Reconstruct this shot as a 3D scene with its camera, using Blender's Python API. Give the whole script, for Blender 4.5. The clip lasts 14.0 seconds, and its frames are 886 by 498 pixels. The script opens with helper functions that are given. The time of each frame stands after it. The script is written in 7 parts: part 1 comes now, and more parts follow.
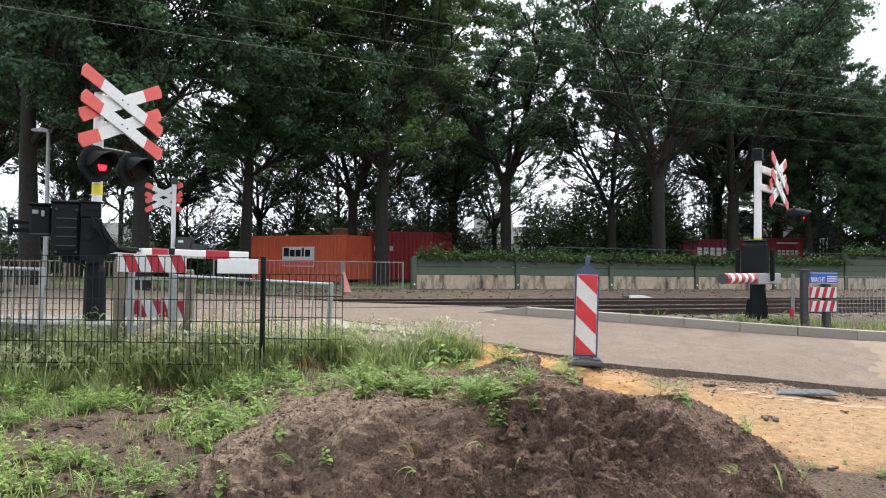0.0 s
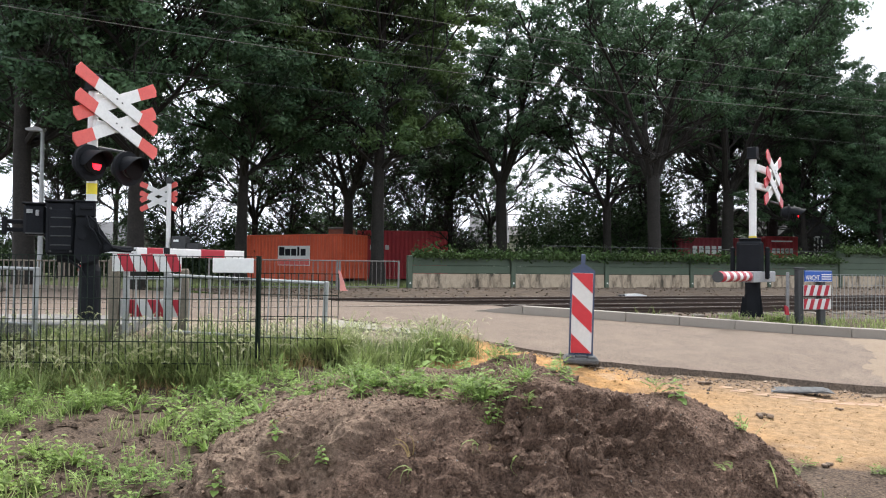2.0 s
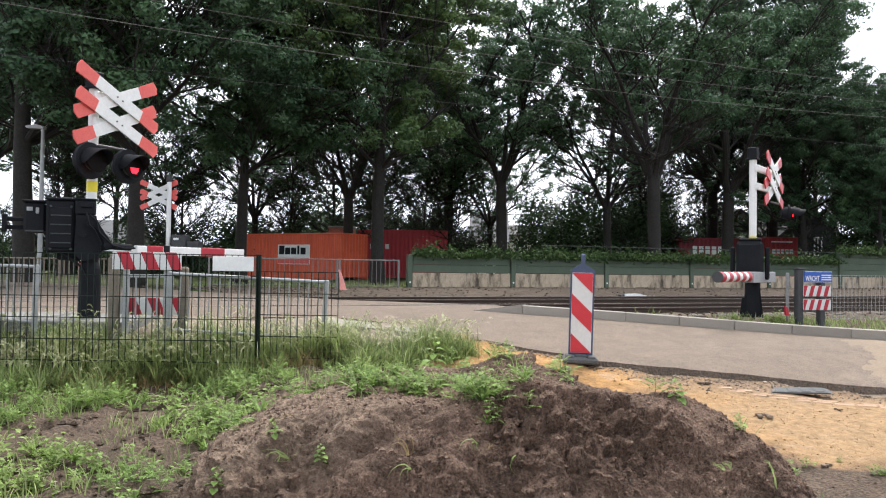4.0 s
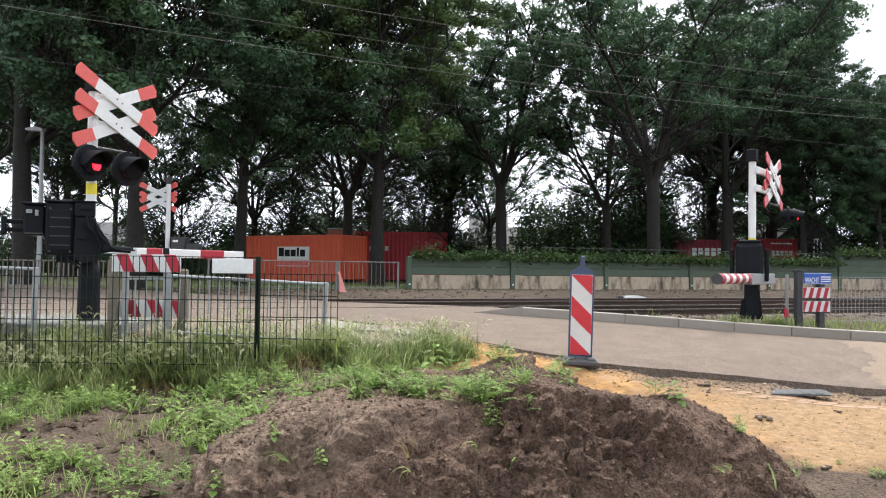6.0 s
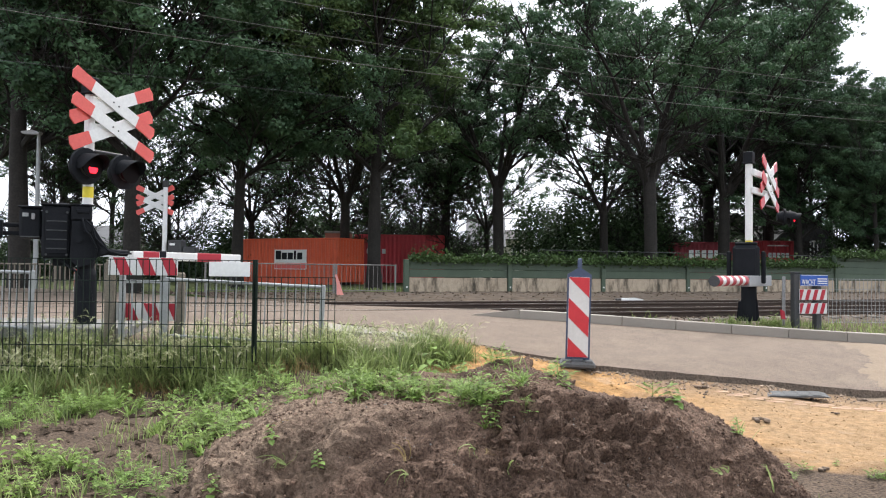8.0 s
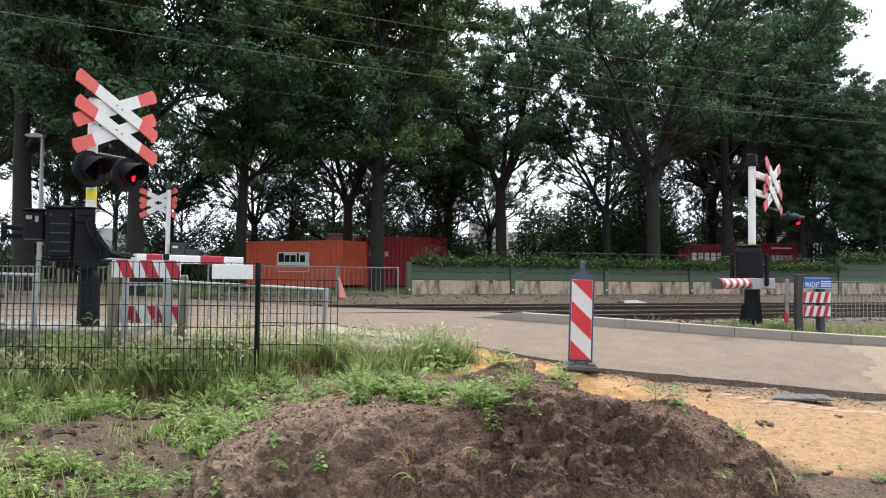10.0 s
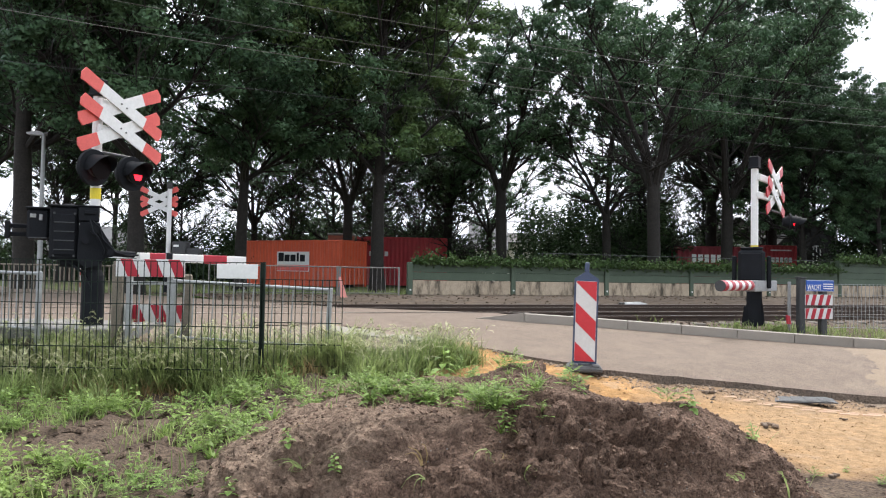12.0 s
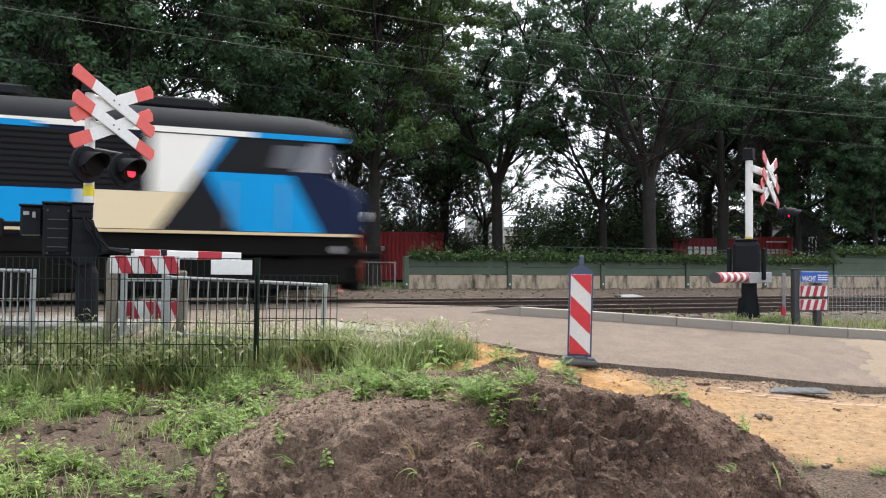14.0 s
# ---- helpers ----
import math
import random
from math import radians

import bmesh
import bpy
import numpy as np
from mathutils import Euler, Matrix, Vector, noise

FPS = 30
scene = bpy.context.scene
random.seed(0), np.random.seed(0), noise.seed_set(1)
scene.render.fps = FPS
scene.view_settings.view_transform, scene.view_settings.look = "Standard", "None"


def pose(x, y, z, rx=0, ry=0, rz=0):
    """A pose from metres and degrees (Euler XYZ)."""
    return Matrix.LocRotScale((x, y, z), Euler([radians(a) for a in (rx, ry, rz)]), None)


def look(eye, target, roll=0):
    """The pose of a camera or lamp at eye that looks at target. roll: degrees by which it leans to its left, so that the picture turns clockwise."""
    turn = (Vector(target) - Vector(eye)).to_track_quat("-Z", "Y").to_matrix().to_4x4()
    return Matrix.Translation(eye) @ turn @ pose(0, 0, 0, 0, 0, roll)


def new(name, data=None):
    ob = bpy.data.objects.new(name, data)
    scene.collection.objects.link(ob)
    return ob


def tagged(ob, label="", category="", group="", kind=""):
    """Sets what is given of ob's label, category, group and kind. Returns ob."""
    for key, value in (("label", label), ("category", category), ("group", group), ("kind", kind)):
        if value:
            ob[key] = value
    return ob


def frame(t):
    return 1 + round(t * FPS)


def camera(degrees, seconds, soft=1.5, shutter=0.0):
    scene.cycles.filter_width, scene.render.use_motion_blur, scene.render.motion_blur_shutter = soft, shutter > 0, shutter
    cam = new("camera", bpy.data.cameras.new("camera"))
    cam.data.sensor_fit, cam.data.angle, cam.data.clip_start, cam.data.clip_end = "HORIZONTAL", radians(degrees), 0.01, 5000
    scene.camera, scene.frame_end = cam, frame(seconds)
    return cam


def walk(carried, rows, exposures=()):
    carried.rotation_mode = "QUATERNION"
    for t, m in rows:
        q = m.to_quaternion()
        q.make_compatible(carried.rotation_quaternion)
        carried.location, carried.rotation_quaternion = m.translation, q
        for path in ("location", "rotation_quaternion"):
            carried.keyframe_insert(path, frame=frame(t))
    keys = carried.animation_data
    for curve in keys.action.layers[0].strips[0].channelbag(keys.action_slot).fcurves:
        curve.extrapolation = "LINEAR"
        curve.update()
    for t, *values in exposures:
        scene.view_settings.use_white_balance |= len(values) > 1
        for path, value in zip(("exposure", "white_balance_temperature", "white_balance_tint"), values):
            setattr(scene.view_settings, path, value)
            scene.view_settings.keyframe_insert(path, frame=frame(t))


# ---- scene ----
cam = camera(62.0, 14.0, soft=1.12, shutter=0.4)

# seconds, x, z, pitch up, turn left, lean
PATH = (
    (0, -0.001, 0.821, 1.334, 0.468, 0.709),
    (0.5, -0, 0.821, 1.39, 0.406, 0.66),
    (1, 0, 0.82, 1.461, 0.274, 0.581),
    (1.5, -0, 0.82, 1.404, 0.132, 0.566),
    (2, -0, 0.82, 1.246, 0.134, 0.598),
    (2.5, 0, 0.819, 1.149, 0.121, 0.695),
    (3, -0, 0.818, 1.207, 0.128, 0.79),
    (5.5, -0.002, 0.819, 1.175, 0.132, 0.824),
    (6, -0.001, 0.82, 1.345, 0.096, 0.772),
    (6.5, -0, 0.82, 1.492, 0, 0.802),
    (7, 0.002, 0.82, 1.545, -0.017, 0.697),
    (7.5, 0.001, 0.82, 1.582, -0.022, 0.628),
    (8, -0.001, 0.82, 1.557, -0.118, 0.659),
    (10.5, 0.001, 0.82, 1.777, 0.213, 0.752),
    (11, 0.002, 0.817, 1.544, 0.378, 1.122),
    (11.5, -0.052, 0.82, 1.475, 0.141, 1.011),
    (12, -0.072, 0.826, 1.767, 0.002, 0.979),
    (12.5, -0.056, 0.826, 1.712, -0.081, 0.847),
    (13, -0.05, 0.824, 1.344, -0.007, 0.734),
    (13.5, -0.042, 0.825, 1.157, -0.072, 0.602),
    (14, -0.043, 0.827, 1.32, -0.25, 0.513),
)
walk(cam, [(t, pose(x, 0, z, 90 + p, 0, a) @ pose(0, 0, 0, 0, 0, r)) for t, x, z, p, a, r in PATH])

# ---- light: bright overcast, the sun veiled high behind the trees ----
world = bpy.data.worlds.new("sky")
scene.world = world
world.use_nodes = True
wn = world.node_tree
sky = wn.nodes.new("ShaderNodeTexSky")
sky.sky_type = "NISHITA"
sky.sun_disc = False
sky.sun_elevation = radians(59)
sky.sun_rotation = radians(16)
sky.air_density = 1.0
sky.dust_density = 6.0
sky.ozone_density = 1.0
pale = wn.nodes.new("ShaderNodeHueSaturation")
pale.inputs["Saturation"].default_value = 0.22
wn.links.new(sky.outputs[0], pale.inputs["Color"])
wn.links.new(pale.outputs[0], wn.nodes["Background"].inputs["Color"])
wn.nodes["Background"].inputs["Strength"].default_value = 0.06
cloud = wn.nodes.new("ShaderNodeBackground")
cloud.inputs["Color"].default_value = (0.87, 0.94, 1.06, 1)
cloud.inputs["Strength"].default_value = 0.70
both = wn.nodes.new("ShaderNodeAddShader")
wn.links.new(wn.nodes["Background"].outputs[0], both.inputs[0])
wn.links.new(cloud.outputs[0], both.inputs[1])
wn.links.new(both.outputs[0], wn.nodes["World Output"].inputs["Surface"])
sun = new("sun", bpy.data.lights.new("sun", "SUN"))
sun.data.energy = 2.0
sun.data.angle = radians(20)
sun.data.color = (1.0, 0.97, 0.93)
sun.matrix_world = look((8, 28, 48), (0, 0, 0))
scene.view_settings.exposure = 1.11

# ---- small tools ----
ALONG = Vector((0.9397, 0.342))      # along the railway
ACROSS = Vector((-0.342, 0.9397))    # away from the near rail
RAIL0 = Vector((-1.34, 13.1))        # a point on the near rail


def rail_xy(s, c):
    p = RAIL0 + ALONG * s + ACROSS * c
    return p.x, p.y


def step(v, a, b):
    k = min(1.0, max(0.0, (v - a) / (b - a)))
    return k * k * (3 - 2 * k)


def lie(x, y):
    """Height of the made ground: level at the railway, falling away towards the field."""
    d = (13.1 + 0.364 * (x + 1.34) - y) * 0.9397
    return -0.30 * step(d, 0.4, 5.2) - 0.30 * step(d, 4.6, 6.8) - 0.10 * step(d, 7, 9.5) - 0.10 * step(-d, 9, 14)


class Geo:
    """Collects the faces of one mesh; every face has a material slot."""

    def __init__(self):
        self.v, self.f, self.m = [], [], []

    def add(self, verts, faces, slot=0):
        n = len(self.v)
        self.v += [tuple(p) for p in verts]
        self.f += [tuple(n + i for i in f) for f in faces]
        self.m += [slot] * len(faces)
        return self

    def box(self, c, s, bevel=0.0, slot=0, turn=None):
        hx, hy, hz = s[0] / 2, s[1] / 2, s[2] / 2
        b = min(bevel, hx * 0.9, hy * 0.9, hz * 0.9)
        pts, idx = [], {}
        for sx in (-1, 1):
            for sy in (-1, 1):
                for sz in (-1, 1):
                    for k in range(3):
                        ins = [b, b, b]
                        ins[k] = 0
                        idx[(sx, sy, sz, k)] = len(pts)
                        pts.append(Vector((sx * (hx - ins[0]), sy * (hy - ins[1]), sz * (hz - ins[2]))))
        fs = []
        for k in range(3):
            i, j = (k + 1) % 3, (k + 2) % 3
            for sk in (-1, 1):
                q = []
                for a, e in ((-1, -1), (1, -1), (1, 1), (-1, 1)):
                    sg = [0, 0, 0]
                    sg[k], sg[i], sg[j] = sk, a, e
                    q.append(idx[(*sg, k)])
                fs.append(q if sk > 0 else q[::-1])
        if b > 0:
            for k in range(3):
                i, j = (k + 1) % 3, (k + 2) % 3
                for a in (-1, 1):
                    for e in (-1, 1):
                        lo, hi = [0, 0, 0], [0, 0, 0]
                        lo[k], lo[i], lo[j] = -1, a, e
                        hi[k], hi[i], hi[j] = 1, a, e
                        q = [idx[(*lo, i)], idx[(*hi, i)], idx[(*hi, j)], idx[(*lo, j)]]
                        fs.append(q if a * e < 0 else q[::-1])
            for sx in (-1, 1):
                for sy in (-1, 1):
                    for sz in (-1, 1):
                        q = [idx[(sx, sy, sz, k)] for k in range(3)]
                        fs.append(q if sx * sy * sz > 0 else q[::-1])
        m = Matrix.Translation(c)
        if turn:
            m = m @ Euler([radians(a) for a in turn]).to_matrix().to_4x4()
        if b == 0:
            # corners coincide: keep one vertex a corner
            keep = {}
            out = []
            for key, i in idx.items():
                keep.setdefault(key[:3], len(keep))
            remap = {i: keep[key[:3]] for key, i in idx.items()}
            out = [None] * 8
            for key, i in idx.items():
                out[keep[key[:3]]] = pts[i]
            pts, fs = out, [[remap[i] for i in f] for f in fs]
        return self.add([m @ p for p in pts], fs, slot)

    def cyl(self, a, b, r0, r1=None, seg=12, slot=0, caps=True):
        a, b = Vector(a), Vector(b)
        r1 = r0 if r1 is None else r1
        q = (b - a).to_track_quat("Z", "Y")
        pts = []
        for p, r in ((a, r0), (b, r1)):
            for i in range(seg):
                t = 2 * math.pi * i / seg
                pts.append(p + q @ Vector((r * math.cos(t), r * math.sin(t), 0)))
        fs = [(i, (i + 1) % seg, seg + (i + 1) % seg, seg + i) for i in range(seg)]
        if caps:
            fs += [tuple(range(seg))[::-1], tuple(range(seg, 2 * seg))]
        return self.add(pts, fs, slot)

    def tube(self, pts, radii, seg=8, slot=0, caps=True):
        pts = [Vector(p) for p in pts]
        if not isinstance(radii, (list, tuple)):
            radii = [radii] * len(pts)
        vs, fs = [], []
        for k, p in enumerate(pts):
            way = pts[min(k + 1, len(pts) - 1)] - pts[max(k - 1, 0)]
            q = way.to_track_quat("Z", "Y")
            for i in range(seg):
                t = 2 * math.pi * i / seg
                vs.append(p + q @ Vector((radii[k] * math.cos(t), radii[k] * math.sin(t), 0)))
        for k in range(len(pts) - 1):
            for i in range(seg):
                j = (i + 1) % seg
                fs.append((k * seg + i, k * seg + j, (k + 1) * seg + j, (k + 1) * seg + i))
        if caps:
            fs += [tuple(range(seg))[::-1], tuple(range((len(pts) - 1) * seg, len(pts) * seg))]
        return self.add(vs, fs, slot)

    def prism(self, outline, depth, m=None, slot=0):
        """An outline in x, z pushed along y by depth, centred on y = 0."""
        n = len(outline)
        m = m or Matrix.Identity(4)
        vs = [m @ Vector((x, -depth / 2, z)) for x, z in outline] + [m @ Vector((x, depth / 2, z)) for x, z in outline]
        fs = [tuple(range(n)), tuple(range(n, 2 * n))[::-1]]
        fs += [(i, n + i, n + (i + 1) % n, (i + 1) % n) for i in range(n)]
        return self.add(vs, fs, slot)

    def disc(self, c, r, axis, thick, seg=20, slot=0):
        a = Vector(axis).normalized() * thick / 2
        return self.cyl(Vector(c) - a, Vector(c) + a, r, r, seg, slot)

    def mesh(self, name, mats, smooth=False, fix=True):
        me = bpy.data.meshes.new(name)
        me.from_pydata(self.v, [], self.f)
        for m in (mats if isinstance(mats, (list, tuple)) else [mats]):
            me.materials.append(m)
        me.polygons.foreach_set("material_index", self.m)
        if fix:
            bm = bmesh.new()
            bm.from_mesh(me)
            bmesh.ops.recalc_face_normals(bm, faces=bm.faces)
            bm.to_mesh(me)
            bm.free()
        if smooth:
            me.polygons.foreach_set("use_smooth", [True] * len(me.polygons))
            me.set_sharp_from_angle(angle=radians(40))
        me.update()
        return me


def part(name, geo, mats, parent, label="", smooth=False, at=None):
    ob = new(name, geo if isinstance(geo, bpy.types.Mesh) else geo.mesh(name, mats, smooth))
    ob.parent = parent
    if at is not None:
        ob.matrix_basis = at
    return tagged(ob, label)


def thing(name, at, label, category, group="", kind=""):
    ob = new(name)
    ob.empty_display_size = 0.2
    ob.matrix_basis = at
    return tagged(ob, label, category, group, kind)


def solid(name, geo, mats, label, category="", group="", kind="", smooth=False, at=None):
    ob = new(name, geo if isinstance(geo, bpy.types.Mesh) else geo.mesh(name, mats, smooth))
    if at is not None:
        ob.matrix_basis = at
    return tagged(ob, label, category, group, kind)


# ---- materials ----
def mat(name, c1, c2=None, rough=0.7, metal=0.0, scale=3.0, fine=40.0, bump=0.15, vary=0.25, island=0.0, obj=0.0, spec=0.4, contrast=0.25, dirt=None, dirt_scale=1.5, dirt_at=0.55, streak=1.0, detail=6):
    m = bpy.data.materials.new(name)
    m.use_nodes = True
    nt = m.node_tree
    b = nt.nodes["Principled BSDF"]
    b.inputs["Roughness"].default_value = rough
    b.inputs["Metallic"].default_value = metal
    b.inputs["Specular IOR Level"].default_value = spec
    c2 = c2 or tuple(v * 0.7 for v in c1)
    co = nt.nodes.new("ShaderNodeTexCoord")
    n1 = nt.nodes.new("ShaderNodeTexNoise")
    n1.inputs["Scale"].default_value = scale
    n1.inputs["Detail"].default_value = detail
    n1.inputs["Roughness"].default_value = 0.62 if detail < 10 else 0.75
    n2 = nt.nodes.new("ShaderNodeTexNoise")
    n2.inputs["Scale"].default_value = fine
    n2.inputs["Detail"].default_value = 4
    nt.links.new(co.outputs["Object"], n1.inputs["Vector"])
    nt.links.new(co.outputs["Object"], n2.inputs["Vector"])
    r1 = nt.nodes.new("ShaderNodeValToRGB")
    r1.color_ramp.elements[0].position = 0.5 - contrast
    r1.color_ramp.elements[1].position = 0.5 + contrast
    r1.color_ramp.elements[0].color = (*c1, 1)
    r1.color_ramp.elements[1].color = (*c2, 1)
    nt.links.new(n1.outputs["Fac"], r1.inputs["Fac"])
    value = nt.nodes.new("ShaderNodeMapRange")
    value.inputs["From Min"].default_value = 0.25
    value.inputs["From Max"].default_value = 0.75
    value.inputs["To Min"].default_value = 1 - vary
    value.inputs["To Max"].default_value = 1 + vary
    nt.links.new(n2.outputs["Fac"], value.inputs["Value"])
    hsv = nt.nodes.new("ShaderNodeHueSaturation")
    nt.links.new(r1.outputs["Color"], hsv.inputs["Color"])
    last = value.outputs["Result"]
    for amount, source, socket in ((island, "ShaderNodeNewGeometry", "Random Per Island"), (obj, "ShaderNodeObjectInfo", "Random")):
        if amount:
            g = nt.nodes.new(source)
            k = nt.nodes.new("ShaderNodeMapRange")
            k.inputs["To Min"].default_value = 1 - amount
            k.inputs["To Max"].default_value = 1 + amount
            nt.links.new(g.outputs[socket], k.inputs["Value"])
            mul = nt.nodes.new("ShaderNodeMath")
            mul.operation = "MULTIPLY"
            nt.links.new(last, mul.inputs[0])
            nt.links.new(k.outputs["Result"], mul.inputs[1])
            last = mul.outputs[0]
    nt.links.new(last, hsv.inputs["Value"])
    colour = hsv.outputs["Color"]
    if dirt:
        n3 = nt.nodes.new("ShaderNodeTexNoise")
        n3.inputs["Scale"].default_value = dirt_scale
        n3.inputs["Detail"].default_value = 8
        n3.inputs["Roughness"].default_value = 0.7
        mp = nt.nodes.new("ShaderNodeMapping")
        mp.inputs["Scale"].default_value = (1, 1, streak)
        nt.links.new(co.outputs["Object"], mp.inputs["Vector"])
        nt.links.new(mp.outputs["Vector"], n3.inputs["Vector"])
        k = nt.nodes.new("ShaderNodeMapRange")
        k.inputs["From Min"].default_value = dirt_at
        k.inputs["From Max"].default_value = dirt_at + 0.18
        nt.links.new(n3.outputs["Fac"], k.inputs["Value"])
        mix = nt.nodes.new("ShaderNodeMix")
        mix.data_type = "RGBA"
        mix.inputs["B"].default_value = (*dirt, 1)
        nt.links.new(k.outputs["Result"], mix.inputs["Factor"])
        nt.links.new(colour, mix.inputs["A"])
        colour = mix.outputs["Result"]
    nt.links.new(colour, b.inputs["Base Color"])
    if bump:
        bp = nt.nodes.new("ShaderNodeBump")
        bp.inputs["Strength"].default_value = bump
        bp.inputs["Distance"].default_value = 0.02
        nt.links.new(n2.outputs["Fac"], bp.inputs["Height"])
        nt.links.new(bp.outputs["Normal"], b.inputs["Normal"])
    return m


def leaf_mat(name, c1, c2, through_light=0.3, rough=0.55, scale=0.6, contrast=0.2, island=0.45, spec=0.2):
    m = mat(name, c1, c2, rough=rough, scale=scale, fine=9, bump=0, vary=0.15, island=island, contrast=contrast, spec=spec)
    nt = m.node_tree
    b = nt.nodes["Principled BSDF"]
    tr = nt.nodes.new("ShaderNodeBsdfTranslucent")
    mix = nt.nodes.new("ShaderNodeMixShader")
    mix.inputs[0].default_value = through_light
    src = b.inputs["Base Color"].links[0].from_socket
    nt.links.new(src, tr.inputs["Color"])
    nt.links.new(b.outputs[0], mix.inputs[1])
    nt.links.new(tr.outputs[0], mix.inputs[2])
    nt.links.new(mix.outputs[0], nt.nodes["Material Output"].inputs["Surface"])
    return m


def glow(name, colour, power):
    m = bpy.data.materials.new(name)
    m.use_nodes = True
    b = m.node_tree.nodes["Principled BSDF"]
    b.inputs["Base Color"].default_value = (*colour, 1)
    b.inputs["Emission Color"].default_value = (*colour, 1)
    b.inputs["Emission Strength"].default_value = power
    return m


def ground_mat():
    """Brown soil, orange bedding sand beside the road, grassy earth on the far side."""
    m = mat("earth", (0.042, 0.030, 0.022), (0.115, 0.083, 0.06), rough=0.95, scale=3.4, fine=46, bump=1.0, vary=0.75, detail=11, spec=0.15)
    nt = m.node_tree
    b = nt.nodes["Principled BSDF"]
    soil = b.inputs["Base Color"].links[0].from_socket
    co = nt.nodes.new("ShaderNodeTexCoord")
    sx = nt.nodes.new("ShaderNodeSeparateXYZ")
    nt.links.new(co.outputs["Object"], sx.inputs[0])
    wob = nt.nodes.new("ShaderNodeTexNoise")
    wob.inputs["Scale"].default_value = 1.1
    wob.inputs["Detail"].default_value = 7
    nt.links.new(co.outputs["Object"], wob.inputs["Vector"])

    def maths(op, a, c):
        k = nt.nodes.new("ShaderNodeMath")
        k.operation = op
        for i, s in enumerate((a, c)):
            if isinstance(s, (int, float)):
                k.inputs[i].default_value = s
            else:
                nt.links.new(s, k.inputs[i])
        return k.outputs[0]

    def ramp(v, a, c):
        k = nt.nodes.new("ShaderNodeMapRange")
        k.inputs["From Min"].default_value = a
        k.inputs["From Max"].default_value = c
        nt.links.new(v, k.inputs["Value"])
        return k.outputs["Result"]

    def blend(fac, a, colour, grain):
        n = nt.nodes.new("ShaderNodeTexNoise")
        n.inputs["Scale"].default_value = grain
        n.inputs["Detail"].default_value = 9
        n.inputs["Roughness"].default_value = 0.72
        nt.links.new(co.outputs["Object"], n.inputs["Vector"])
        r = nt.nodes.new("ShaderNodeValToRGB")
        r.color_ramp.elements[0].position, r.color_ramp.elements[1].position = 0.36, 0.64
        r.color_ramp.elements[0].color = (*[v * 0.6 for v in colour], 1)
        r.color_ramp.elements[1].color = (*[min(1, v * 1.35) for v in colour], 1)
        nt.links.new(n.outputs["Fac"], r.inputs["Fac"])
        mx = nt.nodes.new("ShaderNodeMix")
        mx.data_type = "RGBA"
        nt.links.new(fac, mx.inputs["Factor"])
        nt.links.new(a, mx.inputs["A"])
        nt.links.new(r.outputs["Color"], mx.inputs["B"])
        return mx.outputs["Result"]

    w = maths("MULTIPLY", maths("SUBTRACT", wob.outputs["Fac"], 0.5), 2.2)
    # distance to the field-side border of the sand strip
    border = maths("ADD", maths("ADD", maths("MULTIPLY", sx.outputs["X"], 0.62), sx.outputs["Y"]), w)
    sand = maths("MULTIPLY", ramp(border, 7.55, 8.1), ramp(sx.outputs["X"], -0.6, 0.3))
    beyond = maths("ADD", sx.outputs["Y"], maths("MULTIPLY", sx.outputs["X"], 0.478))
    sand = maths("MULTIPLY", sand, ramp(beyond, 14.8, 14.4))
    strip = maths("MULTIPLY", maths("MULTIPLY", ramp(maths("ADD", sx.outputs["Y"], maths("MULTIPLY", w, 0.25)), 9.7, 10.2), ramp(sx.outputs["X"], -5.5, -4.5)), ramp(beyond, 14.8, 14.4))
    pale_sand = ramp(maths("ADD", sx.outputs["X"], w), 1.7, 3.2)
    c = blend(sand, soil, (0.33, 0.185, 0.075), 7)
    scuff = nt.nodes.new("ShaderNodeTexNoise")
    scuff.inputs["Scale"].default_value = 2.3
    scuff.inputs["Detail"].default_value = 9
    scuff.inputs["Roughness"].default_value = 0.72
    nt.links.new(co.outputs["Object"], scuff.inputs["Vector"])
    c = blend(maths("MULTIPLY", sand, maths("MULTIPLY", ramp(scuff.outputs["Fac"], 0.52, 0.66), 0.7)), c, (0.17, 0.105, 0.06), 26)
    c = blend(maths("MULTIPLY", sand, maths("MULTIPLY", pale_sand, 0.8)), c, (0.25, 0.168, 0.096), 13)
    c = blend(maths("MULTIPLY", sand, maths("MULTIPLY", ramp(scuff.outputs["Fac"], 0.46, 0.36), 0.55)), c, (0.30, 0.22, 0.15), 40)
    edge = maths("ADD", maths("ADD", maths("MULTIPLY", sx.outputs["X"], 0.05), sx.outputs["Y"]), maths("MULTIPLY", w, 0.8))
    c = blend(maths("MULTIPLY", maths("MULTIPLY", sand, maths("MULTIPLY", ramp(edge, 8.2, 8.85), ramp(sx.outputs["Y"], 9.1, 8.9))), ramp(sx.outputs["X"], 1.9, 2.6)), c, (0.19, 0.13, 0.086), 18)
    c = blend(maths("MULTIPLY", strip, maths("MULTIPLY", ramp(sx.outputs["X"], 0.5, 0.0), 0.9)), c, (0.225, 0.185, 0.14), 13)
    far = ramp(maths("SUBTRACT", sx.outputs["Y"], maths("MULTIPLY", sx.outputs["X"], 0.364)), 24.2, 25.5)
    c = blend(far, c, (0.07, 0.085, 0.03), 5)
    nt.links.new(c, b.inputs["Base Color"])
    return m




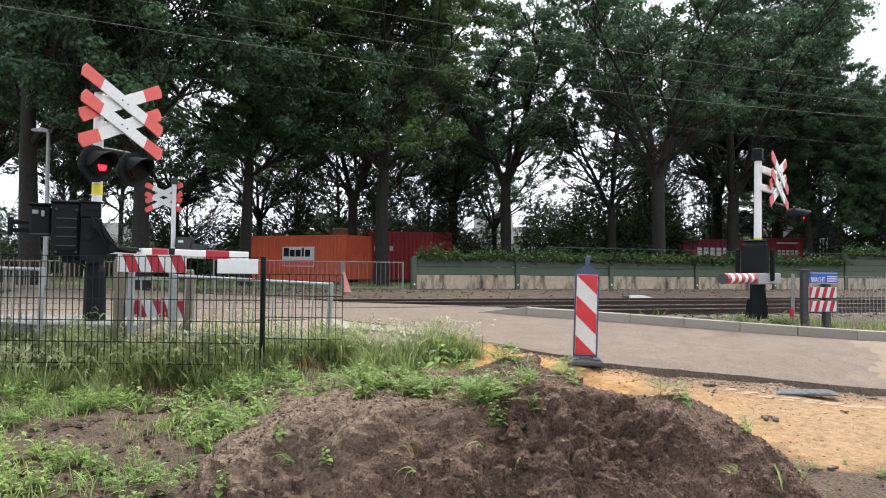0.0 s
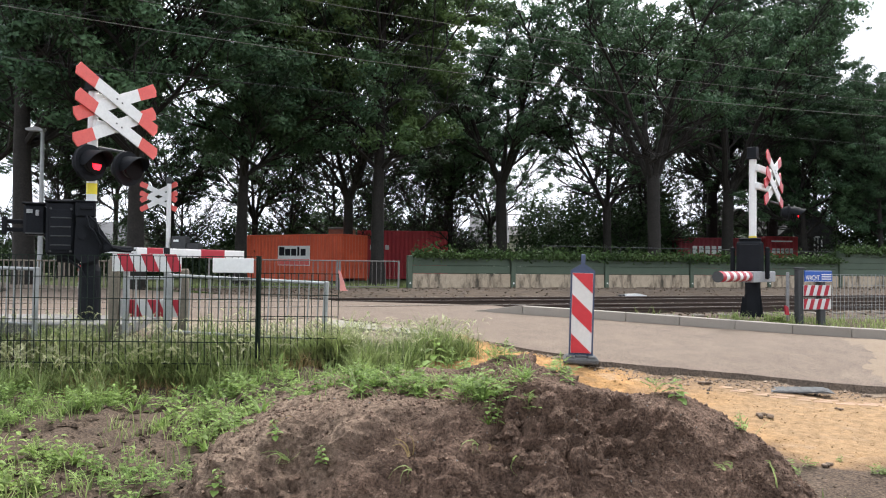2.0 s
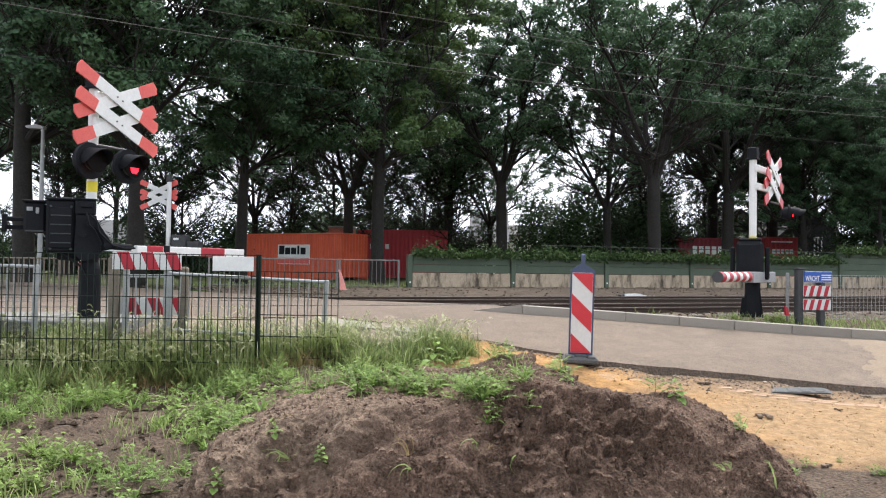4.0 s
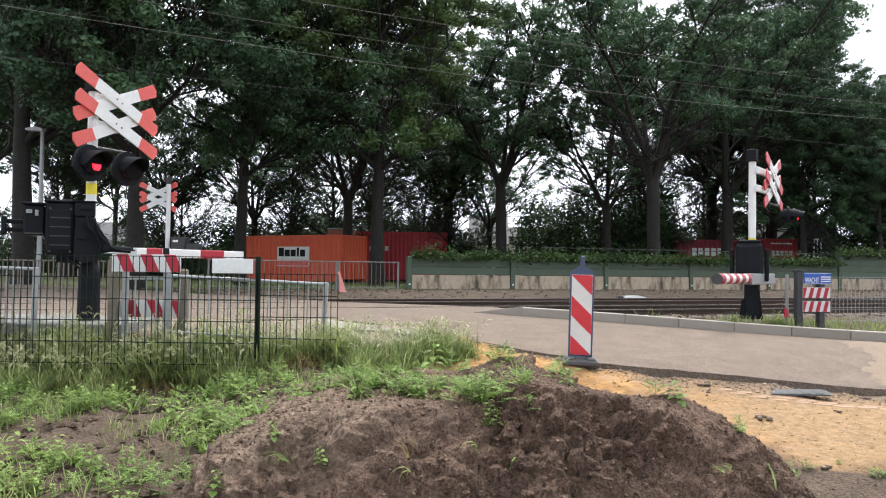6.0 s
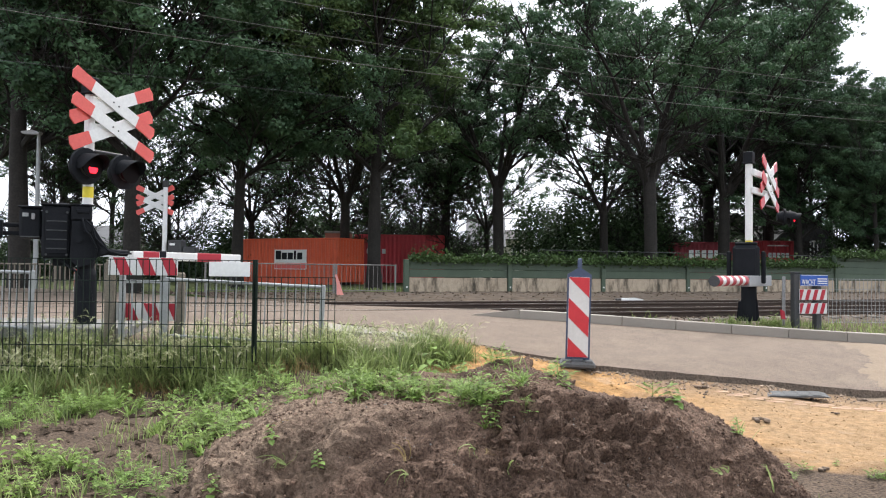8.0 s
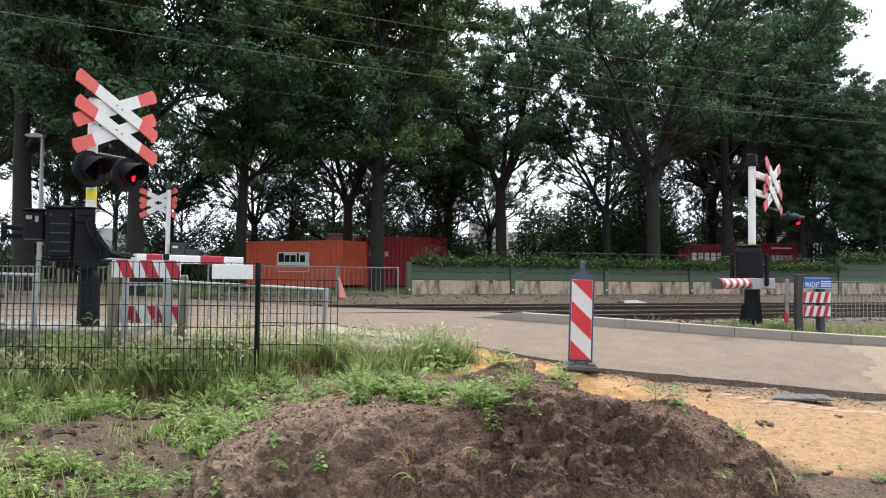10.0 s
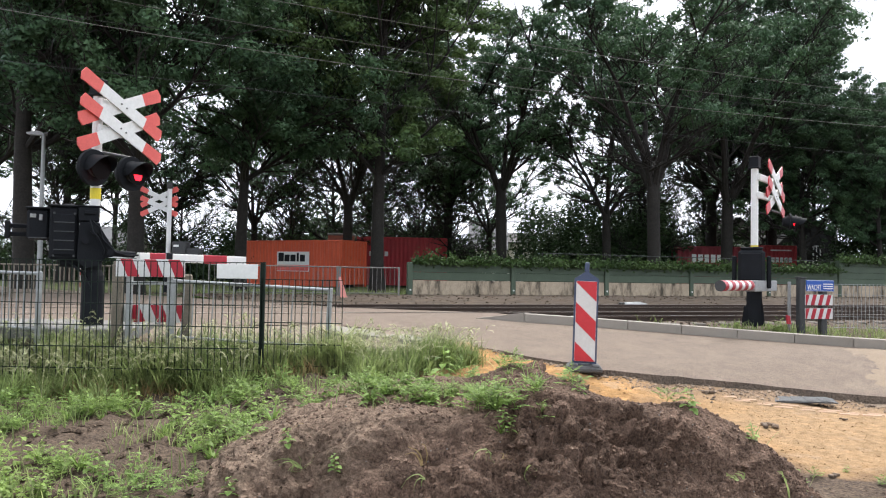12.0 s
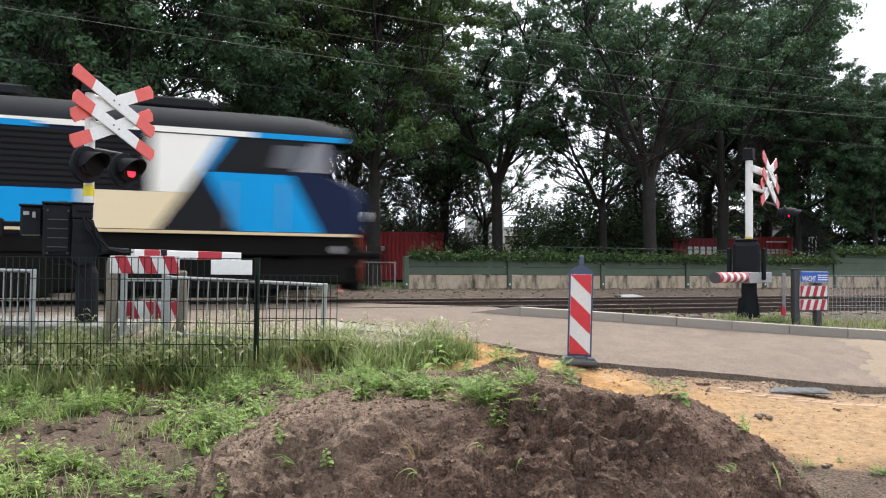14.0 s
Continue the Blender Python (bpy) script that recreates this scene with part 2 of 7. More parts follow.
def soil_mat():
    """Dark moist soil with a paler dried crust over the top and one flank."""
    m = mat("soil", (0.066, 0.0435, 0.0325), (0.17, 0.111, 0.081), rough=0.95, scale=4.0, fine=95, bump=1.0, vary=0.95, spec=0.12, contrast=0.17, detail=11)
    nt = m.node_tree
    b = nt.nodes["Principled BSDF"]
    moist = b.inputs["Base Color"].links[0].from_socket
    for node in nt.nodes:
        if node.type == "TEX_NOISE" and node.inputs["Scale"].default_value > 90:
            node.inputs["Scale"].default_value, node.inputs["Detail"].default_value, node.inputs["Roughness"].default_value = 75, 6, 0.65
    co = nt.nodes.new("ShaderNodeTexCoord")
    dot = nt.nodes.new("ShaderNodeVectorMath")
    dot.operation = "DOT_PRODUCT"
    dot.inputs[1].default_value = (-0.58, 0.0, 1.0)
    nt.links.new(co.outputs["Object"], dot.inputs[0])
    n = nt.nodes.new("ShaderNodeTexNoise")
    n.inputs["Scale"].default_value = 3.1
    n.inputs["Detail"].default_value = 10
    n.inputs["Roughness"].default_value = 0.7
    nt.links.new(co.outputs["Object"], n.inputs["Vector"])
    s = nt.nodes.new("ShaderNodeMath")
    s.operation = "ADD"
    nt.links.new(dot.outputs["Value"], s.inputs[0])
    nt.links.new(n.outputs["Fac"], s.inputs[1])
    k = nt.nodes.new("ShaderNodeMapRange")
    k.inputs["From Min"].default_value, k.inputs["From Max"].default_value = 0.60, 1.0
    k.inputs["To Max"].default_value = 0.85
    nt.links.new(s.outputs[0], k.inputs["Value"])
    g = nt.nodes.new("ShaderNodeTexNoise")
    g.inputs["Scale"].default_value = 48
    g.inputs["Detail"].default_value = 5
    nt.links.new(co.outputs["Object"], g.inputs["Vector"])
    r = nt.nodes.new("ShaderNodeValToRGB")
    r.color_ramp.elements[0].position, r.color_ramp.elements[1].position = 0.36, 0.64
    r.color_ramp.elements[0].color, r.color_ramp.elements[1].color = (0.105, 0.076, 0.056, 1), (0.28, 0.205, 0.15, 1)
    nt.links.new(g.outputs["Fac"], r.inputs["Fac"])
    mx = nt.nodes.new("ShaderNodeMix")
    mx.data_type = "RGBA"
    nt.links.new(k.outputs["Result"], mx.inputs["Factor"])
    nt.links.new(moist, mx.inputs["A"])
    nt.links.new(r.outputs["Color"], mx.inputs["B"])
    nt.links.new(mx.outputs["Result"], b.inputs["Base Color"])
    return m


SOIL = soil_mat()
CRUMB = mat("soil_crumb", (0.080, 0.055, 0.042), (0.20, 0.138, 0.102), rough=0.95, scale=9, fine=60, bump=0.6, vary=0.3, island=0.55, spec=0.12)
EARTH = ground_mat()
ASPHALT = mat("asphalt", (0.100, 0.073, 0.055), (0.180, 0.135, 0.101), rough=0.9, scale=2.6, fine=60, bump=0.7, vary=0.5, detail=11, dirt=(0.27, 0.21, 0.15), dirt_scale=0.8, dirt_at=0.6)
CONCRETE = mat("concrete", (0.19, 0.183, 0.17), (0.13, 0.126, 0.118), rough=0.85, scale=1.5, fine=50, bump=0.2, vary=0.12, obj=0.08)
PALE = mat("pale_concrete", (0.24, 0.222, 0.18), (0.195, 0.18, 0.145), rough=0.85, scale=1.3, fine=40, bump=0.1, vary=0.1)
SPILL = mat("spilled_sand", (0.212, 0.157, 0.108), (0.17, 0.128, 0.092), rough=0.95, scale=1.6, fine=40, bump=0.4, vary=0.2, dirt=(0.17, 0.13, 0.098), dirt_scale=1.1, dirt_at=0.55)
KERB = mat("kerb_concrete", (0.275, 0.245, 0.21), (0.205, 0.18, 0.153), rough=0.85, scale=2, fine=70, bump=0.2, vary=0.12, obj=0.1)
STAINED = mat("stained_concrete", (0.47, 0.385, 0.285), (0.31, 0.245, 0.175), rough=0.9, scale=1.2, fine=30, bump=0.3, vary=0.2, dirt=(0.06, 0.05, 0.036), dirt_scale=2.9, dirt_at=0.47, streak=0.3)
EDGE = mat("broken_asphalt", (0.075, 0.058, 0.045), (0.125, 0.095, 0.072), rough=0.95, scale=6, fine=40, bump=1.0, vary=0.5)
CRUMBLED = mat("crumbled_road_edge", (0.26, 0.19, 0.135), (0.13, 0.096, 0.07), rough=0.95, scale=5, fine=40, bump=0.5, vary=0.3, island=0.5)
GREEN = mat("green_board", (0.072, 0.100, 0.066), (0.048, 0.068, 0.046), rough=0.65, scale=1.2, fine=30, bump=0.1, vary=0.15, obj=0.1)
BALLAST = mat("ballast_stone", (0.108, 0.076, 0.05), (0.040, 0.029, 0.021), rough=0.95, scale=3.0, fine=26, bump=1.0, vary=0.6, island=0.3)
RAIL = mat("rusty_rail", (0.062, 0.041, 0.03), (0.036, 0.025, 0.02), rough=0.8, scale=3, fine=60, bump=0.2)
RAILTOP = mat("polished_rail_head", (0.35, 0.33, 0.31), (0.28, 0.26, 0.24), rough=0.3, metal=1.0, scale=8, fine=60, bump=0.05)
SLEEPER = mat("sleeper", (0.17, 0.15, 0.13), (0.10, 0.085, 0.07), rough=0.95, scale=3, fine=40, bump=0.4)
BLACK = mat("black_paint", (0.007, 0.008, 0.010), (0.013, 0.014, 0.017), rough=0.7, spec=0.12, scale=3, fine=60, bump=0.08)
DARK = mat("dark_steel", (0.03, 0.032, 0.034), (0.045, 0.045, 0.046), rough=0.55, scale=4, fine=60, bump=0.1)
WHITE = mat("white_paint", (0.70, 0.70, 0.69), (0.60, 0.60, 0.585), rough=0.5, scale=2.5, fine=30, bump=0.05, vary=0.06)
SHEET = mat("white_reflective_sheet", (0.58, 0.58, 0.57), (0.50, 0.50, 0.49), rough=0.45, scale=3, fine=40, bump=0.03, vary=0.06)
REDDEEP = mat("deep_red_sheet", (0.36, 0.014, 0.03), (0.30, 0.012, 0.025), rough=0.45, scale=3, fine=40, bump=0.04, vary=0.1)
# house wall darkened in colour for shade that nothing casts on it
WALLSHADED = mat("shaded_house_wall", (0.020, 0.020, 0.022), (0.03, 0.029, 0.03), rough=0.8, scale=2, fine=18, bump=0.3)
RAILGREY = mat("weathered_railing_steel", (0.21, 0.20, 0.185), (0.14, 0.135, 0.125), rough=0.7, metal=0.2, scale=9, fine=60, bump=0.1)
RED = mat("faded_red_sheet", (0.50, 0.032, 0.042), (0.42, 0.025, 0.034), rough=0.45, scale=3, fine=40, bump=0.04, vary=0.08)
CORAL = mat("sun_bleached_red_sheet", (0.66, 0.12, 0.10), (0.58, 0.085, 0.075), rough=0.5, scale=3, fine=40, bump=0.04, vary=0.08)
YELLOW = mat("yellow_sticker", (0.72, 0.6, 0.04), (0.66, 0.52, 0.03), rough=0.5, vary=0.05)
BLUE = mat("blue_sign", (0.02, 0.09, 0.38), (0.02, 0.075, 0.32), rough=0.4, vary=0.06, bump=0.02)
NAVY = mat("blue_plastic", (0.055, 0.075, 0.135), (0.04, 0.055, 0.10), rough=0.5, scale=4, vary=0.1)
GALV = mat("galvanised_steel", (0.34, 0.35, 0.35), (0.24, 0.25, 0.25), rough=0.6, metal=0.4, scale=6, fine=50, bump=0.05, vary=0.1)
GREYMETAL = mat("grey_metal_box", (0.33, 0.33, 0.33), (0.24, 0.24, 0.245), rough=0.6, metal=0.2, scale=14, fine=60, bump=0.1)
MESHGREEN = mat("dark_green_wire", (0.010, 0.017, 0.013), (0.016, 0.024, 0.019), rough=0.7, vary=0.1, spec=0.12)
TIMBER = mat("weathered_timber", (0.185, 0.16, 0.125), (0.12, 0.10, 0.08), rough=0.9, scale=5, fine=60, bump=0.3)
ORANGE = mat("orange_container_paint", (0.62, 0.10, 0.038), (0.50, 0.072, 0.028), rough=0.55, scale=0.9, fine=25, bump=0.06, vary=0.1, dirt=(0.25, 0.055, 0.02), dirt_scale=1.4, dirt_at=0.62)
CRIMSON = mat("red_container_paint", (0.36, 0.022, 0.03), (0.28, 0.018, 0.024), rough=0.55, scale=0.9, fine=25, bump=0.06, vary=0.1)
MAROON = mat("maroon_container_paint", (0.22, 0.022, 0.032), (0.17, 0.018, 0.026), rough=0.6, scale=0.9, fine=25, bump=0.06)
BARK = mat("bark", (0.027, 0.023, 0.020), (0.015, 0.013, 0.0115), rough=0.95, scale=3, fine=18, bump=0.8, vary=0.35)
LEAF = leaf_mat("oak_leaf", (0.028, 0.066, 0.034), (0.086, 0.156, 0.070), 0.3, scale=0.45, contrast=0.18, island=0.34, spec=0.3)
# brighter copy of the oak leaf; light on one crown is in its colour
LEAFLIT = leaf_mat("lit_oak_leaf", (0.032, 0.070, 0.026), (0.115, 0.180, 0.058), 0.32, scale=0.32, contrast=0.16, island=0.34, spec=0.3)
# darker leaf for understorey and shrubs; shade under the trees is in its colour
LEAFDARK = leaf_mat("shaded_leaf", (0.022, 0.042, 0.018), (0.045, 0.078, 0.028), 0.22)
IVY = leaf_mat("ivy_leaf", (0.03, 0.06, 0.018), (0.075, 0.12, 0.038), 0.25)
GRASS = leaf_mat("grass_blade", (0.135, 0.195, 0.062), (0.30, 0.345, 0.14), 0.5)
DRYGRASS = leaf_mat("withered_grass", (0.21, 0.145, 0.065), (0.28, 0.21, 0.10), 0.3)
STRAW = leaf_mat("ripe_grass", (0.50, 0.49, 0.32), (0.36, 0.38, 0.20), 0.4)
WEED = leaf_mat("weed_leaf", (0.125, 0.205, 0.052), (0.235, 0.32, 0.09), 0.4)
BRICKPALE = mat("sandy_brick", (0.32, 0.20, 0.132), (0.26, 0.165, 0.112), rough=0.95, scale=9, fine=50, obj=0.15, dirt=(0.33, 0.23, 0.14), dirt_scale=7, dirt_at=0.42)
BRICKRED = mat("red_brick", (0.27, 0.11, 0.075), (0.2, 0.085, 0.06), rough=0.9, scale=6, obj=0.15)
ROOFTILE = mat("grey_roof_tile", (0.13, 0.13, 0.135), (0.09, 0.09, 0.095), rough=0.8, scale=2, fine=14, bump=0.4)
ROOFDARK = mat("dark_roof_tile", (0.05, 0.047, 0.046), (0.035, 0.033, 0.032), rough=0.8, scale=2, fine=14, bump=0.4)
TAUPE = mat("taupe_render", (0.13, 0.115, 0.10), (0.11, 0.097, 0.085), rough=0.9, scale=1, fine=20)
CREAM = mat("cream_render", (0.62, 0.58, 0.5), (0.55, 0.51, 0.44), rough=0.9, scale=1, fine=20)
GREYBRICK = mat("brown_brickwork", (0.075, 0.06, 0.05), (0.05, 0.042, 0.036), rough=0.9, scale=2, fine=26, bump=0.3)
RUBBER = mat("grey_recycled_rubber", (0.095, 0.095, 0.095), (0.06, 0.06, 0.06), rough=0.85, scale=6, fine=60, bump=0.3)
LENSOFF = mat("unlit_red_lens", (0.006, 0.0035, 0.0035), (0.005, 0.003, 0.003), rough=0.5, bump=0, vary=0.05, spec=0.05)
LENSON = glow("lit_red_lens", (1.0, 0.012, 0.03), 1.3)
PINK = mat("faded_pink_plastic", (0.68, 0.30, 0.26), (0.62, 0.23, 0.2), rough=0.6, scale=6, vary=0.1)
GLASS = mat("dark_window_glass", (0.03, 0.034, 0.04), (0.04, 0.046, 0.055), rough=0.08, bump=0, vary=0.05, spec=0.6)

# ---- the ground, one sheet to the horizon ----
def spread(fine_lo, fine_hi, step_fine, far):
    a = list(np.arange(fine_lo, fine_hi + 1e-6, step_fine))
    d, v = step_fine, fine_hi
    up = []
    while v < far:
        d *= 1.35
        v += d
        up.append(v)
    d, v = step_fine, fine_lo
    dn = []
    while v > -far:
        d *= 1.35
        v -= d
        dn.append(v)
    return dn[::-1] + a + up


def wob(x, y, s, seed=0.0):
    return noise.noise(Vector((x * s, y * s, seed)))


def from_rail(x, y):
    return (Vector((x, y)) - RAIL0).dot(ACROSS)


NEAR_EDGE = ((-7.5, 10.0), (-4.5, 10.6), (-1.8, 11.5), (-0.4, 10.95), (0.54, 10.1), (1.83, 8.92), (4.09, 8.80), (9, 8.4), (16, 5.6))
FAR_EDGE = ((-7.5, 10.75), (-4.5, 11.85), (-1.8, 12.83), (-0.4, 13.33), (0.54, 13.68), (1.5, 13.95), (6.8, 11.35), (10.5, 9.6), (17, 6.5))


def road_near(x):
    """The road's edge towards the field."""
    for (x0, y0), (x1, y1) in zip(NEAR_EDGE, NEAR_EDGE[1:]):
        if x0 <= x <= x1:
            return y0 + (y1 - y0) * (x - x0) / (x1 - x0)
    return 10.0 if x < 0 else 5.6


def earth_z(x, y):
    c = from_rail(x, y)
    z = lie(x, y) - 0.03
    low = step(-x, 1.3, 2.8) * (1 - step(y + 0.12 * x, 7.9, 8.8)) * step(y, 2.0, 5.0)
    z += low * (min(z, -0.62) - z)
    near = step(x * x + y * y, 900, 100) * step(road_near(x) - y, -0.1, 0.5)
    z -= 0.05 * step(y - road_near(x), 0.05, 0.35)
    z += 0.052 * (1 - step(x, 0.3, 1.0)) * step(x, -6.5, -5.5) * (1 - step(abs(road_near(x) - y), 0.25, 0.9))
    z -= 0.045 * step(x, 1.0, 2.0) * step(y - road_near(x), -0.7, -0.1) * (0.75 + 1.6 * wob(x, 0, 1.7, 44))
    z += near * (1 - 0.55 * step(x, 1.0, 2.2) - 0.33 * step(x, 2.4, 3.2)) * (0.045 * wob(x, y, 0.9, 3) + 0.035 * wob(x, y, 2.7, 5) + 0.02 * wob(x, y, 7, 8))
    if near > 0 and -6 < x < 9 and 2 < y < 11:
        lumpy = 1.0 - 0.75 * step(x, 0.6, 1.9) - 0.18 * step(x, 2.4, 3.2)
        z += near * lumpy * (0.095 * (0.4 - noise.voronoi(Vector((x * 4.4, y * 4.4, 3)))[0][0]) + 0.05 * (0.4 - noise.voronoi(Vector((x * 11, y * 11, 6)))[0][0]) * (0.4 + abs(wob(x, y, 1.1, 9)) * 2))
    z -= 0.22 * step(c, -0.9, -0.3) * (1 - step(c, 7.2, 9.0))
    return z


def build_ground():
    xs, ys = spread(-5.4, 6.6, 0.044, 1500), spread(3.6, 9.2, 0.044, 1500)
    g = Geo()
    nx = len(xs)
    g.v = [(x, y, earth_z(x, y)) for y in ys for x in xs]
    g.f = [(j * nx + i, j * nx + i + 1, (j + 1) * nx + i + 1, (j + 1) * nx + i) for j in range(len(ys) - 1) for i in range(nx - 1)]
    g.m = [0] * len(g.f)
    solid("ground", g.mesh("ground", EARTH, True, False), None, "bare brown soil with orange bedding sand beside the road", "ground", kind="structure")


build_ground()


def build_road():
    g = Geo()
    across = 16
    cols = []
    for k in range(len(NEAR_EDGE) - 1):
        n = 12
        for i in range(n + (k == len(NEAR_EDGE) - 2)):
            t = i / n
            a = Vector(NEAR_EDGE[k]).lerp(Vector(NEAR_EDGE[k + 1]), t)
            b = Vector(FAR_EDGE[k]).lerp(Vector(FAR_EDGE[k + 1]), t)
            a.y += 0.05 * wob(a.x, a.y, 3.1, 2) + 0.04 * wob(a.x, a.y, 11, 4)
            cols.append((a, b))
    for a, b in cols:
        for j in range(across + 1):
            p = a.lerp(b, j / across)
            g.v.append((p.x, p.y, lie(p.x, p.y) + 0.02 - (0.012 if j == 0 else 0)))
    w = across + 1
    g.f = [(i * w + j, (i + 1) * w + j, (i + 1) * w + j + 1, i * w + j + 1) for i in range(len(cols) - 1) for j in range(across)]
    n = len(g.v)
    for i, (a, b) in enumerate(cols):
        x, y, z = g.v[i * w]
        g.v.append((x - 0.02, y - 0.03, z - 0.16))
        if i:
            g.f.append(((i - 1) * w, n + i - 1, n + i, i * w))
    g.m = [0] * (len(cols) - 1) * across + [1] * (len(g.f) - (len(cols) - 1) * across)
    solid("road", g.mesh("road", [ASPHALT, EDGE], True), None, "worn grey asphalt road with a broken edge, dusted with sand", "road", kind="structure")


build_road()


def build_sand_spill():
    """A fan of sand lying over the road."""
    g = Geo()
    xs, ys = np.arange(4.6, 10.0, 0.07), np.arange(8.6, 11.8, 0.07)
    for y in ys:
        for x in xs:
            inside = x - (5.25 + 0.40 * (y - 8.8)) + 0.22 * wob(x, y, 1.3, 4) + 0.12 * wob(x, y, 5, 2)
            off = max(-0.04, min(0.022, inside * 0.06)) + 0.008 * wob(x, y, 9, 3)
            off -= 0.1 * step(road_near(x) + 0.14 - y, 0.0, 0.14)
            off -= 0.08 * step(y - (13.9 - 0.478 * (x - 1.5)), -0.25, 0.0)
            g.v.append((x, y, lie(x, y) + 0.022 + off))
    n = len(xs)
    g.f = [(j * n + i, j * n + i + 1, (j + 1) * n + i + 1, (j + 1) * n + i) for j in range(len(ys) - 1) for i in range(n - 1)]
    g.m = [0] * len(g.f)
    solid("spilled_sand", g.mesh("spilled_sand", SPILL, True, False), None, "tan sand spilled over the asphalt of the road", "sand", kind="stuff")


build_sand_spill()


def deck_right(c):
    return min(3.05, 4.7 - 1.235 * c) if c < 3.48 else 0.4 - 0.62 * (c - 3.48)


def build_deck():
    """Road over the two tracks, and the road beyond."""
    g = Geo()
    for c0, c1 in ((-0.45, -0.08), (0.09, 1.35), (1.52, 3.41), (3.57, 4.83), (5.0, 7.6)):
        n = 12
        rows = []
        for c in (c0, c1):
            r, l = deck_right(c), deck_right(c) - 9.5
            rows.append([(*rail_xy(l + (r - l) * i / n, c), -0.012 + 0.004 * ((i * 7) % 3)) for i in range(n + 1)])
        base = len(g.v)
        g.v += rows[0] + rows[1] + [(x, y, z - 0.2) for x, y, z in rows[0]] + [(x, y, z - 0.2) for x, y, z in rows[1]]
        m = n + 1
        for i in range(n):
            g.f.append((base + i, base + i + 1, base + m + i + 1, base + m + i))
            g.f.append((base + 2 * m + i, base + 2 * m + i + 1, base + i + 1, base + i))
        g.f.append((base + n, base + 2 * m + n, base + 3 * m + n, base + m + n))
    g.m = [0] * len(g.f)
    solid("crossing_deck", g.mesh("deck", ASPHALT), None, "grey asphalt deck between the rails", "road", kind="structure")
    g = Geo()
    pts = []
    for k in range(13):
        c = 7.6 + k * 3.0
        r, l = deck_right(c), deck_right(c) - 8.5
        pts += [(*rail_xy(l, c), -0.01), (*rail_xy(r, c), -0.01)]
    g.add(pts, [(2 * k, 2 * k + 1, 2 * k + 3, 2 * k + 2) for k in range(12)])
    solid("road_beyond", g, ASPHALT, "grey asphalt road beyond the railway", "road", kind="structure")


build_deck()


def build_ballast():
    for name, s0, s1 in (("ballast_bed", 3.0, 46.0), ("ballast_bed", -70.0, -7.5)):
        g = Geo()
        ss = np.arange(s0, s1, 0.22 if s0 > 0 else 0.8)
        cs = np.arange(-0.9, 11.3, 0.2)
        for s in ss:
            for c in cs:
                shift = deck_right(c) - 2.9 if s0 > 0 else 0
                x, y = rail_xy(s + shift * (1 - step(s, 3, 20)), c)
                z = -0.125 - 0.1 * step(-c, 0.2, 0.9) + 0.16 * step(c, 6.2, 8.4)
                z += 0.03 * wob(x, y, 3.0, 1) + 0.025 * wob(x, y, 9.0, 2)
                g.v.append((x, y, z))
        w = len(cs)
        g.f = [(i * w + j, i * w + j + 1, (i + 1) * w + j + 1, (i + 1) * w + j) for i in range(len(ss) - 1) for j in range(w - 1)]
        g.m = [0] * len(g.f)
        solid(name, g.mesh(name, BALLAST, False, True), None, "brown railway ballast", "ballast", kind="stuff")
    # loose stones
    g = Geo()
    for _ in range(11000):
        s = 3 + 26 * random.random() ** 1.4
        c = random.uniform(-0.6, 11.0)
        s += (deck_right(c) - 2.9) * (1 - step(s, 3, 20))
        if any(abs(c - r) < 0.09 for r in (0, 1.435, 3.48, 4.915)):
            continue
        if c > 6.5 and random.random() < 0.75:
            continue
        x, y = rail_xy(s, c)
        z = -0.11 - 0.1 * step(-c, 0.2, 0.9) + 0.16 * step(c, 6.2, 8.4) + 0.03 * wob(x, y, 3.0, 1)
        r = random.uniform(0.018, 0.05)
        pts = [Vector((a * r * random.uniform(0.6, 1.2), b * r * random.uniform(0.6, 1.2), d * r * 0.7)) for a, b, d in ((1, 0, 0), (-1, 0, 0), (0, 1, 0), (0, -1, 0), (0, 0, 1), (0, 0, -1))]
        g.add([p + Vector((x, y, z)) for p in pts], [(0, 2, 4), (2, 1, 4), (1, 3, 4), (3, 0, 4), (2, 0, 5), (1, 2, 5), (3, 1, 5), (0, 3, 5)])
    solid("ballast_stones", g.mesh("ballast_stones", BALLAST, False, False), None, "loose brown ballast stones", "ballast", kind="stuff")


build_ballast()

RAIL_AT = ((0.0, 1.435), (3.48, 4.915))
RAIL_TURN = math.degrees(math.atan2(ALONG.y, ALONG.x))


def build_tracks():
    sleeper = Geo().box((0, 0, 0), (0.25, 2.5, 0.16), 0.02).mesh("sleeper", SLEEPER)
    for pair in RAIL_AT:
        mid = (pair[0] + pair[1]) / 2
        track = thing("railway_track", pose(*rail_xy(0, mid), 0, 0, 0, RAIL_TURN), "rusty railway track with worn shiny rail heads", "railway track", "railway tracks", "structure")
        for side in (-0.7175, 0.7175):
            half = ((-0.07, -0.16), (-0.07, -0.145), (-0.012, -0.125), (-0.012, -0.045), (-0.036, -0.035), (-0.036, -0.006), (-0.03, 0.0))
            outline = list(half) + [(-x, z) for x, z in reversed(half)]
            g = Geo().prism(outline, 560, Matrix.Translation((-150, side, 0)) @ Matrix.Rotation(radians(90), 4, "Z"))
            g.m[2 + len(half) - 1] = 1
            part("rail", g, [RAIL, RAILTOP], track)
        for k in range(46):
            s = 1.6 + k * 0.62 - (0.62 * mid)
            if s + 0 < deck_right(mid) + 0.2:
                continue
            part("sleeper", sleeper, None, track, at=pose(s, 0, -0.205))


build_tracks()


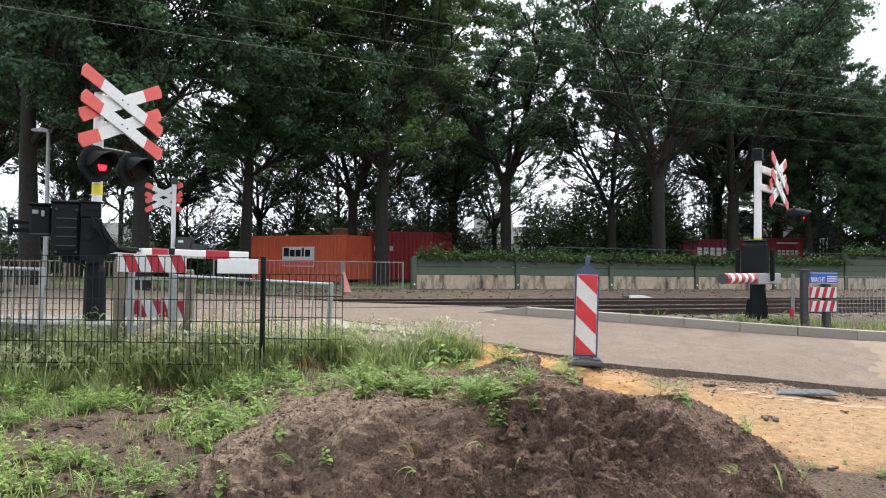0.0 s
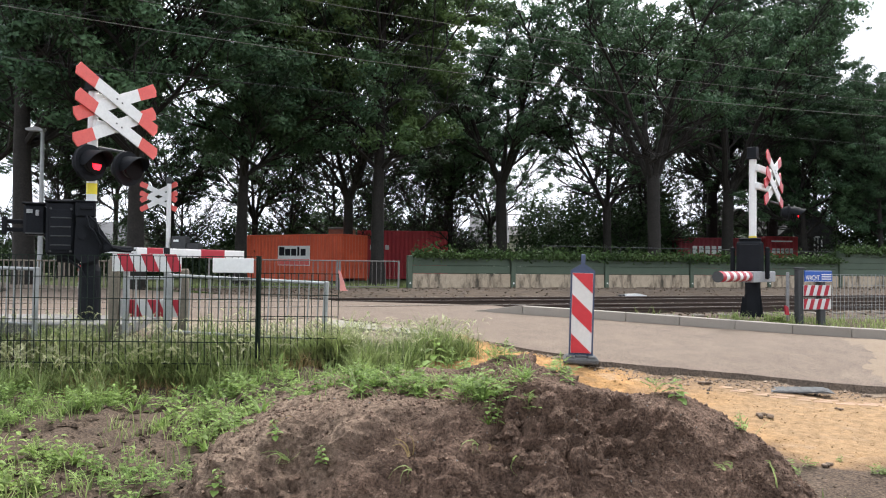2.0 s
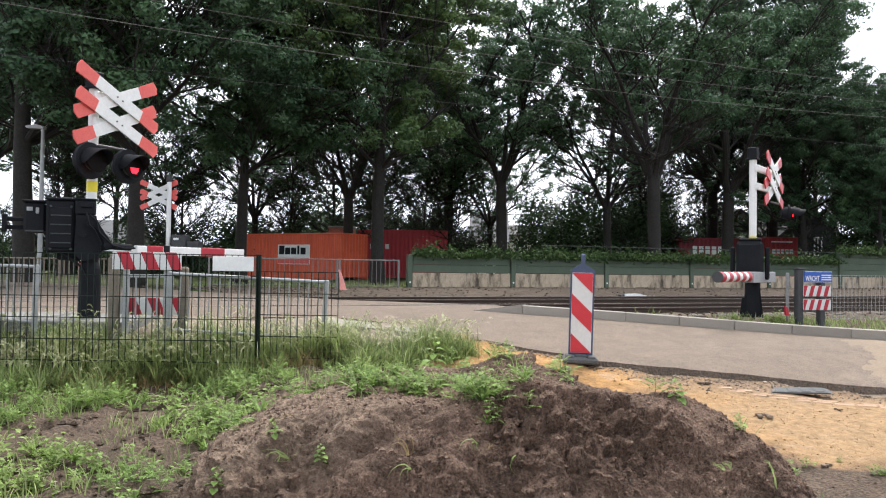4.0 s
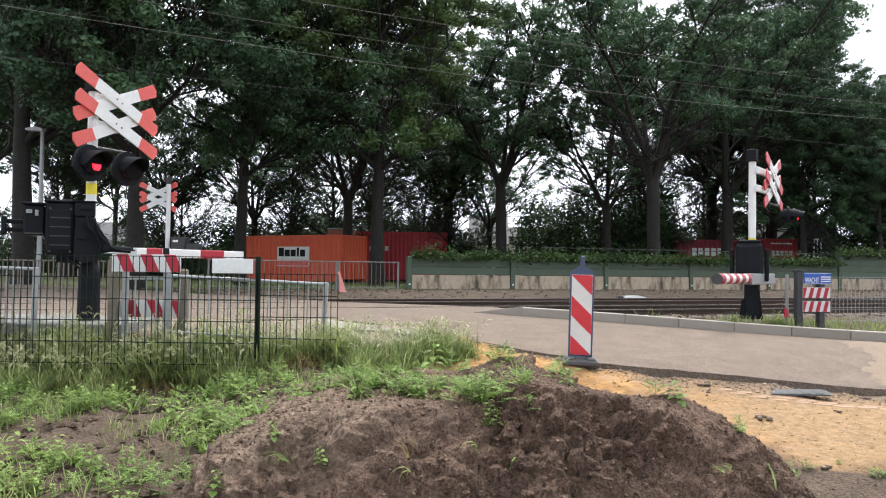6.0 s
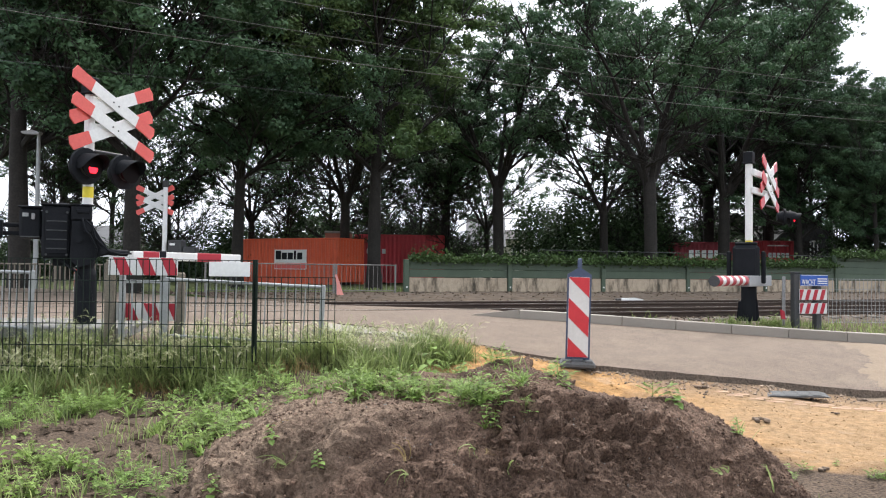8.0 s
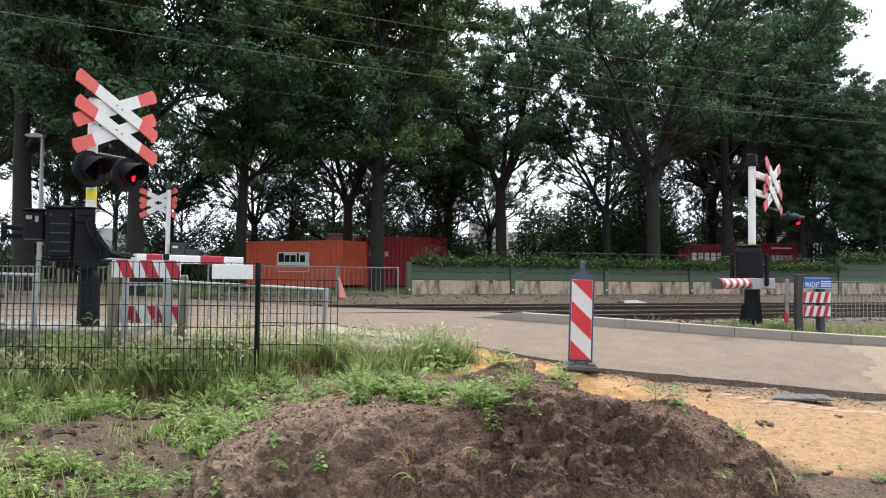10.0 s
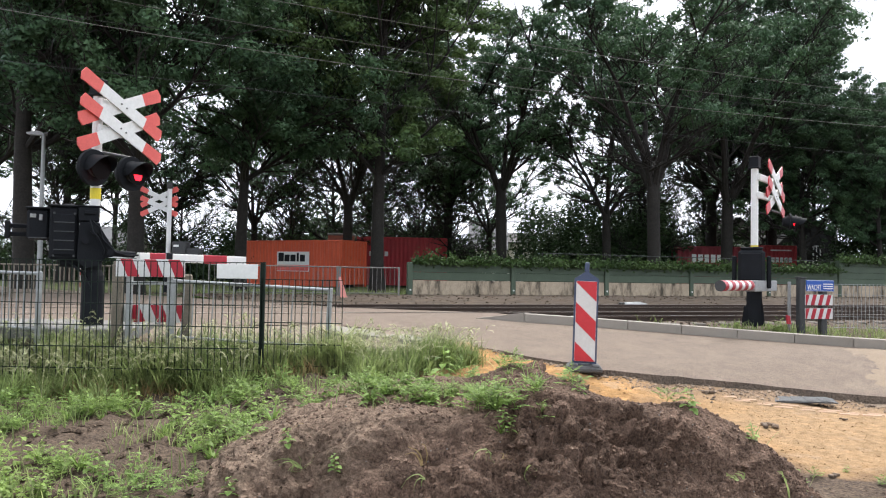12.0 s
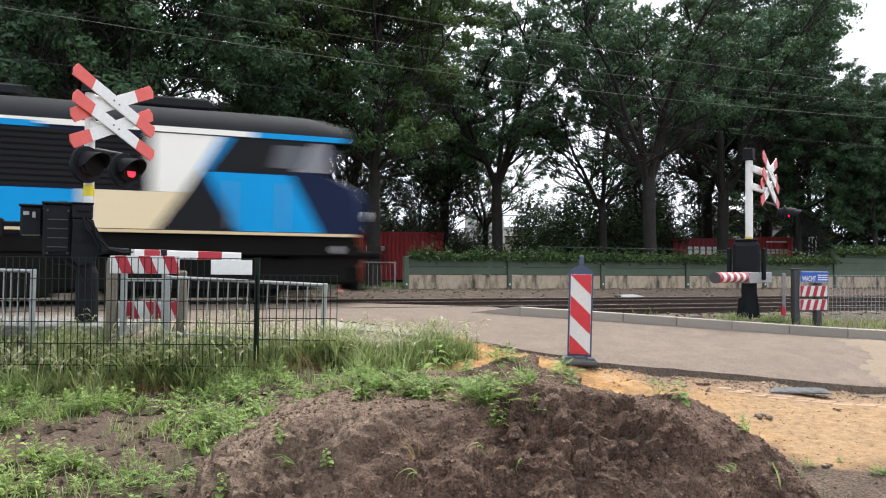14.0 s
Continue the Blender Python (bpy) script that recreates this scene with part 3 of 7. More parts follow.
def build_kerb():
    kerb = thing("kerb", pose(0, 0, 0), "grey concrete kerb blocks along the road", "kerb", kind="structure")
    a, b = Vector((1.34, 12.62)), Vector((6.8, 11.42))
    way = (b - a).normalized()
    turn = math.degrees(math.atan2(way.y, way.x))
    length = 0.855
    for k in range(14):
        p0, p1 = a + way * (k * length), a + way * ((k + 1) * length - 0.006)
        m = (p0 + p1) / 2
        z0, z1 = lie(*p0), lie(*p1)
        lift = 0.075
        tilt = -math.degrees(math.atan2(z1 - z0, length))
        g = Geo().box((0, 0.1, -0.1), (length - 0.006, 0.20, 0.42), 0.008)
        part("kerb_block", g, KERB, kerb, at=pose(m.x, m.y, (z0 + z1) / 2 + lift - 0.02, 0, tilt, turn))
    # tapered block that runs the kerb down to the road
    low = Vector((0.52, 12.98))
    m = (low + a) / 2
    reach = (a - low).length
    g = Geo().prism([(-reach / 2, -0.3), (reach / 2 - 0.006, -0.3), (reach / 2 - 0.006, 0.16), (-reach / 2, 0.035)], 0.20, Matrix.Translation((0, 0.1, 0)))
    part("kerb_block", g, KERB, kerb, at=pose(m.x, m.y, lie(*m), 0, 0, math.degrees(math.atan2(a.y - low.y, a.x - low.x))))
    # raised concrete slabs under the signal and flush edging beside the road
    pave = thing("pavement", pose(0, 0, 0), "grey concrete slabs beside the road", "pavement", kind="structure")
    slab = Geo().box((0, 0, 0), (1.19, 1.55, 0.15), 0.015).mesh("concrete_slab", CONCRETE)
    for i in range(3):
        x = -7.15 + i * 1.2
        part("concrete_slab", slab, None, pave, at=pose(x, 9.95 + 0.1 * i, -0.025 - 0.012 * i, 0, 0, 4))
    for x in (-6.3, -5.1):
        part("support", Geo().box((0, 0, 0), (0.14, 0.14, 0.6), 0.015), CONCRETE, pave, at=pose(x, 9.35, -0.36))
    # one smooth pale strip, flush with the road
    g = Geo()
    for i in range(9):
        x = -1.75 + i * 0.2
        y, half = 10.98 - 0.02 * i * (1 + 0.35 * i), 0.32 - 0.022 * i
        for dy, dz in ((half, -0.2), (half, 0.012), (-half, 0.012), (-half, -0.2)):
            g.v.append((x, y + dy, lie(x, y + dy) + dz))
    g.f = [(4 * i + k, 4 * i + 4 + k, 4 * i + 5 + k, 4 * i + 1 + k) for i in range(8) for k in range(3)]
    g.f += [(3, 2, 1, 0), (32, 33, 34, 35)]
    g.m = [0] * len(g.f)
    part("edging_strip", g, PALE, pave, "smooth pale concrete strip flush with the road")


build_kerb()


def build_noise_wall():
    wall = thing("trackside_wall", pose(0, 0, 0), "low wall of stained concrete slabs under dark green boards", "wall", kind="structure")
    s0, c0 = 4.22, 11.15
    for k in range(10):
        tall = 0.46 if k >= 5 else 0
        s = s0 + k * 3.85
        x, y = rail_xy(s, c0)
        post = Geo().box((0, 0, 0.48 + tall / 2), (0.17, 0.2, 1.31 + tall), 0.015)
        part("post", post, GREEN, wall, at=pose(x, y, 0, 0, 0, RAIL_TURN))
        if k < 5:
            part("reflector", Geo().disc((0, -0.105, 0.2), 0.03, (0, 1, 0), 0.012), WHITE, wall, "small round white reflector", at=pose(x, y, 0, 0, 0, RAIL_TURN))
        x, y = rail_xy(s + 1.925, c0)
        part("concrete_slab", Geo().box((0, 0, 0.21), (3.66, 0.10, 0.62), 0.015), STAINED, wall, at=pose(x, y, 0, 0, 0, RAIL_TURN))
        for j in range(2 if not tall else 4):
            part("board", Geo().box((0, 0, 0.667 + j * 0.272), (3.66, 0.06, 0.266), 0.01), GREEN, wall, at=pose(x, y, 0, 0, 0, RAIL_TURN))


build_noise_wall()


# ---- leaves, in bulk ----
def leaf_mesh(name, centres, size, material, up=0.3, wide=0.55, seed=1, out=None):
    """One small leaf at every centre: bent and of four corners, or, where the way out of its clump is given, of three and turned outwards."""
    r = np.random.default_rng(seed)
    n = len(centres)
    a = r.normal(size=(n, 3))
    a[:, 2] *= 0.7
    nrm = r.normal(size=(n, 3))
    if out is None:
        nrm[:, 2] += up
    else:
        nrm = nrm * 0.42 + out
        nrm[:, 2] += up
        nrm /= np.linalg.norm(nrm, axis=1)[:, None]
        a -= nrm * np.sum(a * nrm, axis=1)[:, None]
    a /= np.linalg.norm(a, axis=1)[:, None] + 1e-9
    b = np.cross(nrm, a)
    b /= np.linalg.norm(b, axis=1)[:, None] + 1e-9
    up_v = np.cross(a, b)
    L = (size * r.uniform(0.6, 1.3, n))[:, None]
    c = np.asarray(centres)
    if out is None:
        k = 4
        v = np.stack([c - a * L * 0.5, c + b * L * wide * 0.5 + up_v * L * 0.12, c + a * L * 0.5, c - b * L * wide * 0.5 + up_v * L * 0.12], axis=1).reshape(-1, 3)
    else:
        k = 3
        v = np.stack([c - a * L * 0.5, c + b * L * wide * 0.8 + a * L * 0.15, c + a * L * 0.55 - b * L * wide * 0.3], axis=1).reshape(-1, 3)
    me = bpy.data.meshes.new(name)
    me.vertices.add(k * n)
    me.vertices.foreach_set("co", v.ravel())
    me.loops.add(k * n)
    me.loops.foreach_set("vertex_index", np.arange(k * n, dtype=np.int32))
    me.polygons.add(n)
    me.polygons.foreach_set("loop_start", np.arange(0, k * n, k, dtype=np.int32))
    me.materials.append(material)
    me.update(calc_edges=True)
    return me


def tree_meshes(seed, height, radius, base, spread_r, clumps, leaves, leaf, material, lean=0.0, puff=(0.45, 1.05), low=0.75, fork=0.0):
    """Trunk with limbs, or one that forks into steep stems, and a crown of leaf clumps round the twig ends."""
    r = random.Random(seed)
    g = Geo()
    tips = []

    def limb(p, way, length, rad, level):
        pts, rads = [p.copy()], [rad]
        n = (5, 5, 4, 2)[level]
        d = way.normalized()
        for k in range(n):
            d = (d + Vector((r.uniform(-1, 1), r.uniform(-1, 1), r.uniform(-0.4, 0.8))) * (0.10 if level == 0 else 0.22)).normalized()
            p = p + d * (length / n)
            pts.append(p.copy())
            rads.append(rad * (1 - 0.8 * (k + 1) / n) + 0.008)
        g.tube(pts, rads, (9, 6, 4, 3)[level], caps=level < 2)
        if level >= 2:
            tips.append(pts[-1])
            tips.append(pts[-2])
        if level < 3:
            for k in range(1, n + 1):
                for _ in range((0, 2, 1)[level]):
                    w = (d * 0.7 + Vector((r.uniform(-1, 1), r.uniform(-1, 1), r.uniform(-0.35, 0.7)))).normalized()
                    limb(pts[k], w, length * r.uniform(0.38, 0.6), rads[k] * 0.6, level + 1)
        return pts, rads

    # trunk
    pts, rads = [], []
    n = 12
    for k in range(n + 1):
        t = k / n
        sway = 0.35 * math.sin(t * 3 + seed)
        pts.append(Vector((lean * t * height * 0.6 + sway * t, 0.25 * math.cos(t * 4 + seed) * t, t * height * 0.86)))
        rads.append(radius * (1.0 - 0.78 * t) * (1.25 if k == 0 else 1.0))
    if fork:
        bole = [p for p in pts if p.z < fork - 0.7]
        q = pts[len(bole)]
        bole += [bole[-1].lerp(q, (fork - bole[-1].z) / (q.z - bole[-1].z)), bole[-1].lerp(q, (fork + 0.45 - bole[-1].z) / (q.z - bole[-1].z))]
        g.tube(bole, [radius * (1.28 if i == 0 else 0.4 if i == len(bole) - 1 else 1.0 - 0.14 * i / len(bole)) for i in range(len(bole))], 12)
        turn = r.uniform(0, 6)
        for i in range(5):
            ang = turn + i * 1.257 + r.uniform(-0.3, 0.3)
            out = Vector((math.cos(ang), math.sin(ang), 0))
            p = bole[-1] - Vector((0, 0, 0.9))
            d = (out * r.uniform(0.28, 0.55) + Vector((0, 0, 1))).normalized()
            span = (height * 0.88 - fork) * r.uniform(0.8, 1.0)
            stem, thick = [p.copy()], [radius * r.uniform(0.42, 0.6)]
            for k in range(8):
                d = (d + out * r.uniform(-0.06, 0.13) + Vector((r.uniform(-0.1, 0.1), r.uniform(-0.1, 0.1), 0))).normalized()
                p = p + d * (span / 8)
                stem.append(p.copy())
                thick.append(thick[0] * (1 - 0.85 * (k + 1) / 8) + 0.01)
            g.tube(stem, thick, 8)
            for k in range(1, 9):
                a = ang + r.uniform(-1.7, 1.7)
                limb(stem[k].copy(), Vector((math.cos(a), math.sin(a), 0.1 + 0.07 * k + r.uniform(0, 0.5))), spread_r * r.uniform(0.45, 0.8), max(thick[k] * 0.55, 0.03), 1)
    else:
        g.tube(pts, rads, 12)
    for k in range(0 if fork else n + 1):
        z = pts[k].z
        if z < base * 0.8:
            continue
        t = (z - base * 0.8) / (height - base * 0.8)
        for _ in range(3 if t < 0.5 else 2):
            ang = r.uniform(0, 2 * math.pi)
            rise = 0.45 + 0.9 * t + r.uniform(-0.15, 0.35)
            reach = spread_r * (0.62 + 0.5 * math.sin(math.pi * min(1, 0.25 + t * 0.8))) * r.uniform(0.6, 1.0)
            limb(pts[k].copy(), Vector((math.cos(ang), math.sin(ang), rise)), reach, rads[k] * 0.42, 1)
    trunk = g.mesh("trunk", BARK, True, False)
    r2 = np.random.default_rng(seed + 50)
    tips = np.array([tuple(p) for p in tips])
    tips = tips[tips[:, 2] > base * low]
    pick = r2.choice(len(tips), clumps, replace=len(tips) < clumps)
    cen = tips[pick] + r2.normal(size=(clumps, 3)) * 0.25
    per = leaves // clumps
    rad = r2.uniform(*puff, clumps)
    way = r2.normal(size=(clumps, per, 3))
    way /= np.linalg.norm(way, axis=2)[:, :, None]
    # lobes make every clump knobbly
    lobe = 0.78 + 0.22 * np.sin(way[:, :, 0] * 5 + cen[:, None, 0] * 9) * np.sin(way[:, :, 1] * 5 + cen[:, None, 1] * 7)
    off = way * (r2.random((clumps, per, 1)) ** 0.4) * (rad[:, None, None] * lobe[:, :, None])
    off[:, :, 2] *= 0.6
    crown = leaf_mesh("crown", (cen[:, None, :] + off).reshape(-1, 3), leaf, material, up=0.35, seed=seed, out=way.reshape(-1, 3))
    return trunk, crown


def plant_trees():
    kinds = [
        tree_meshes(3, 17, 0.28, 6.0, 6.2, 500, 98000, 0.178, LEAF, puff=(0.5, 1.05)),
        tree_meshes(11, 16.5, 0.32, 5.6, 6.0, 500, 96000, 0.178, LEAF, lean=0.04, puff=(0.5, 1.05)),
        tree_meshes(23, 17.5, 0.38, 6.2, 6.4, 500, 98000, 0.178, LEAF, lean=-0.03, puff=(0.5, 1.05)),
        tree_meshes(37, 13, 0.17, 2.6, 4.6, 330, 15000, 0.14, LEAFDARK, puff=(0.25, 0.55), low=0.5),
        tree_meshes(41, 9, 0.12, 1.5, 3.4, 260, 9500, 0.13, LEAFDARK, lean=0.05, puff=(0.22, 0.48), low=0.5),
        tree_meshes(53, 20.5, 0.30, 5.0, 4.7, 500, 60000, 0.17, LEAF, lean=-0.01, puff=(0.4, 0.85), low=0.7, fork=5.6),
        tree_meshes(61, 15, 0.25, 4.5, 4.6, 340, 26000, 0.15, LEAF, lean=0.02, puff=(0.3, 0.7), low=0.65, fork=4.7),
        tree_meshes(71, 17.5, 0.31, 6.6, 4.4, 330, 42000, 0.17, LEAF, puff=(0.4, 0.85), low=1.18, fork=5.2),
        tree_meshes(83, 17, 0.30, 6.0, 6.2, 500, 98000, 0.178, LEAFLIT, puff=(0.5, 1.05)),
    ]
    label = "tall oak with a dark bare trunk and dense green crown"
    spots = (
        # x, y, kind, turn, size
        (-14.8, 26.0, 2, 10, 1.0), (-10.7, 25.5, 1, 80, 0.98), (-9.0, 32.5, 0, 200, 1.0), (-3.0, 33.0, 8, 130, 1.08),
        (3.2, 41.0, 5, 300, 1.05), (9.4, 42.5, 6, 30, 1.0), (9.55, 33.5, 7, 250, 1.0), (18.0, 49.5, 7, 170, 1.2),
        (15.7, 41.0, 7, 100, 1.05), (-5.6, 43.0, 7, 200, 0.95), (-20.5, 33.0, 2, 60, 1.0), (22.5, 38.0, 0, 340, 0.56), (21.3, 48.0, 1, 250, 1.12), (19.8, 40.5, 2, 30, 0.56), (24.8, 39.5, 1, 200, 0.6), (26.5, 42.0, 1, 340, 0.55),
        (-24.0, 47.0, 1, 140, 1.0), (27.0, 51.0, 4, 70, 1.35),
        (3.4, 55.0, 6, 15, 0.9), (0.2, 49.0, 5, 60, 0.95), (-12.2, 47.5, 6, 75, 0.88), (-17.5, 47.0, 6, 165, 0.9), (15.8, 56.0, 4, 200, 1.0), (-1.5, 52.0, 4, 310, 1.1), (-7.6, 50.0, 3, 280, 0.95), (21.5, 49.0, 3, 190, 1.0), (-22.5, 43.0, 4, 90, 1.1), (-25.0, 56.0, 3, 75, 1.3), (29.0, 58.0, 3, 260, 1.3),
        (-16.4, 46.0, 4, 20, 0.95), (-9.8, 46.5, 4, 250, 1.05), (-4.6, 50.0, 4, 40, 1.15), (0.4, 48.0, 4, 210, 0.95), (12.6, 47.0, 4, 100, 1.15), (18.8, 53.0, 4, 60, 1.1),
    )
    for x, y, k, turn, size in spots:
        m = pose(x, y, earth_z(x, y) - 0.05, 0, 0, turn) @ Matrix.Diagonal((size, size, size, 1))
        t = new("oak_tree")
        t.empty_display_size = 0.5
        t.matrix_basis = m
        tagged(t, label, "tree", "trees beyond the railway")
        part("trunk", kinds[k][0], None, t)
        part("crown", kinds[k][1], None, t)


plant_trees()


def bush_mesh(seed, n, size, leaf, material):
    r = np.random.default_rng(seed)
    lumps = 26
    cen = r.normal(size=(lumps, 3)) * np.array(size) * 0.45
    cen[:, 2] = np.abs(cen[:, 2]) + 0.15 * size[2]
    way = r.normal(size=(lumps, n // lumps, 3))
    way /= np.linalg.norm(way, axis=2)[:, :, None]
    p = (cen[:, None, :] + way * (r.random((lumps, n // lumps, 1)) ** 0.4) * 0.33 * np.array(size)).reshape(-1, 3)
    way = way.reshape(-1, 3)[p[:, 2] > 0]
    return leaf_mesh("foliage", p[p[:, 2] > 0], leaf, material, seed=seed, out=way)


def plant_bushes():
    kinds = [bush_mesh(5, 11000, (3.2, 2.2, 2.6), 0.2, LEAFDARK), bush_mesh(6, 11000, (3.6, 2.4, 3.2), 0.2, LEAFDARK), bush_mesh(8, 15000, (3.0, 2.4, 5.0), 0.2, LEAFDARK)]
    spots = (
        (-25, 52, 1, 1.0), (-19, 50, 0, 1.0), (-16.6, 48, 1, 1.0), (-13.9, 49, 0, 1.3), (-11.2, 49, 1, 1.05), (-7.9, 51, 0, 1.0), (-4.7, 53, 1, 0.95), (13.2, 52, 1, 1.0), (-2.0, 55, 0, 1.2), (10.5, 62, 0, 0.9), (0.6, 57, 1, 1.1),
        (7.2, 46, 2, 1.12), (12.0, 47.5, 2, 1.1), (16.2, 52.5, 2, 0.9), (-3.2, 57, 2, 1.05), (-0.4, 58, 2, 1.05), (-13.6, 80, 1, 2.4), (8.6, 50, 1, 1.2), (10.6, 47, 0, 1.15), (12.5, 49, 1, 1.25), (14.2, 50, 0, 1.35), (25.5, 56, 0, 1.3), (24.5, 42, 1, 1.2), (28.5, 44, 0, 1.3), (33, 46, 1, 1.3), (-30, 48, 0, 1.2), (22, 58, 1, 1.5), (38, 50, 1, 1.4),
    )
    for i, (x, y, k, s) in enumerate(spots):
        b = thing("bush", pose(x, y, earth_z(x, y) - 0.05, 0, 0, i * 67) @ Matrix.Diagonal((s, s, s, 1)), "green shrub under the trees, darkened in colour for their shade", "bush", "bushes under the trees")
        stems = Geo()
        for j in range(5):
            a = j * 1.26
            stems.tube([(0.1 * math.cos(a), 0.1 * math.sin(a), 0), (0.5 * math.cos(a), 0.4 * math.sin(a), 0.8), (1.0 * math.cos(a + 0.3), 0.8 * math.sin(a + 0.3), 1.7)], [0.04, 0.03, 0.012], 5)
        part("stems", stems, BARK, b)
        part("foliage", kinds[k], None, b)


plant_bushes()


def build_ivy():
    r = np.random.default_rng(9)
    n = 21000
    s = r.uniform(4.3, 42, n)
    lump = np.array([0.5 + 0.5 * wob(v, 0, 0.9, 6) + 0.35 * wob(v, 3, 2.7, 6) for v in s])
    c = 11.15 + r.normal(size=n) * 0.16
    z = 1.06 + np.abs(r.normal(size=n)) * 0.15 * (0.5 + lump) - (r.random(n) < 0.12) * r.random(n) * 0.16
    z += np.where(s > 23.4, 0.44, 0)
    p = np.stack([RAIL0.x + ALONG.x * s + ACROSS.x * c, RAIL0.y + ALONG.y * s + ACROSS.y * c, z], axis=1)
    solid("ivy", leaf_mesh("ivy", p, 0.105, IVY, wide=0.8, seed=4), None, "green ivy growing over the top of the wall", "ivy", kind="stuff")


build_ivy()


# ---- the heap of earth and the field before it ----
# the heap's upper edge: x, how far off it runs, its height
BRINK = ((-2.1, 3.3, -0.85), (-1.45, 3.3, -0.52), (-1.12, 3.3, -0.174), (-1.0, 3.3, 0.0), (-0.89, 3.35, 0.07), (-0.78, 3.4, 0.11), (-0.58, 3.45, 0.15), (-0.32, 3.45, 0.172), (-0.05, 3.45, 0.155), (0.13, 3.5, 0.155), (0.27, 3.55, 0.215), (0.44, 3.6, 0.255), (0.6, 3.6, 0.235), (0.78, 3.65, 0.175), (0.96, 3.7, 0.115), (1.1, 3.75, 0.08), (1.25, 3.75, 0.065), (1.38, 3.75, 0.035), (1.51, 3.75, -0.01), (1.63, 3.72, -0.085), (1.75, 3.7, -0.188), (1.81, 3.7, -0.266), (2.05, 3.7, -0.55), (2.4, 3.7, -0.85))


def brink(x):
    x = min(max(x, BRINK[0][0]), BRINK[-1][0])
    for (x0, y0, z0), (x1, y1, z1) in zip(BRINK, BRINK[1:]):
        if x <= x1:
            t = (x - x0) / (x1 - x0)
            return y0 + (y1 - y0) * t, z0 + (z1 - z0) * t


def heap_form(x, y):
    """The heap's smooth form: its height."""
    ya, za = brink(x - 0.06)
    yb, zb = brink(x + 0.06)
    yc, zc = brink(x)
    edge, top = (ya + yb + yc) / 3 + 0.06 * wob(x, 0, 3.2, 31), (za + zb + zc) / 3
    d = y - edge
    if d < 0:
        # rounded brink, then a steep face that flattens into its own scree
        fall = math.sqrt(d * d + 0.0064) - 0.08
        z = top - 1.12 * fall + 0.2 * max(0, fall - 0.35) + 0.25 * max(0, fall - 0.8)
    else:
        flat = 0.15 + 0.85 * step(x, -1.3, -0.8) * (1 - step(x, 0.3, 0.9))
        over = max(0, d - flat)
        z = top + 0.02 * min(d, flat) - 0.95 * (math.sqrt(over * over + 0.01) - 0.1)
    z += 0.11 * math.exp(-((x - 1.25) / 0.27) ** 2 - ((y - 4.05) / 0.24) ** 2)
    return max(z, -0.9)


def heap_at(x, y):
    """The point of the rough surface that lies over x, y of the smooth form."""
    z, e = heap_form(x, y), 0.02
    n = Vector((heap_form(x - e, y) - heap_form(x + e, y), heap_form(x, y - e) - heap_form(x, y + e), 2 * e)).normalized()
    p = Vector((x, y, z))
    k = min(1, max(0, (z + 0.9) * 3))
    face = 1 - step(n.z, 0.72, 0.97)
    broken = face * step(x, 0.1, 0.4) * (1 - step(x, 0.95, 1.3)) * step(z, -0.2, 0.02)
    bent = p + 0.035 * noise.noise_vector(p * 7)
    big = noise.voronoi(bent * 8.5)[0]
    mid = noise.voronoi(bent * 19)[0]
    fine = noise.voronoi(p * 46)[0]
    d = 0.045 * noise.noise(p * 2.3) + (0.018 + 0.03 * face) * noise.noise(p * 5.5)
    loose = 0.25 + 0.75 * step(noise.noise(p * 2.1 + Vector((3, 1, 7))), -0.2, 0.35)
    d += (0.012 + 0.03 * face * loose + 0.11 * broken) * (min(0.45, big[1] - big[0]) - 0.2)
    d += (0.008 + 0.042 * face * loose + 0.035 * broken) * (min(0.4, mid[1] - mid[0]) - 0.15)
    d += (0.005 + 0.012 * face * loose) * (min(0.4, fine[1] - fine[0]) - 0.15)
    d += (0.007 + 0.016 * face) * noise.noise(p * 15) + (0.006 + 0.008 * face) * noise.noise(p * 31) + 0.007 * noise.noise(p * 62)
    # ridges of dried lumps running down the flank
    flank = 1 - step(x, -0.75, -0.2)
    d += 0.05 * flank * max(-0.25, noise.noise(Vector((p.x * 2.0 + p.z * 1.5, p.y * 7, p.z * 9 - p.x * 5))))
    # deep cracks and slips where lumps have broken away
    d -= 0.11 * broken * max(0, 0.35 - abs(noise.noise(Vector((x * 5.5 - 1.5 * z, y * 3, z * 2 + 3))) * 2.2))
    d += 0.03 * face * max(0, noise.noise(Vector((p.x * 3.1 + p.z * 2.4, p.y * 2, p.z * 9 - p.x * 3))))
    return p + n * (d * k)


def heap_z(x, y):
    return heap_at(x, y).z


def crumb(g, x, y, z, s, r, flat=0.8):
    """One small broken lump of eight faces."""
    turn = r.uniform(0, 6.28)
    ca, sa = math.cos(turn), math.sin(turn)
    pts = []
    for a, b, d in ((1, 0.3, 0), (-1, -0.2, 0), (0.2, 1, 0), (-0.3, -1, 0), (0.2, 0.1, 1), (0, 0, -1)):
        a, b = a * r.uniform(0.6, 1.3) * s, b * r.uniform(0.6, 1.3) * s
        pts.append((x + a * ca - b * sa, y + a * sa + b * ca, z + d * s * flat))
    g.add(pts, [(0, 2, 4), (2, 1, 4), (1, 3, 4), (3, 0, 4), (2, 0, 5), (1, 2, 5), (3, 1, 5), (0, 3, 5)])


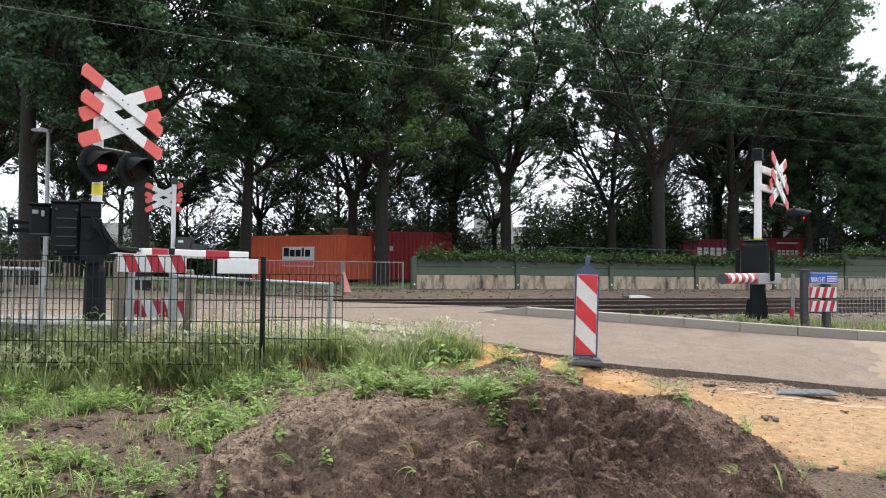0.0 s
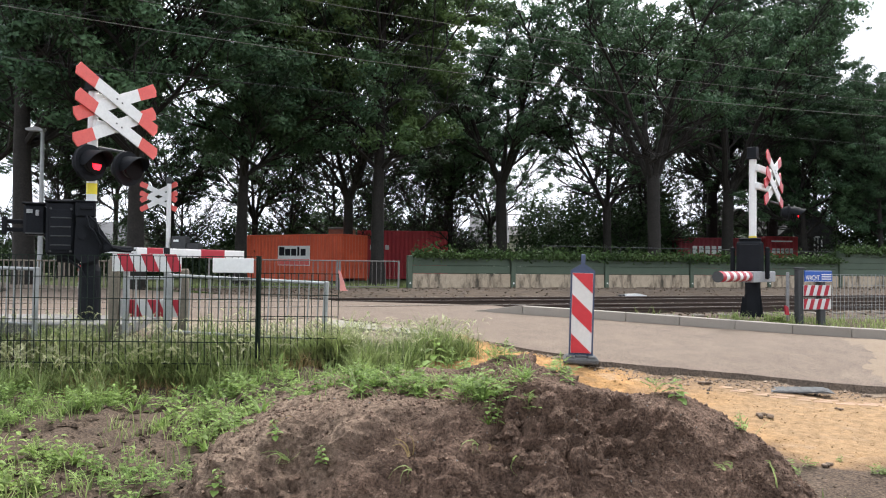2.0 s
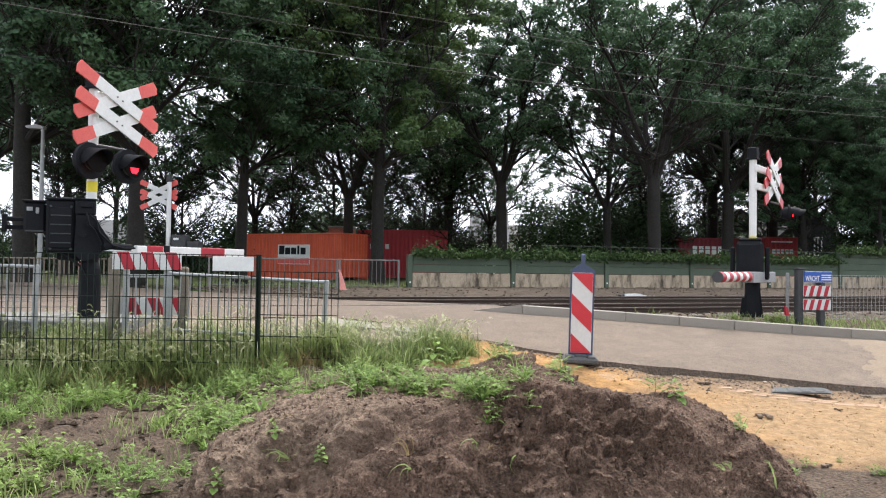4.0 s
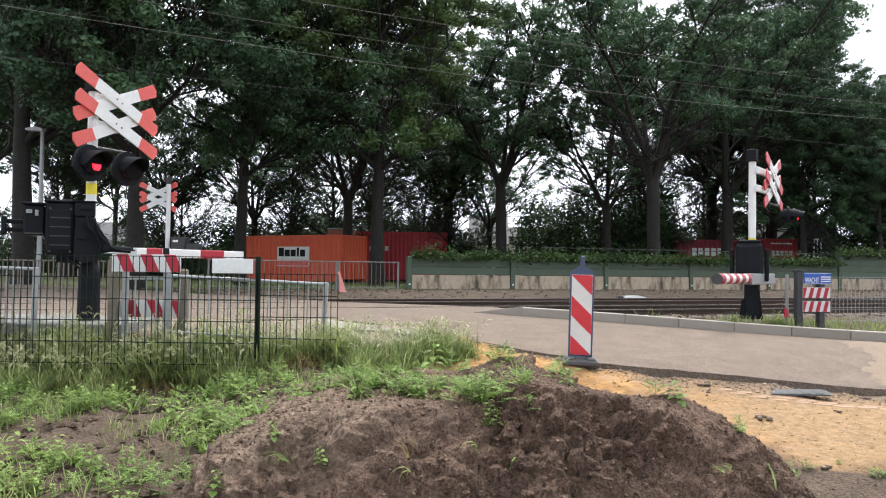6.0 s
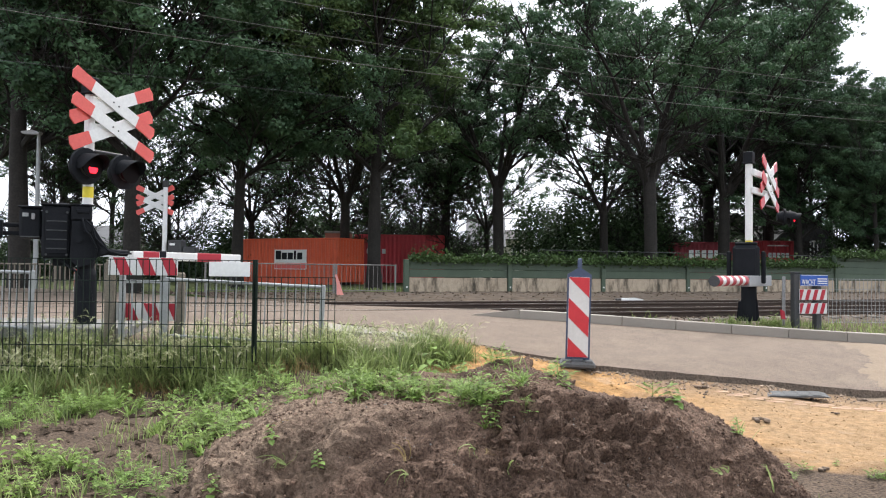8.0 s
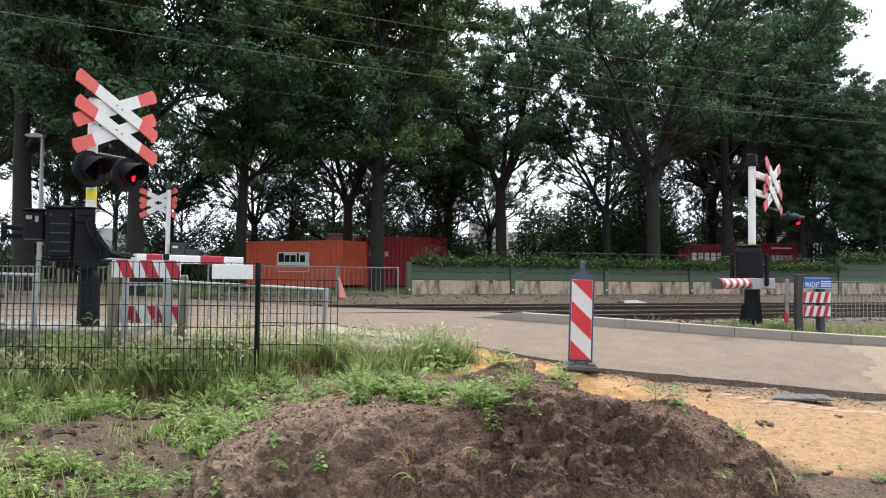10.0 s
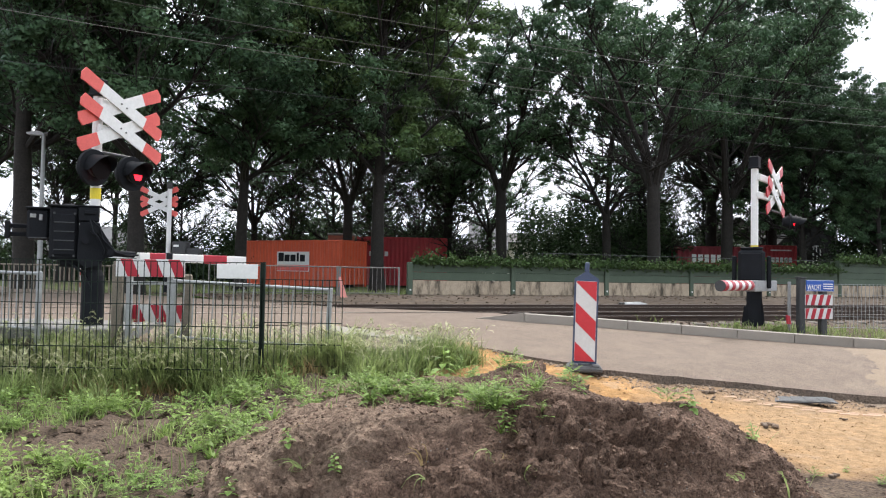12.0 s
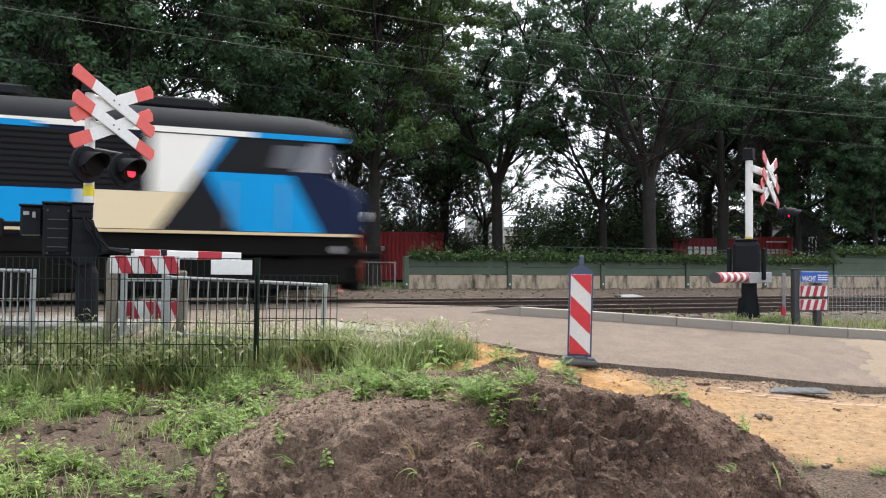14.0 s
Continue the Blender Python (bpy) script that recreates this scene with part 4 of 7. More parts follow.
def build_heap():
    g = Geo()
    xs = np.concatenate([np.arange(-2.2, -1.3, 0.03), np.arange(-1.3, 1.95, 0.0105), np.arange(1.95, 2.5, 0.03)])
    ys = np.concatenate([np.arange(1.7, 2.85, 0.04), np.arange(2.85, 4.25, 0.0105), np.arange(4.25, 5.6, 0.03)])
    g.v = [tuple(heap_at(x, y)) for y in ys for x in xs]
    n = len(xs)
    g.f = [(j * n + i, j * n + i + 1, (j + 1) * n + i + 1, (j + 1) * n + i) for j in range(len(ys) - 1) for i in range(n - 1)]
    g.m = [0] * len(g.f)
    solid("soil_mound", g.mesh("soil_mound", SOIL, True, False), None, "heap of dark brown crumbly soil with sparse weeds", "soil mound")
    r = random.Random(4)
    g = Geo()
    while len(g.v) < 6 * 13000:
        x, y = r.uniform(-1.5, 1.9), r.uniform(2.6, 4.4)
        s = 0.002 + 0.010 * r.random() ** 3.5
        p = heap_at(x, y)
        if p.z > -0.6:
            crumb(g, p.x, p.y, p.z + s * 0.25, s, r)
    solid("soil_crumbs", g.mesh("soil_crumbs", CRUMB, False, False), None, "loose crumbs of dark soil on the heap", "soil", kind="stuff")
    # larger clods that have rolled down the face
    for i in range(60):
        x, y = r.gauss(0.55, 0.65), r.uniform(2.9, 3.6)
        s = r.uniform(0.010, 0.028)
        m = bmesh.new()
        bmesh.ops.create_icosphere(m, subdivisions=2, radius=s)
        for v in m.verts:
            v.co *= 1 + 0.5 * noise.noise(v.co * (1.3 / s) + Vector((i, 0, 0)))
            v.co.z *= 0.75
        me = bpy.data.meshes.new("soil_clod")
        m.to_mesh(me)
        m.free()
        me.materials.append(SOIL)
        solid("soil_clod", me, None, "rounded clod of dark moist soil", "soil clod", "clods on the heap", at=Matrix.Translation(heap_at(x, y) + Vector((0, 0, 0.2 * s))) @ pose(0, 0, 0, 0, 0, i * 50))
    g = Geo()
    for _ in range(260):
        x, y = r.uniform(-1.3, 1.8), r.uniform(2.9, 4.2)
        s = r.uniform(0.002, 0.006)
        p = heap_at(x, y)
        crumb(g, p.x, p.y, p.z + s * 0.4, s, r)
    solid("pale_grit", g.mesh("pale_grit", CONCRETE, False, False), None, "small pale stones in the dark soil", "grit", kind="stuff")
    # clods and pebbles on the field and the sand
    g = Geo()
    for _ in range(4200):
        x, y = r.uniform(-6, 8), r.uniform(3.5, 9.6)
        if y > 9.9 - 0.6 * x and x > 0.3:
            continue
        s = r.choice((0.01, 0.015, 0.02, 0.03, 0.05)) * r.uniform(0.6, 1.2) * (1.0 if x < 0 else 0.3)
        crumb(g, x, y, earth_z(x, y) + s * 0.2, s, r, 0.6)
    for _ in range(1500):
        x, y = r.uniform(1.6, 6.2), r.uniform(5.6, 8.8)
        s = r.choice((0.004, 0.005, 0.007, 0.012)) * r.uniform(0.6, 1.3)
        crumb(g, x, y, earth_z(x, y) + s * 0.2, s, r, 0.6)
    solid("field_clods", g.mesh("field_clods", EARTH, False, False), None, "loose clods and pebbles on the bare ground", "soil", kind="stuff")


build_heap()


def surface(x, y):
    z = earth_z(x, y)
    if -2.1 < x < 2.4 and 1.6 < y < 5.5:
        z = max(z, heap_z(x, y))
    return z


def blades(name, spots, lo, hi, width, material, seed, bend=0.45, patch=False):
    """Grass blades of three bent segments."""
    r = np.random.default_rng(seed)
    v, f = [], []
    for x, y in spots:
        z = surface(x, y) - 0.02
        h = r.uniform(lo, hi)
        if patch:
            h *= 0.55 + 0.75 * max(0, 0.5 + wob(x, y, 1.7, 2))
        a = r.uniform(0, 2 * math.pi)
        lean = h * bend * r.uniform(0.2, 1.3)
        w = width * r.uniform(0.6, 1.3)
        ca, sa = math.cos(a), math.sin(a)
        n = len(v)
        for t, k in ((0, 1), (0.4, 0.9), (0.75, 0.6), (1, 0.05)):
            ox, oz = lean * t * t, h * t * (1 - 0.18 * bend * t)
            ww = w * k
            px, py = x + ca * ox, y + sa * ox
            v += [(px - sa * ww, py + ca * ww, z + oz), (px + sa * ww, py - ca * ww, z + oz)]
        f += [(n, n + 1, n + 3, n + 2), (n + 2, n + 3, n + 5, n + 4), (n + 4, n + 5, n + 7, n + 6)]
    me = bpy.data.meshes.new(name)
    me.from_pydata(v, [], f)
    me.materials.append(material)
    me.update()
    return me


def tufts(name, centres, per, lo, hi, width, material, seed, bend=0.8):
    """Tussocks of arching blades that lean out from their middles."""
    r = np.random.default_rng(seed)
    v, f = [], []
    for x, y in centres:
        tall = r.uniform(lo, hi) * (0.65 + 0.7 * max(0, 0.5 + wob(x, y, 1.7, 2))) 
        z = surface(x, y) - 0.02
        for _ in range(per):
            a = r.uniform(0, 2 * math.pi)
            ca, sa = math.cos(a), math.sin(a)
            off = abs(r.normal()) * 0.05
            h = tall * r.uniform(0.45, 1.1)
            lean, droop = h * bend * r.uniform(0.1, 1.0), r.uniform(0.05, 0.55)
            w = width * r.uniform(0.6, 1.35)
            bx, by = x + ca * off, y + sa * off
            n = len(v)
            for t, k in ((0, 0.8), (0.35, 1), (0.7, 0.75), (1, 0.08)):
                ox, oz = off * t + lean * t * t, h * (t - droop * t * t * t)
                v += [(bx + ca * ox - sa * w * k, by + sa * ox + ca * w * k, z + oz), (bx + ca * ox + sa * w * k, by + sa * ox - ca * w * k, z + oz)]
            f += [(n, n + 1, n + 3, n + 2), (n + 2, n + 3, n + 5, n + 4), (n + 4, n + 5, n + 7, n + 6)]
    me = bpy.data.meshes.new(name)
    me.from_pydata(v, [], f)
    me.materials.append(material)
    me.update()
    return me


def seed_heads(name, spots, material, seed):
    """Tall stalks, each with a nodding head of many small spikelets."""
    r = np.random.default_rng(seed)
    v, f = [], []
    for x, y in spots:
        z, h, a = surface(x, y) - 0.02, r.uniform(0.42, 0.72), r.uniform(0, 2 * math.pi)
        way = Vector((math.cos(a), math.sin(a), 0))
        side = Vector((-way.y, way.x, 0))
        reach = r.uniform(0.10, 0.28)

        def spot(t):
            return Vector((x, y, z)) + way * (reach * t ** 2.2) + Vector((0, 0, h * (t - 0.28 * t ** 4)))
        n = len(v)
        for i in range(7):
            p = spot(i / 6)
            v += [p - side * 0.0016, p + side * 0.0016]
        f += [(n + 2 * i, n + 2 * i + 1, n + 2 * i + 3, n + 2 * i + 2) for i in range(6)]
        for i in range(26):
            t = 0.72 + 0.30 * i / 26
            p, q = spot(t), spot(t + 0.05) - spot(t)
            d = (q.normalized() + Vector(r.normal(size=3)) * 0.38).normalized()
            L, w = r.uniform(0.026, 0.05), side * 0.0055
            n = len(v)
            v += [p - w, p + w, p + d * L]
            f += [(n, n + 1, n + 2)]
    me = bpy.data.meshes.new(name)
    me.from_pydata([tuple(p) for p in v], [], f)
    me.materials.append(material)
    me.update()
    return me


def broad_geo(seed, pairs=5):
    """A leafy plant of one metre: pairs of folded, pointed leaves up a stem."""
    r = random.Random(seed)
    v, f = [], []
    for k in range(pairs):
        z = 0.12 + 0.78 * k / max(1, pairs - 1)
        for s in (0, 1):
            a = k * 1.57 + s * 3.14 + r.uniform(-0.5, 0.5)
            L = r.uniform(0.28, 0.46) * (1.1 - 0.62 * k / pairs)
            w = L * r.uniform(0.26, 0.36)
            out, side = Vector((math.cos(a), math.sin(a), 0)), Vector((-math.sin(a), math.cos(a), 0))
            rise = r.uniform(-0.05, 0.5)
            n = len(v)
            for t, q in ((0.12, 0.0), (0.35, 0.85), (0.6, 1.0), (0.82, 0.6), (1.0, 0.0)):
                mid = Vector((0, 0, z)) + out * (L * t) + Vector((0, 0, L * (rise * t - 0.45 * t * t)))
                v += [mid - side * (w * q) + Vector((0, 0, 0.3 * w * q)), mid, mid + side * (w * q) + Vector((0, 0, 0.3 * w * q))]
            for i in range(4):
                m = n + 3 * i
                f += [(m, m + 1, m + 4, m + 3), (m + 1, m + 2, m + 5, m + 4)]
    n = len(v)
    v += [Vector((-0.012, 0, 0)), Vector((0.012, 0, 0)), Vector((0.006, 0, 0.92)), Vector((-0.006, 0, 0.92))]
    f += [(n, n + 1, n + 2, n + 3)]
    return [tuple(p) for p in v], f


def weed_geo(seed, size, leaves=12):
    """An upright weed: bent stalk-borne leaves with toothed lobes round a short stem."""
    r = random.Random(seed)
    v, f = [], []
    for k in range(leaves):
        a = k * 2.4 + r.uniform(-0.4, 0.4)
        h0 = size * (0.1 + 0.75 * k / leaves) * r.uniform(0.8, 1.1)
        L = size * r.uniform(0.45, 0.8) * (1.15 - 0.55 * k / leaves)
        rise = r.uniform(0.35, 1.3)
        d = Vector((math.cos(a), math.sin(a), rise)).normalized()
        side = Vector((-math.sin(a), math.cos(a), 0))
        base = Vector((0.02 * math.cos(a) * size, 0.02 * math.sin(a) * size, h0))
        # three to five leaflets along the stalk
        for t, s, wd in ((0.3, 1, 0.40), (0.3, -1, 0.40), (0.5, 1, 0.38), (0.5, -1, 0.38), (0.68, 1, 0.30), (0.68, -1, 0.30), (0.75, 0, 0.42)):
            o = base + d * (L * t) - Vector((0, 0, 0.25 * L * t * t))
            way = (d * (0.75 if s else 1.0) + side * (0.85 * s)).normalized()
            way.z -= 0.18
            l2 = L * wd * r.uniform(0.8, 1.2)
            cross = way.cross(Vector((0, 0, 1))).normalized() * (l2 * 0.185)
            n = len(v)
            mid = o + way * l2 * 0.5
            v += [o, mid + cross + Vector((0, 0, 0.04 * l2)), o + way * l2 - Vector((0, 0, 0.12 * l2)), mid - cross + Vector((0, 0, 0.04 * l2))]
            f += [(n, n + 1, n + 2, n + 3)]
        n = len(v)
        tip = base + d * (L * 0.75) - Vector((0, 0, 0.14 * L))
        w = side * (0.006 * size * 2)
        v += [base - w, base + w, tip + w * 0.4, tip - w * 0.4]
        f += [(n, n + 1, n + 2, n + 3)]
    n = len(v)
    w = 0.012 * size
    v += [(-w, 0, 0), (w, 0, 0), (w * 0.5, 0, size * 0.85), (-w * 0.5, 0, size * 0.85)]
    f += [(n, n + 1, n + 2, n + 3)]
    return [tuple(p) for p in v], f


def tuft_geo(seed, leaves=26):
    """A young plant of one metre: a fan of arching narrow leaves."""
    r = random.Random(seed)
    v, f = [], []
    for k in range(leaves):
        a = k * 2.4 + r.uniform(-0.5, 0.5)
        L, w = r.uniform(0.45, 1.1), r.uniform(0.016, 0.036)
        out, up = r.uniform(0.25, 0.85), r.uniform(0.5, 1.0)
        ca, sa = math.cos(a), math.sin(a)
        n = len(v)
        for t, q in ((0, 0.35), (0.35, 1.0), (0.7, 0.8), (1, 0.06)):
            d, z = L * out * t, L * (up * t - 0.62 * out * t * t)
            v += [(ca * d - sa * w * q, sa * d + ca * w * q, z), (ca * d + sa * w * q, sa * d - ca * w * q, z)]
        f += [(n, n + 1, n + 3, n + 2), (n + 2, n + 3, n + 5, n + 4), (n + 4, n + 5, n + 7, n + 6)]
    return v, f


def build_plants():
    r = random.Random(12)
    # tall grass along the fence
    spots = []
    while len(spots) < 580:
        x = r.uniform(-6.2, 0.32)
        y = 8.36 - 0.02 * x + abs(r.gauss(0, 0.42)) - (abs(r.gauss(0, 0.2)) if r.random() < 0.2 else 0)
        if x < -2.8 and r.random() < 0.45:
            y -= r.random() * min(0.85, 0.36 * (-2.8 - x))
        if x > -1.0:
            y = r.gauss(8.3 + (x + 1.0) * 0.75, 0.28)
        if y < 9.4:
            spots.append((x, y))
    solid("tall_grass", tufts("tall_grass", spots, 34, 0.22, 0.51, 0.0052, GRASS, 1, 0.9), None, "tall uncut green grass along the mesh fence", "grass", kind="stuff")
    fill = [(x + r.gauss(0, 0.12), y + r.gauss(0, 0.1)) for x, y in spots for _ in range(8)]
    solid("fine_grass", blades("fine_grass", fill, 0.14, 0.46, 0.0032, GRASS, 9, bend=0.5, patch=True), None, "fine upright green grass between the tussocks", "grass", kind="stuff")
    solid("ripe_grass", seed_heads("ripe_grass", [(x + dx, y + dx) for x, y in spots for dx in (0.0, 0.07) if y < 9.2], STRAW, 2), None, "pale nodding seed heads of ripe grass", "grass", kind="stuff")
    dry = [(r.uniform(-5.5, -0.8), 8.22 + r.gauss(0, 0.1)) for _ in range(900)]
    dry = [(x, y) for x, y in dry if wob(x, y, 1.3, 3) > -0.05]
    solid("withered_grass", blades("withered_grass", dry, 0.08, 0.34, 0.0045, DRYGRASS, 4, 1.0), None, "withered brown grass at the foot of the mesh fence", "grass", kind="stuff")
    low = []
    while len(low) < 2000:
        x, y = r.uniform(-5.2, 0.6), r.uniform(4.2, 7.9)
        if wob(x, y, 1.2, 7) + 0.25 * wob(x, y, 4, 1) > (0.06 if x < -0.8 else 0.3):
            low.append((x, y))
    solid("field_grass", blades("field_grass", low, 0.05, 0.22, 0.005, GRASS, 3, 0.6), None, "patchy low green grass on the bare soil", "grass", kind="stuff")
    right = [(r.uniform(1.4, 7.5), r.gauss(3.9, 0.35)) for _ in range(260)] + [(8.2 + r.uniform(-2.2, 4.5), 13.6 + r.uniform(-1.2, 0.9)) for _ in range(3800)]
    solid("verge_grass", blades("verge_grass", right, 0.05, 0.2, 0.006, GRASS, 5, 0.5), None, "green grass on the verge beside the track", "grass", kind="stuff")
    slope = [rail_xy(r.uniform(3.6, 34), r.uniform(8.6, 11.0)) for _ in range(5200)]
    slope = [(x, y) for x, y in slope if wob(x, y, 0.7, 3) + 0.4 * wob(x, y, 3, 1) > 0.06]
    solid("slope_weeds", blades("slope_weeds", slope, 0.05, 0.2, 0.012, GRASS, 16, 0.7), None, "thin green weeds in the ballast under the wall", "weeds", kind="stuff")
    far = [(rail_xy(r.uniform(-3, 4.2), r.uniform(11.2, 12.6))) for _ in range(2500)]
    solid("far_verge_grass", blades("far_verge_grass", far, 0.12, 0.4, 0.012, GRASS, 6, 0.5), None, "green grass behind the far railing", "grass", kind="stuff")
    # low weeds over the field
    kinds = [weed_geo(1, 1.0, 14), tuft_geo(2, 40), broad_geo(3, 8), weed_geo(4, 1.0, 16), broad_geo(6, 7)]
    v, f = [], []
    count = 0
    while count < 420:
        x, y = r.uniform(-5.0, 0.9), r.uniform(4.0, 7.8)
        if wob(x, y, 0.8, 7) + 0.3 * wob(x, y, 3, 1) < (0.0 if x < -1.0 else 0.05):
            continue
        if y < 4.6 and x > -1.6:
            continue
        kv, kf = kinds[r.randrange(5)]
        s = r.uniform(0.08, 0.26)
        a = r.uniform(0, 6.28)
        ca, sa = math.cos(a) * s, math.sin(a) * s
        z = surface(x, y) - 0.01
        n = len(v)
        v += [(x + px * ca - py * sa, y + px * sa + py * ca, z + pz * s * 1.05) for px, py, pz in kv]
        f += [tuple(n + i for i in q) for q in kf]
        count += 1
    for _ in range(45):
        x, y = r.gauss(-2.4, 0.6), r.uniform(4.0, 5.6)
        if x > -1.3 or wob(x, y, 1.1, 5) < -0.15:
            continue
        kv, kf = kinds[r.randrange(5)]
        s = r.uniform(0.12, 0.25)
        a = r.uniform(0, 6.28)
        ca, sa = math.cos(a) * s, math.sin(a) * s
        z = surface(x, y) - 0.01
        n = len(v)
        v += [(x + px * ca - py * sa, y + px * sa + py * ca, z + pz * s * 1.0) for px, py, pz in kv]
        f += [tuple(n + i for i in q) for q in kf]
    me = bpy.data.meshes.new("field_weeds")
    me.from_pydata(v, [], f)
    me.materials.append(WEED)
    me.update()
    solid("field_weeds", me, None, "low bright green weeds spread over the soil", "weeds", kind="stuff")
    # weeds at the foot of the far-corner signal and between the kerb and the track
    verge = [(5.3 + r.gauss(0, 0.25), 13.45 + r.gauss(0, 0.15)) for _ in range(160)] + [(6.05 + r.gauss(0, 0.18), 13.3 + r.gauss(0, 0.12)) for _ in range(160)] + [(r.uniform(3.5, 9), 0) for _ in range(120)]
    verge = [(x, y if y else 13.9 - 0.42 * (x - 2.2) + r.uniform(0.1, 0.7)) for x, y in verge]
    solid("kerb_weeds", blades("kerb_weeds", verge, 0.06, 0.3, 0.008, GRASS, 15, 0.6), None, "ragged weeds behind the kerb at the signal's foot", "weeds", kind="stuff")
    # single weeds on the heap
    meshes = []
    for kv, kf in kinds:
        me = bpy.data.meshes.new("weed")
        me.from_pydata(kv, [], kf)
        me.materials.append(WEED)
        me.update()
        meshes.append(me)
    spots = [(0.15, 3.55, 0.2), (0.19, 3.52, 0.17), (0.22, 3.6, 0.19), (0.1, 3.58, 0.15), (0.62, 3.72, 0.12), (-1.0, 3.55, 0.16), (-0.92, 3.75, 0.17), (-0.52, 3.2, 0.10), (-0.48, 2.72, 0.09), (-0.12, 2.6, 0.08), (0.48, 3.1, 0.06), (-0.1, 3.02, 0.06), (1.15, 3.15, 0.09), (1.0, 2.75, 0.08), (-0.75, 3.3, 0.10), (-0.55, 2.95, 0.12), (0.10, 2.95, 0.11), (-0.62, 2.6, 0.09), (0.62, 3.9, 0.14), (1.22, 3.85, 0.15), (1.12, 3.9, 0.12), (1.42, 3.3, 0.08), (1.5, 3.75, 0.11), (0.75, 3.0, 0.07), (-0.95, 3.1, 0.12), (-1.15, 3.4, 0.14), (1.6, 3.2, 0.09), (1.3, 2.7, 0.08)]
    while len(spots) < 80:
        x, y = r.uniform(-1.15, 0.4), r.uniform(3.72, 4.5)
        if y > 3.72 + 0.18 * max(0, 0.1 - x) and wob(x, y, 2.3, 4) > -0.05:
            spots.append((x, y, r.uniform(0.07, 0.15)))
    spots += [(r.uniform(0.15, 0.45), r.uniform(3.38, 3.8), r.uniform(0.09, 0.15)) for _ in range(9)]
    spots += [(r.gauss(-0.12, 0.3), r.uniform(3.72, 4.1), r.uniform(0.09, 0.16)) for _ in range(26)]
    spots += [(0.9, 3.15, 0.10), (0.62, 2.85, 0.09), (1.35, 3.0, 0.10), (1.55, 2.95, 0.09), (0.3, 2.75, 0.08), (0.82, 2.6, 0.07), (1.1, 2.5, 0.09)]
    spots += [(r.uniform(2.5, 3.8), r.uniform(5.45, 5.85), r.uniform(0.07, 0.13)) for _ in range(12)]
    for i, (x, y, s) in enumerate(spots):
        tagged(new("weed", meshes[i % 5]), "bright green leafy weed growing on the soil heap", "weed", "weeds on the heap").matrix_basis = pose(x, y, surface(x, y) - 0.01, r.uniform(-8, 8), r.uniform(-8, 8), i * 71) @ Matrix.Diagonal((s * 1.05, s * 1.05, s * 0.9, 1))
    for i, (x, y, L, a) in enumerate(((-0.15, 3.24, 0.17, 70), (-0.13, 3.2, 0.13, 190), (0.16, 3.3, 0.13, 200), (0.2, 3.28, 0.09, 20), (0.31, 3.25, 0.09, 250), (0.26, 3.1, 0.13, 280), (0.93, 3.1, 0.10, 60), (1.32, 3.5, 0.07, 95), (1.36, 3.52, 0.06, 75), (1.3, 3.35, 0.08, 300), (-0.72, 3.22, 0.15, 30), (-0.68, 3.24, 0.12, 150), (-0.8, 3.38, 0.14, 20), (1.62, 3.6, 0.06, 110), (1.0, 3.25, 0.08, 0), (0.95, 3.02, 0.11, 240))):
        g = Geo()
        vs, fs = [], []
        for k in range(3):
            b = radians(a + 24 * k - 20)
            ll = L * (1 - 0.22 * k)
            for j in range(5):
                t = j / 4
                px, py = x + math.cos(b + 0.8 * t) * ll * t, y + 0.5 * math.sin(b + 0.8 * t) * ll * t
                w = 0.0042 * (1 - 0.75 * t)
                px, py, pz = heap_at(px, py) + Vector((0, -0.004, 0.004 + 0.008 * math.sin(math.pi * t)))
                vs += [(px - w * math.sin(b), py + w * math.cos(b), pz), (px + w * math.sin(b), py - w * math.cos(b), pz + 0.003)]
            n = 10 * k
            fs += [(n + 2 * j, n + 2 * j + 1, n + 2 * j + 3, n + 2 * j + 2) for j in range(4)]
        g.add(vs, fs)
        solid("grass_sprig", g.mesh("grass_sprig", DRYGRASS if i % 3 == 0 else GRASS, False, False), None, "limp uprooted grass sprig lying on the soil heap", "grass sprig", "sprigs on the heap")
    for i, (x, y, size) in enumerate(((5.35, 13.45, 0.24), (5.5, 13.4, 0.2), (5.2, 13.55, 0.2), (6.02, 13.35, 0.32), (6.1, 13.4, 0.26), (5.95, 13.3, 0.22), (4.6, 13.6, 0.14), (7.3, 13.0, 0.16))):
        tagged(new("weed", meshes[i % 5]), "ragged green weed between the kerb and the track", "weed", "weeds beside the kerb").matrix_basis = pose(x, y, surface(x, y) - 0.02, 0, 0, i * 83) @ Matrix.Diagonal((size, size, size, 1))
    tuft = [(r.gauss(-0.2, 0.4), r.gauss(4.05, 0.2)) for _ in range(150)] + [(r.gauss(0.25, 0.08), r.gauss(3.6, 0.08)) for _ in range(14)]
    solid("heap_grass", blades("heap_grass", tuft, 0.05, 0.15, 0.004, GRASS, 8, 0.9), None, "tufts of green grass on top of the heap", "grass", kind="stuff")


build_plants()


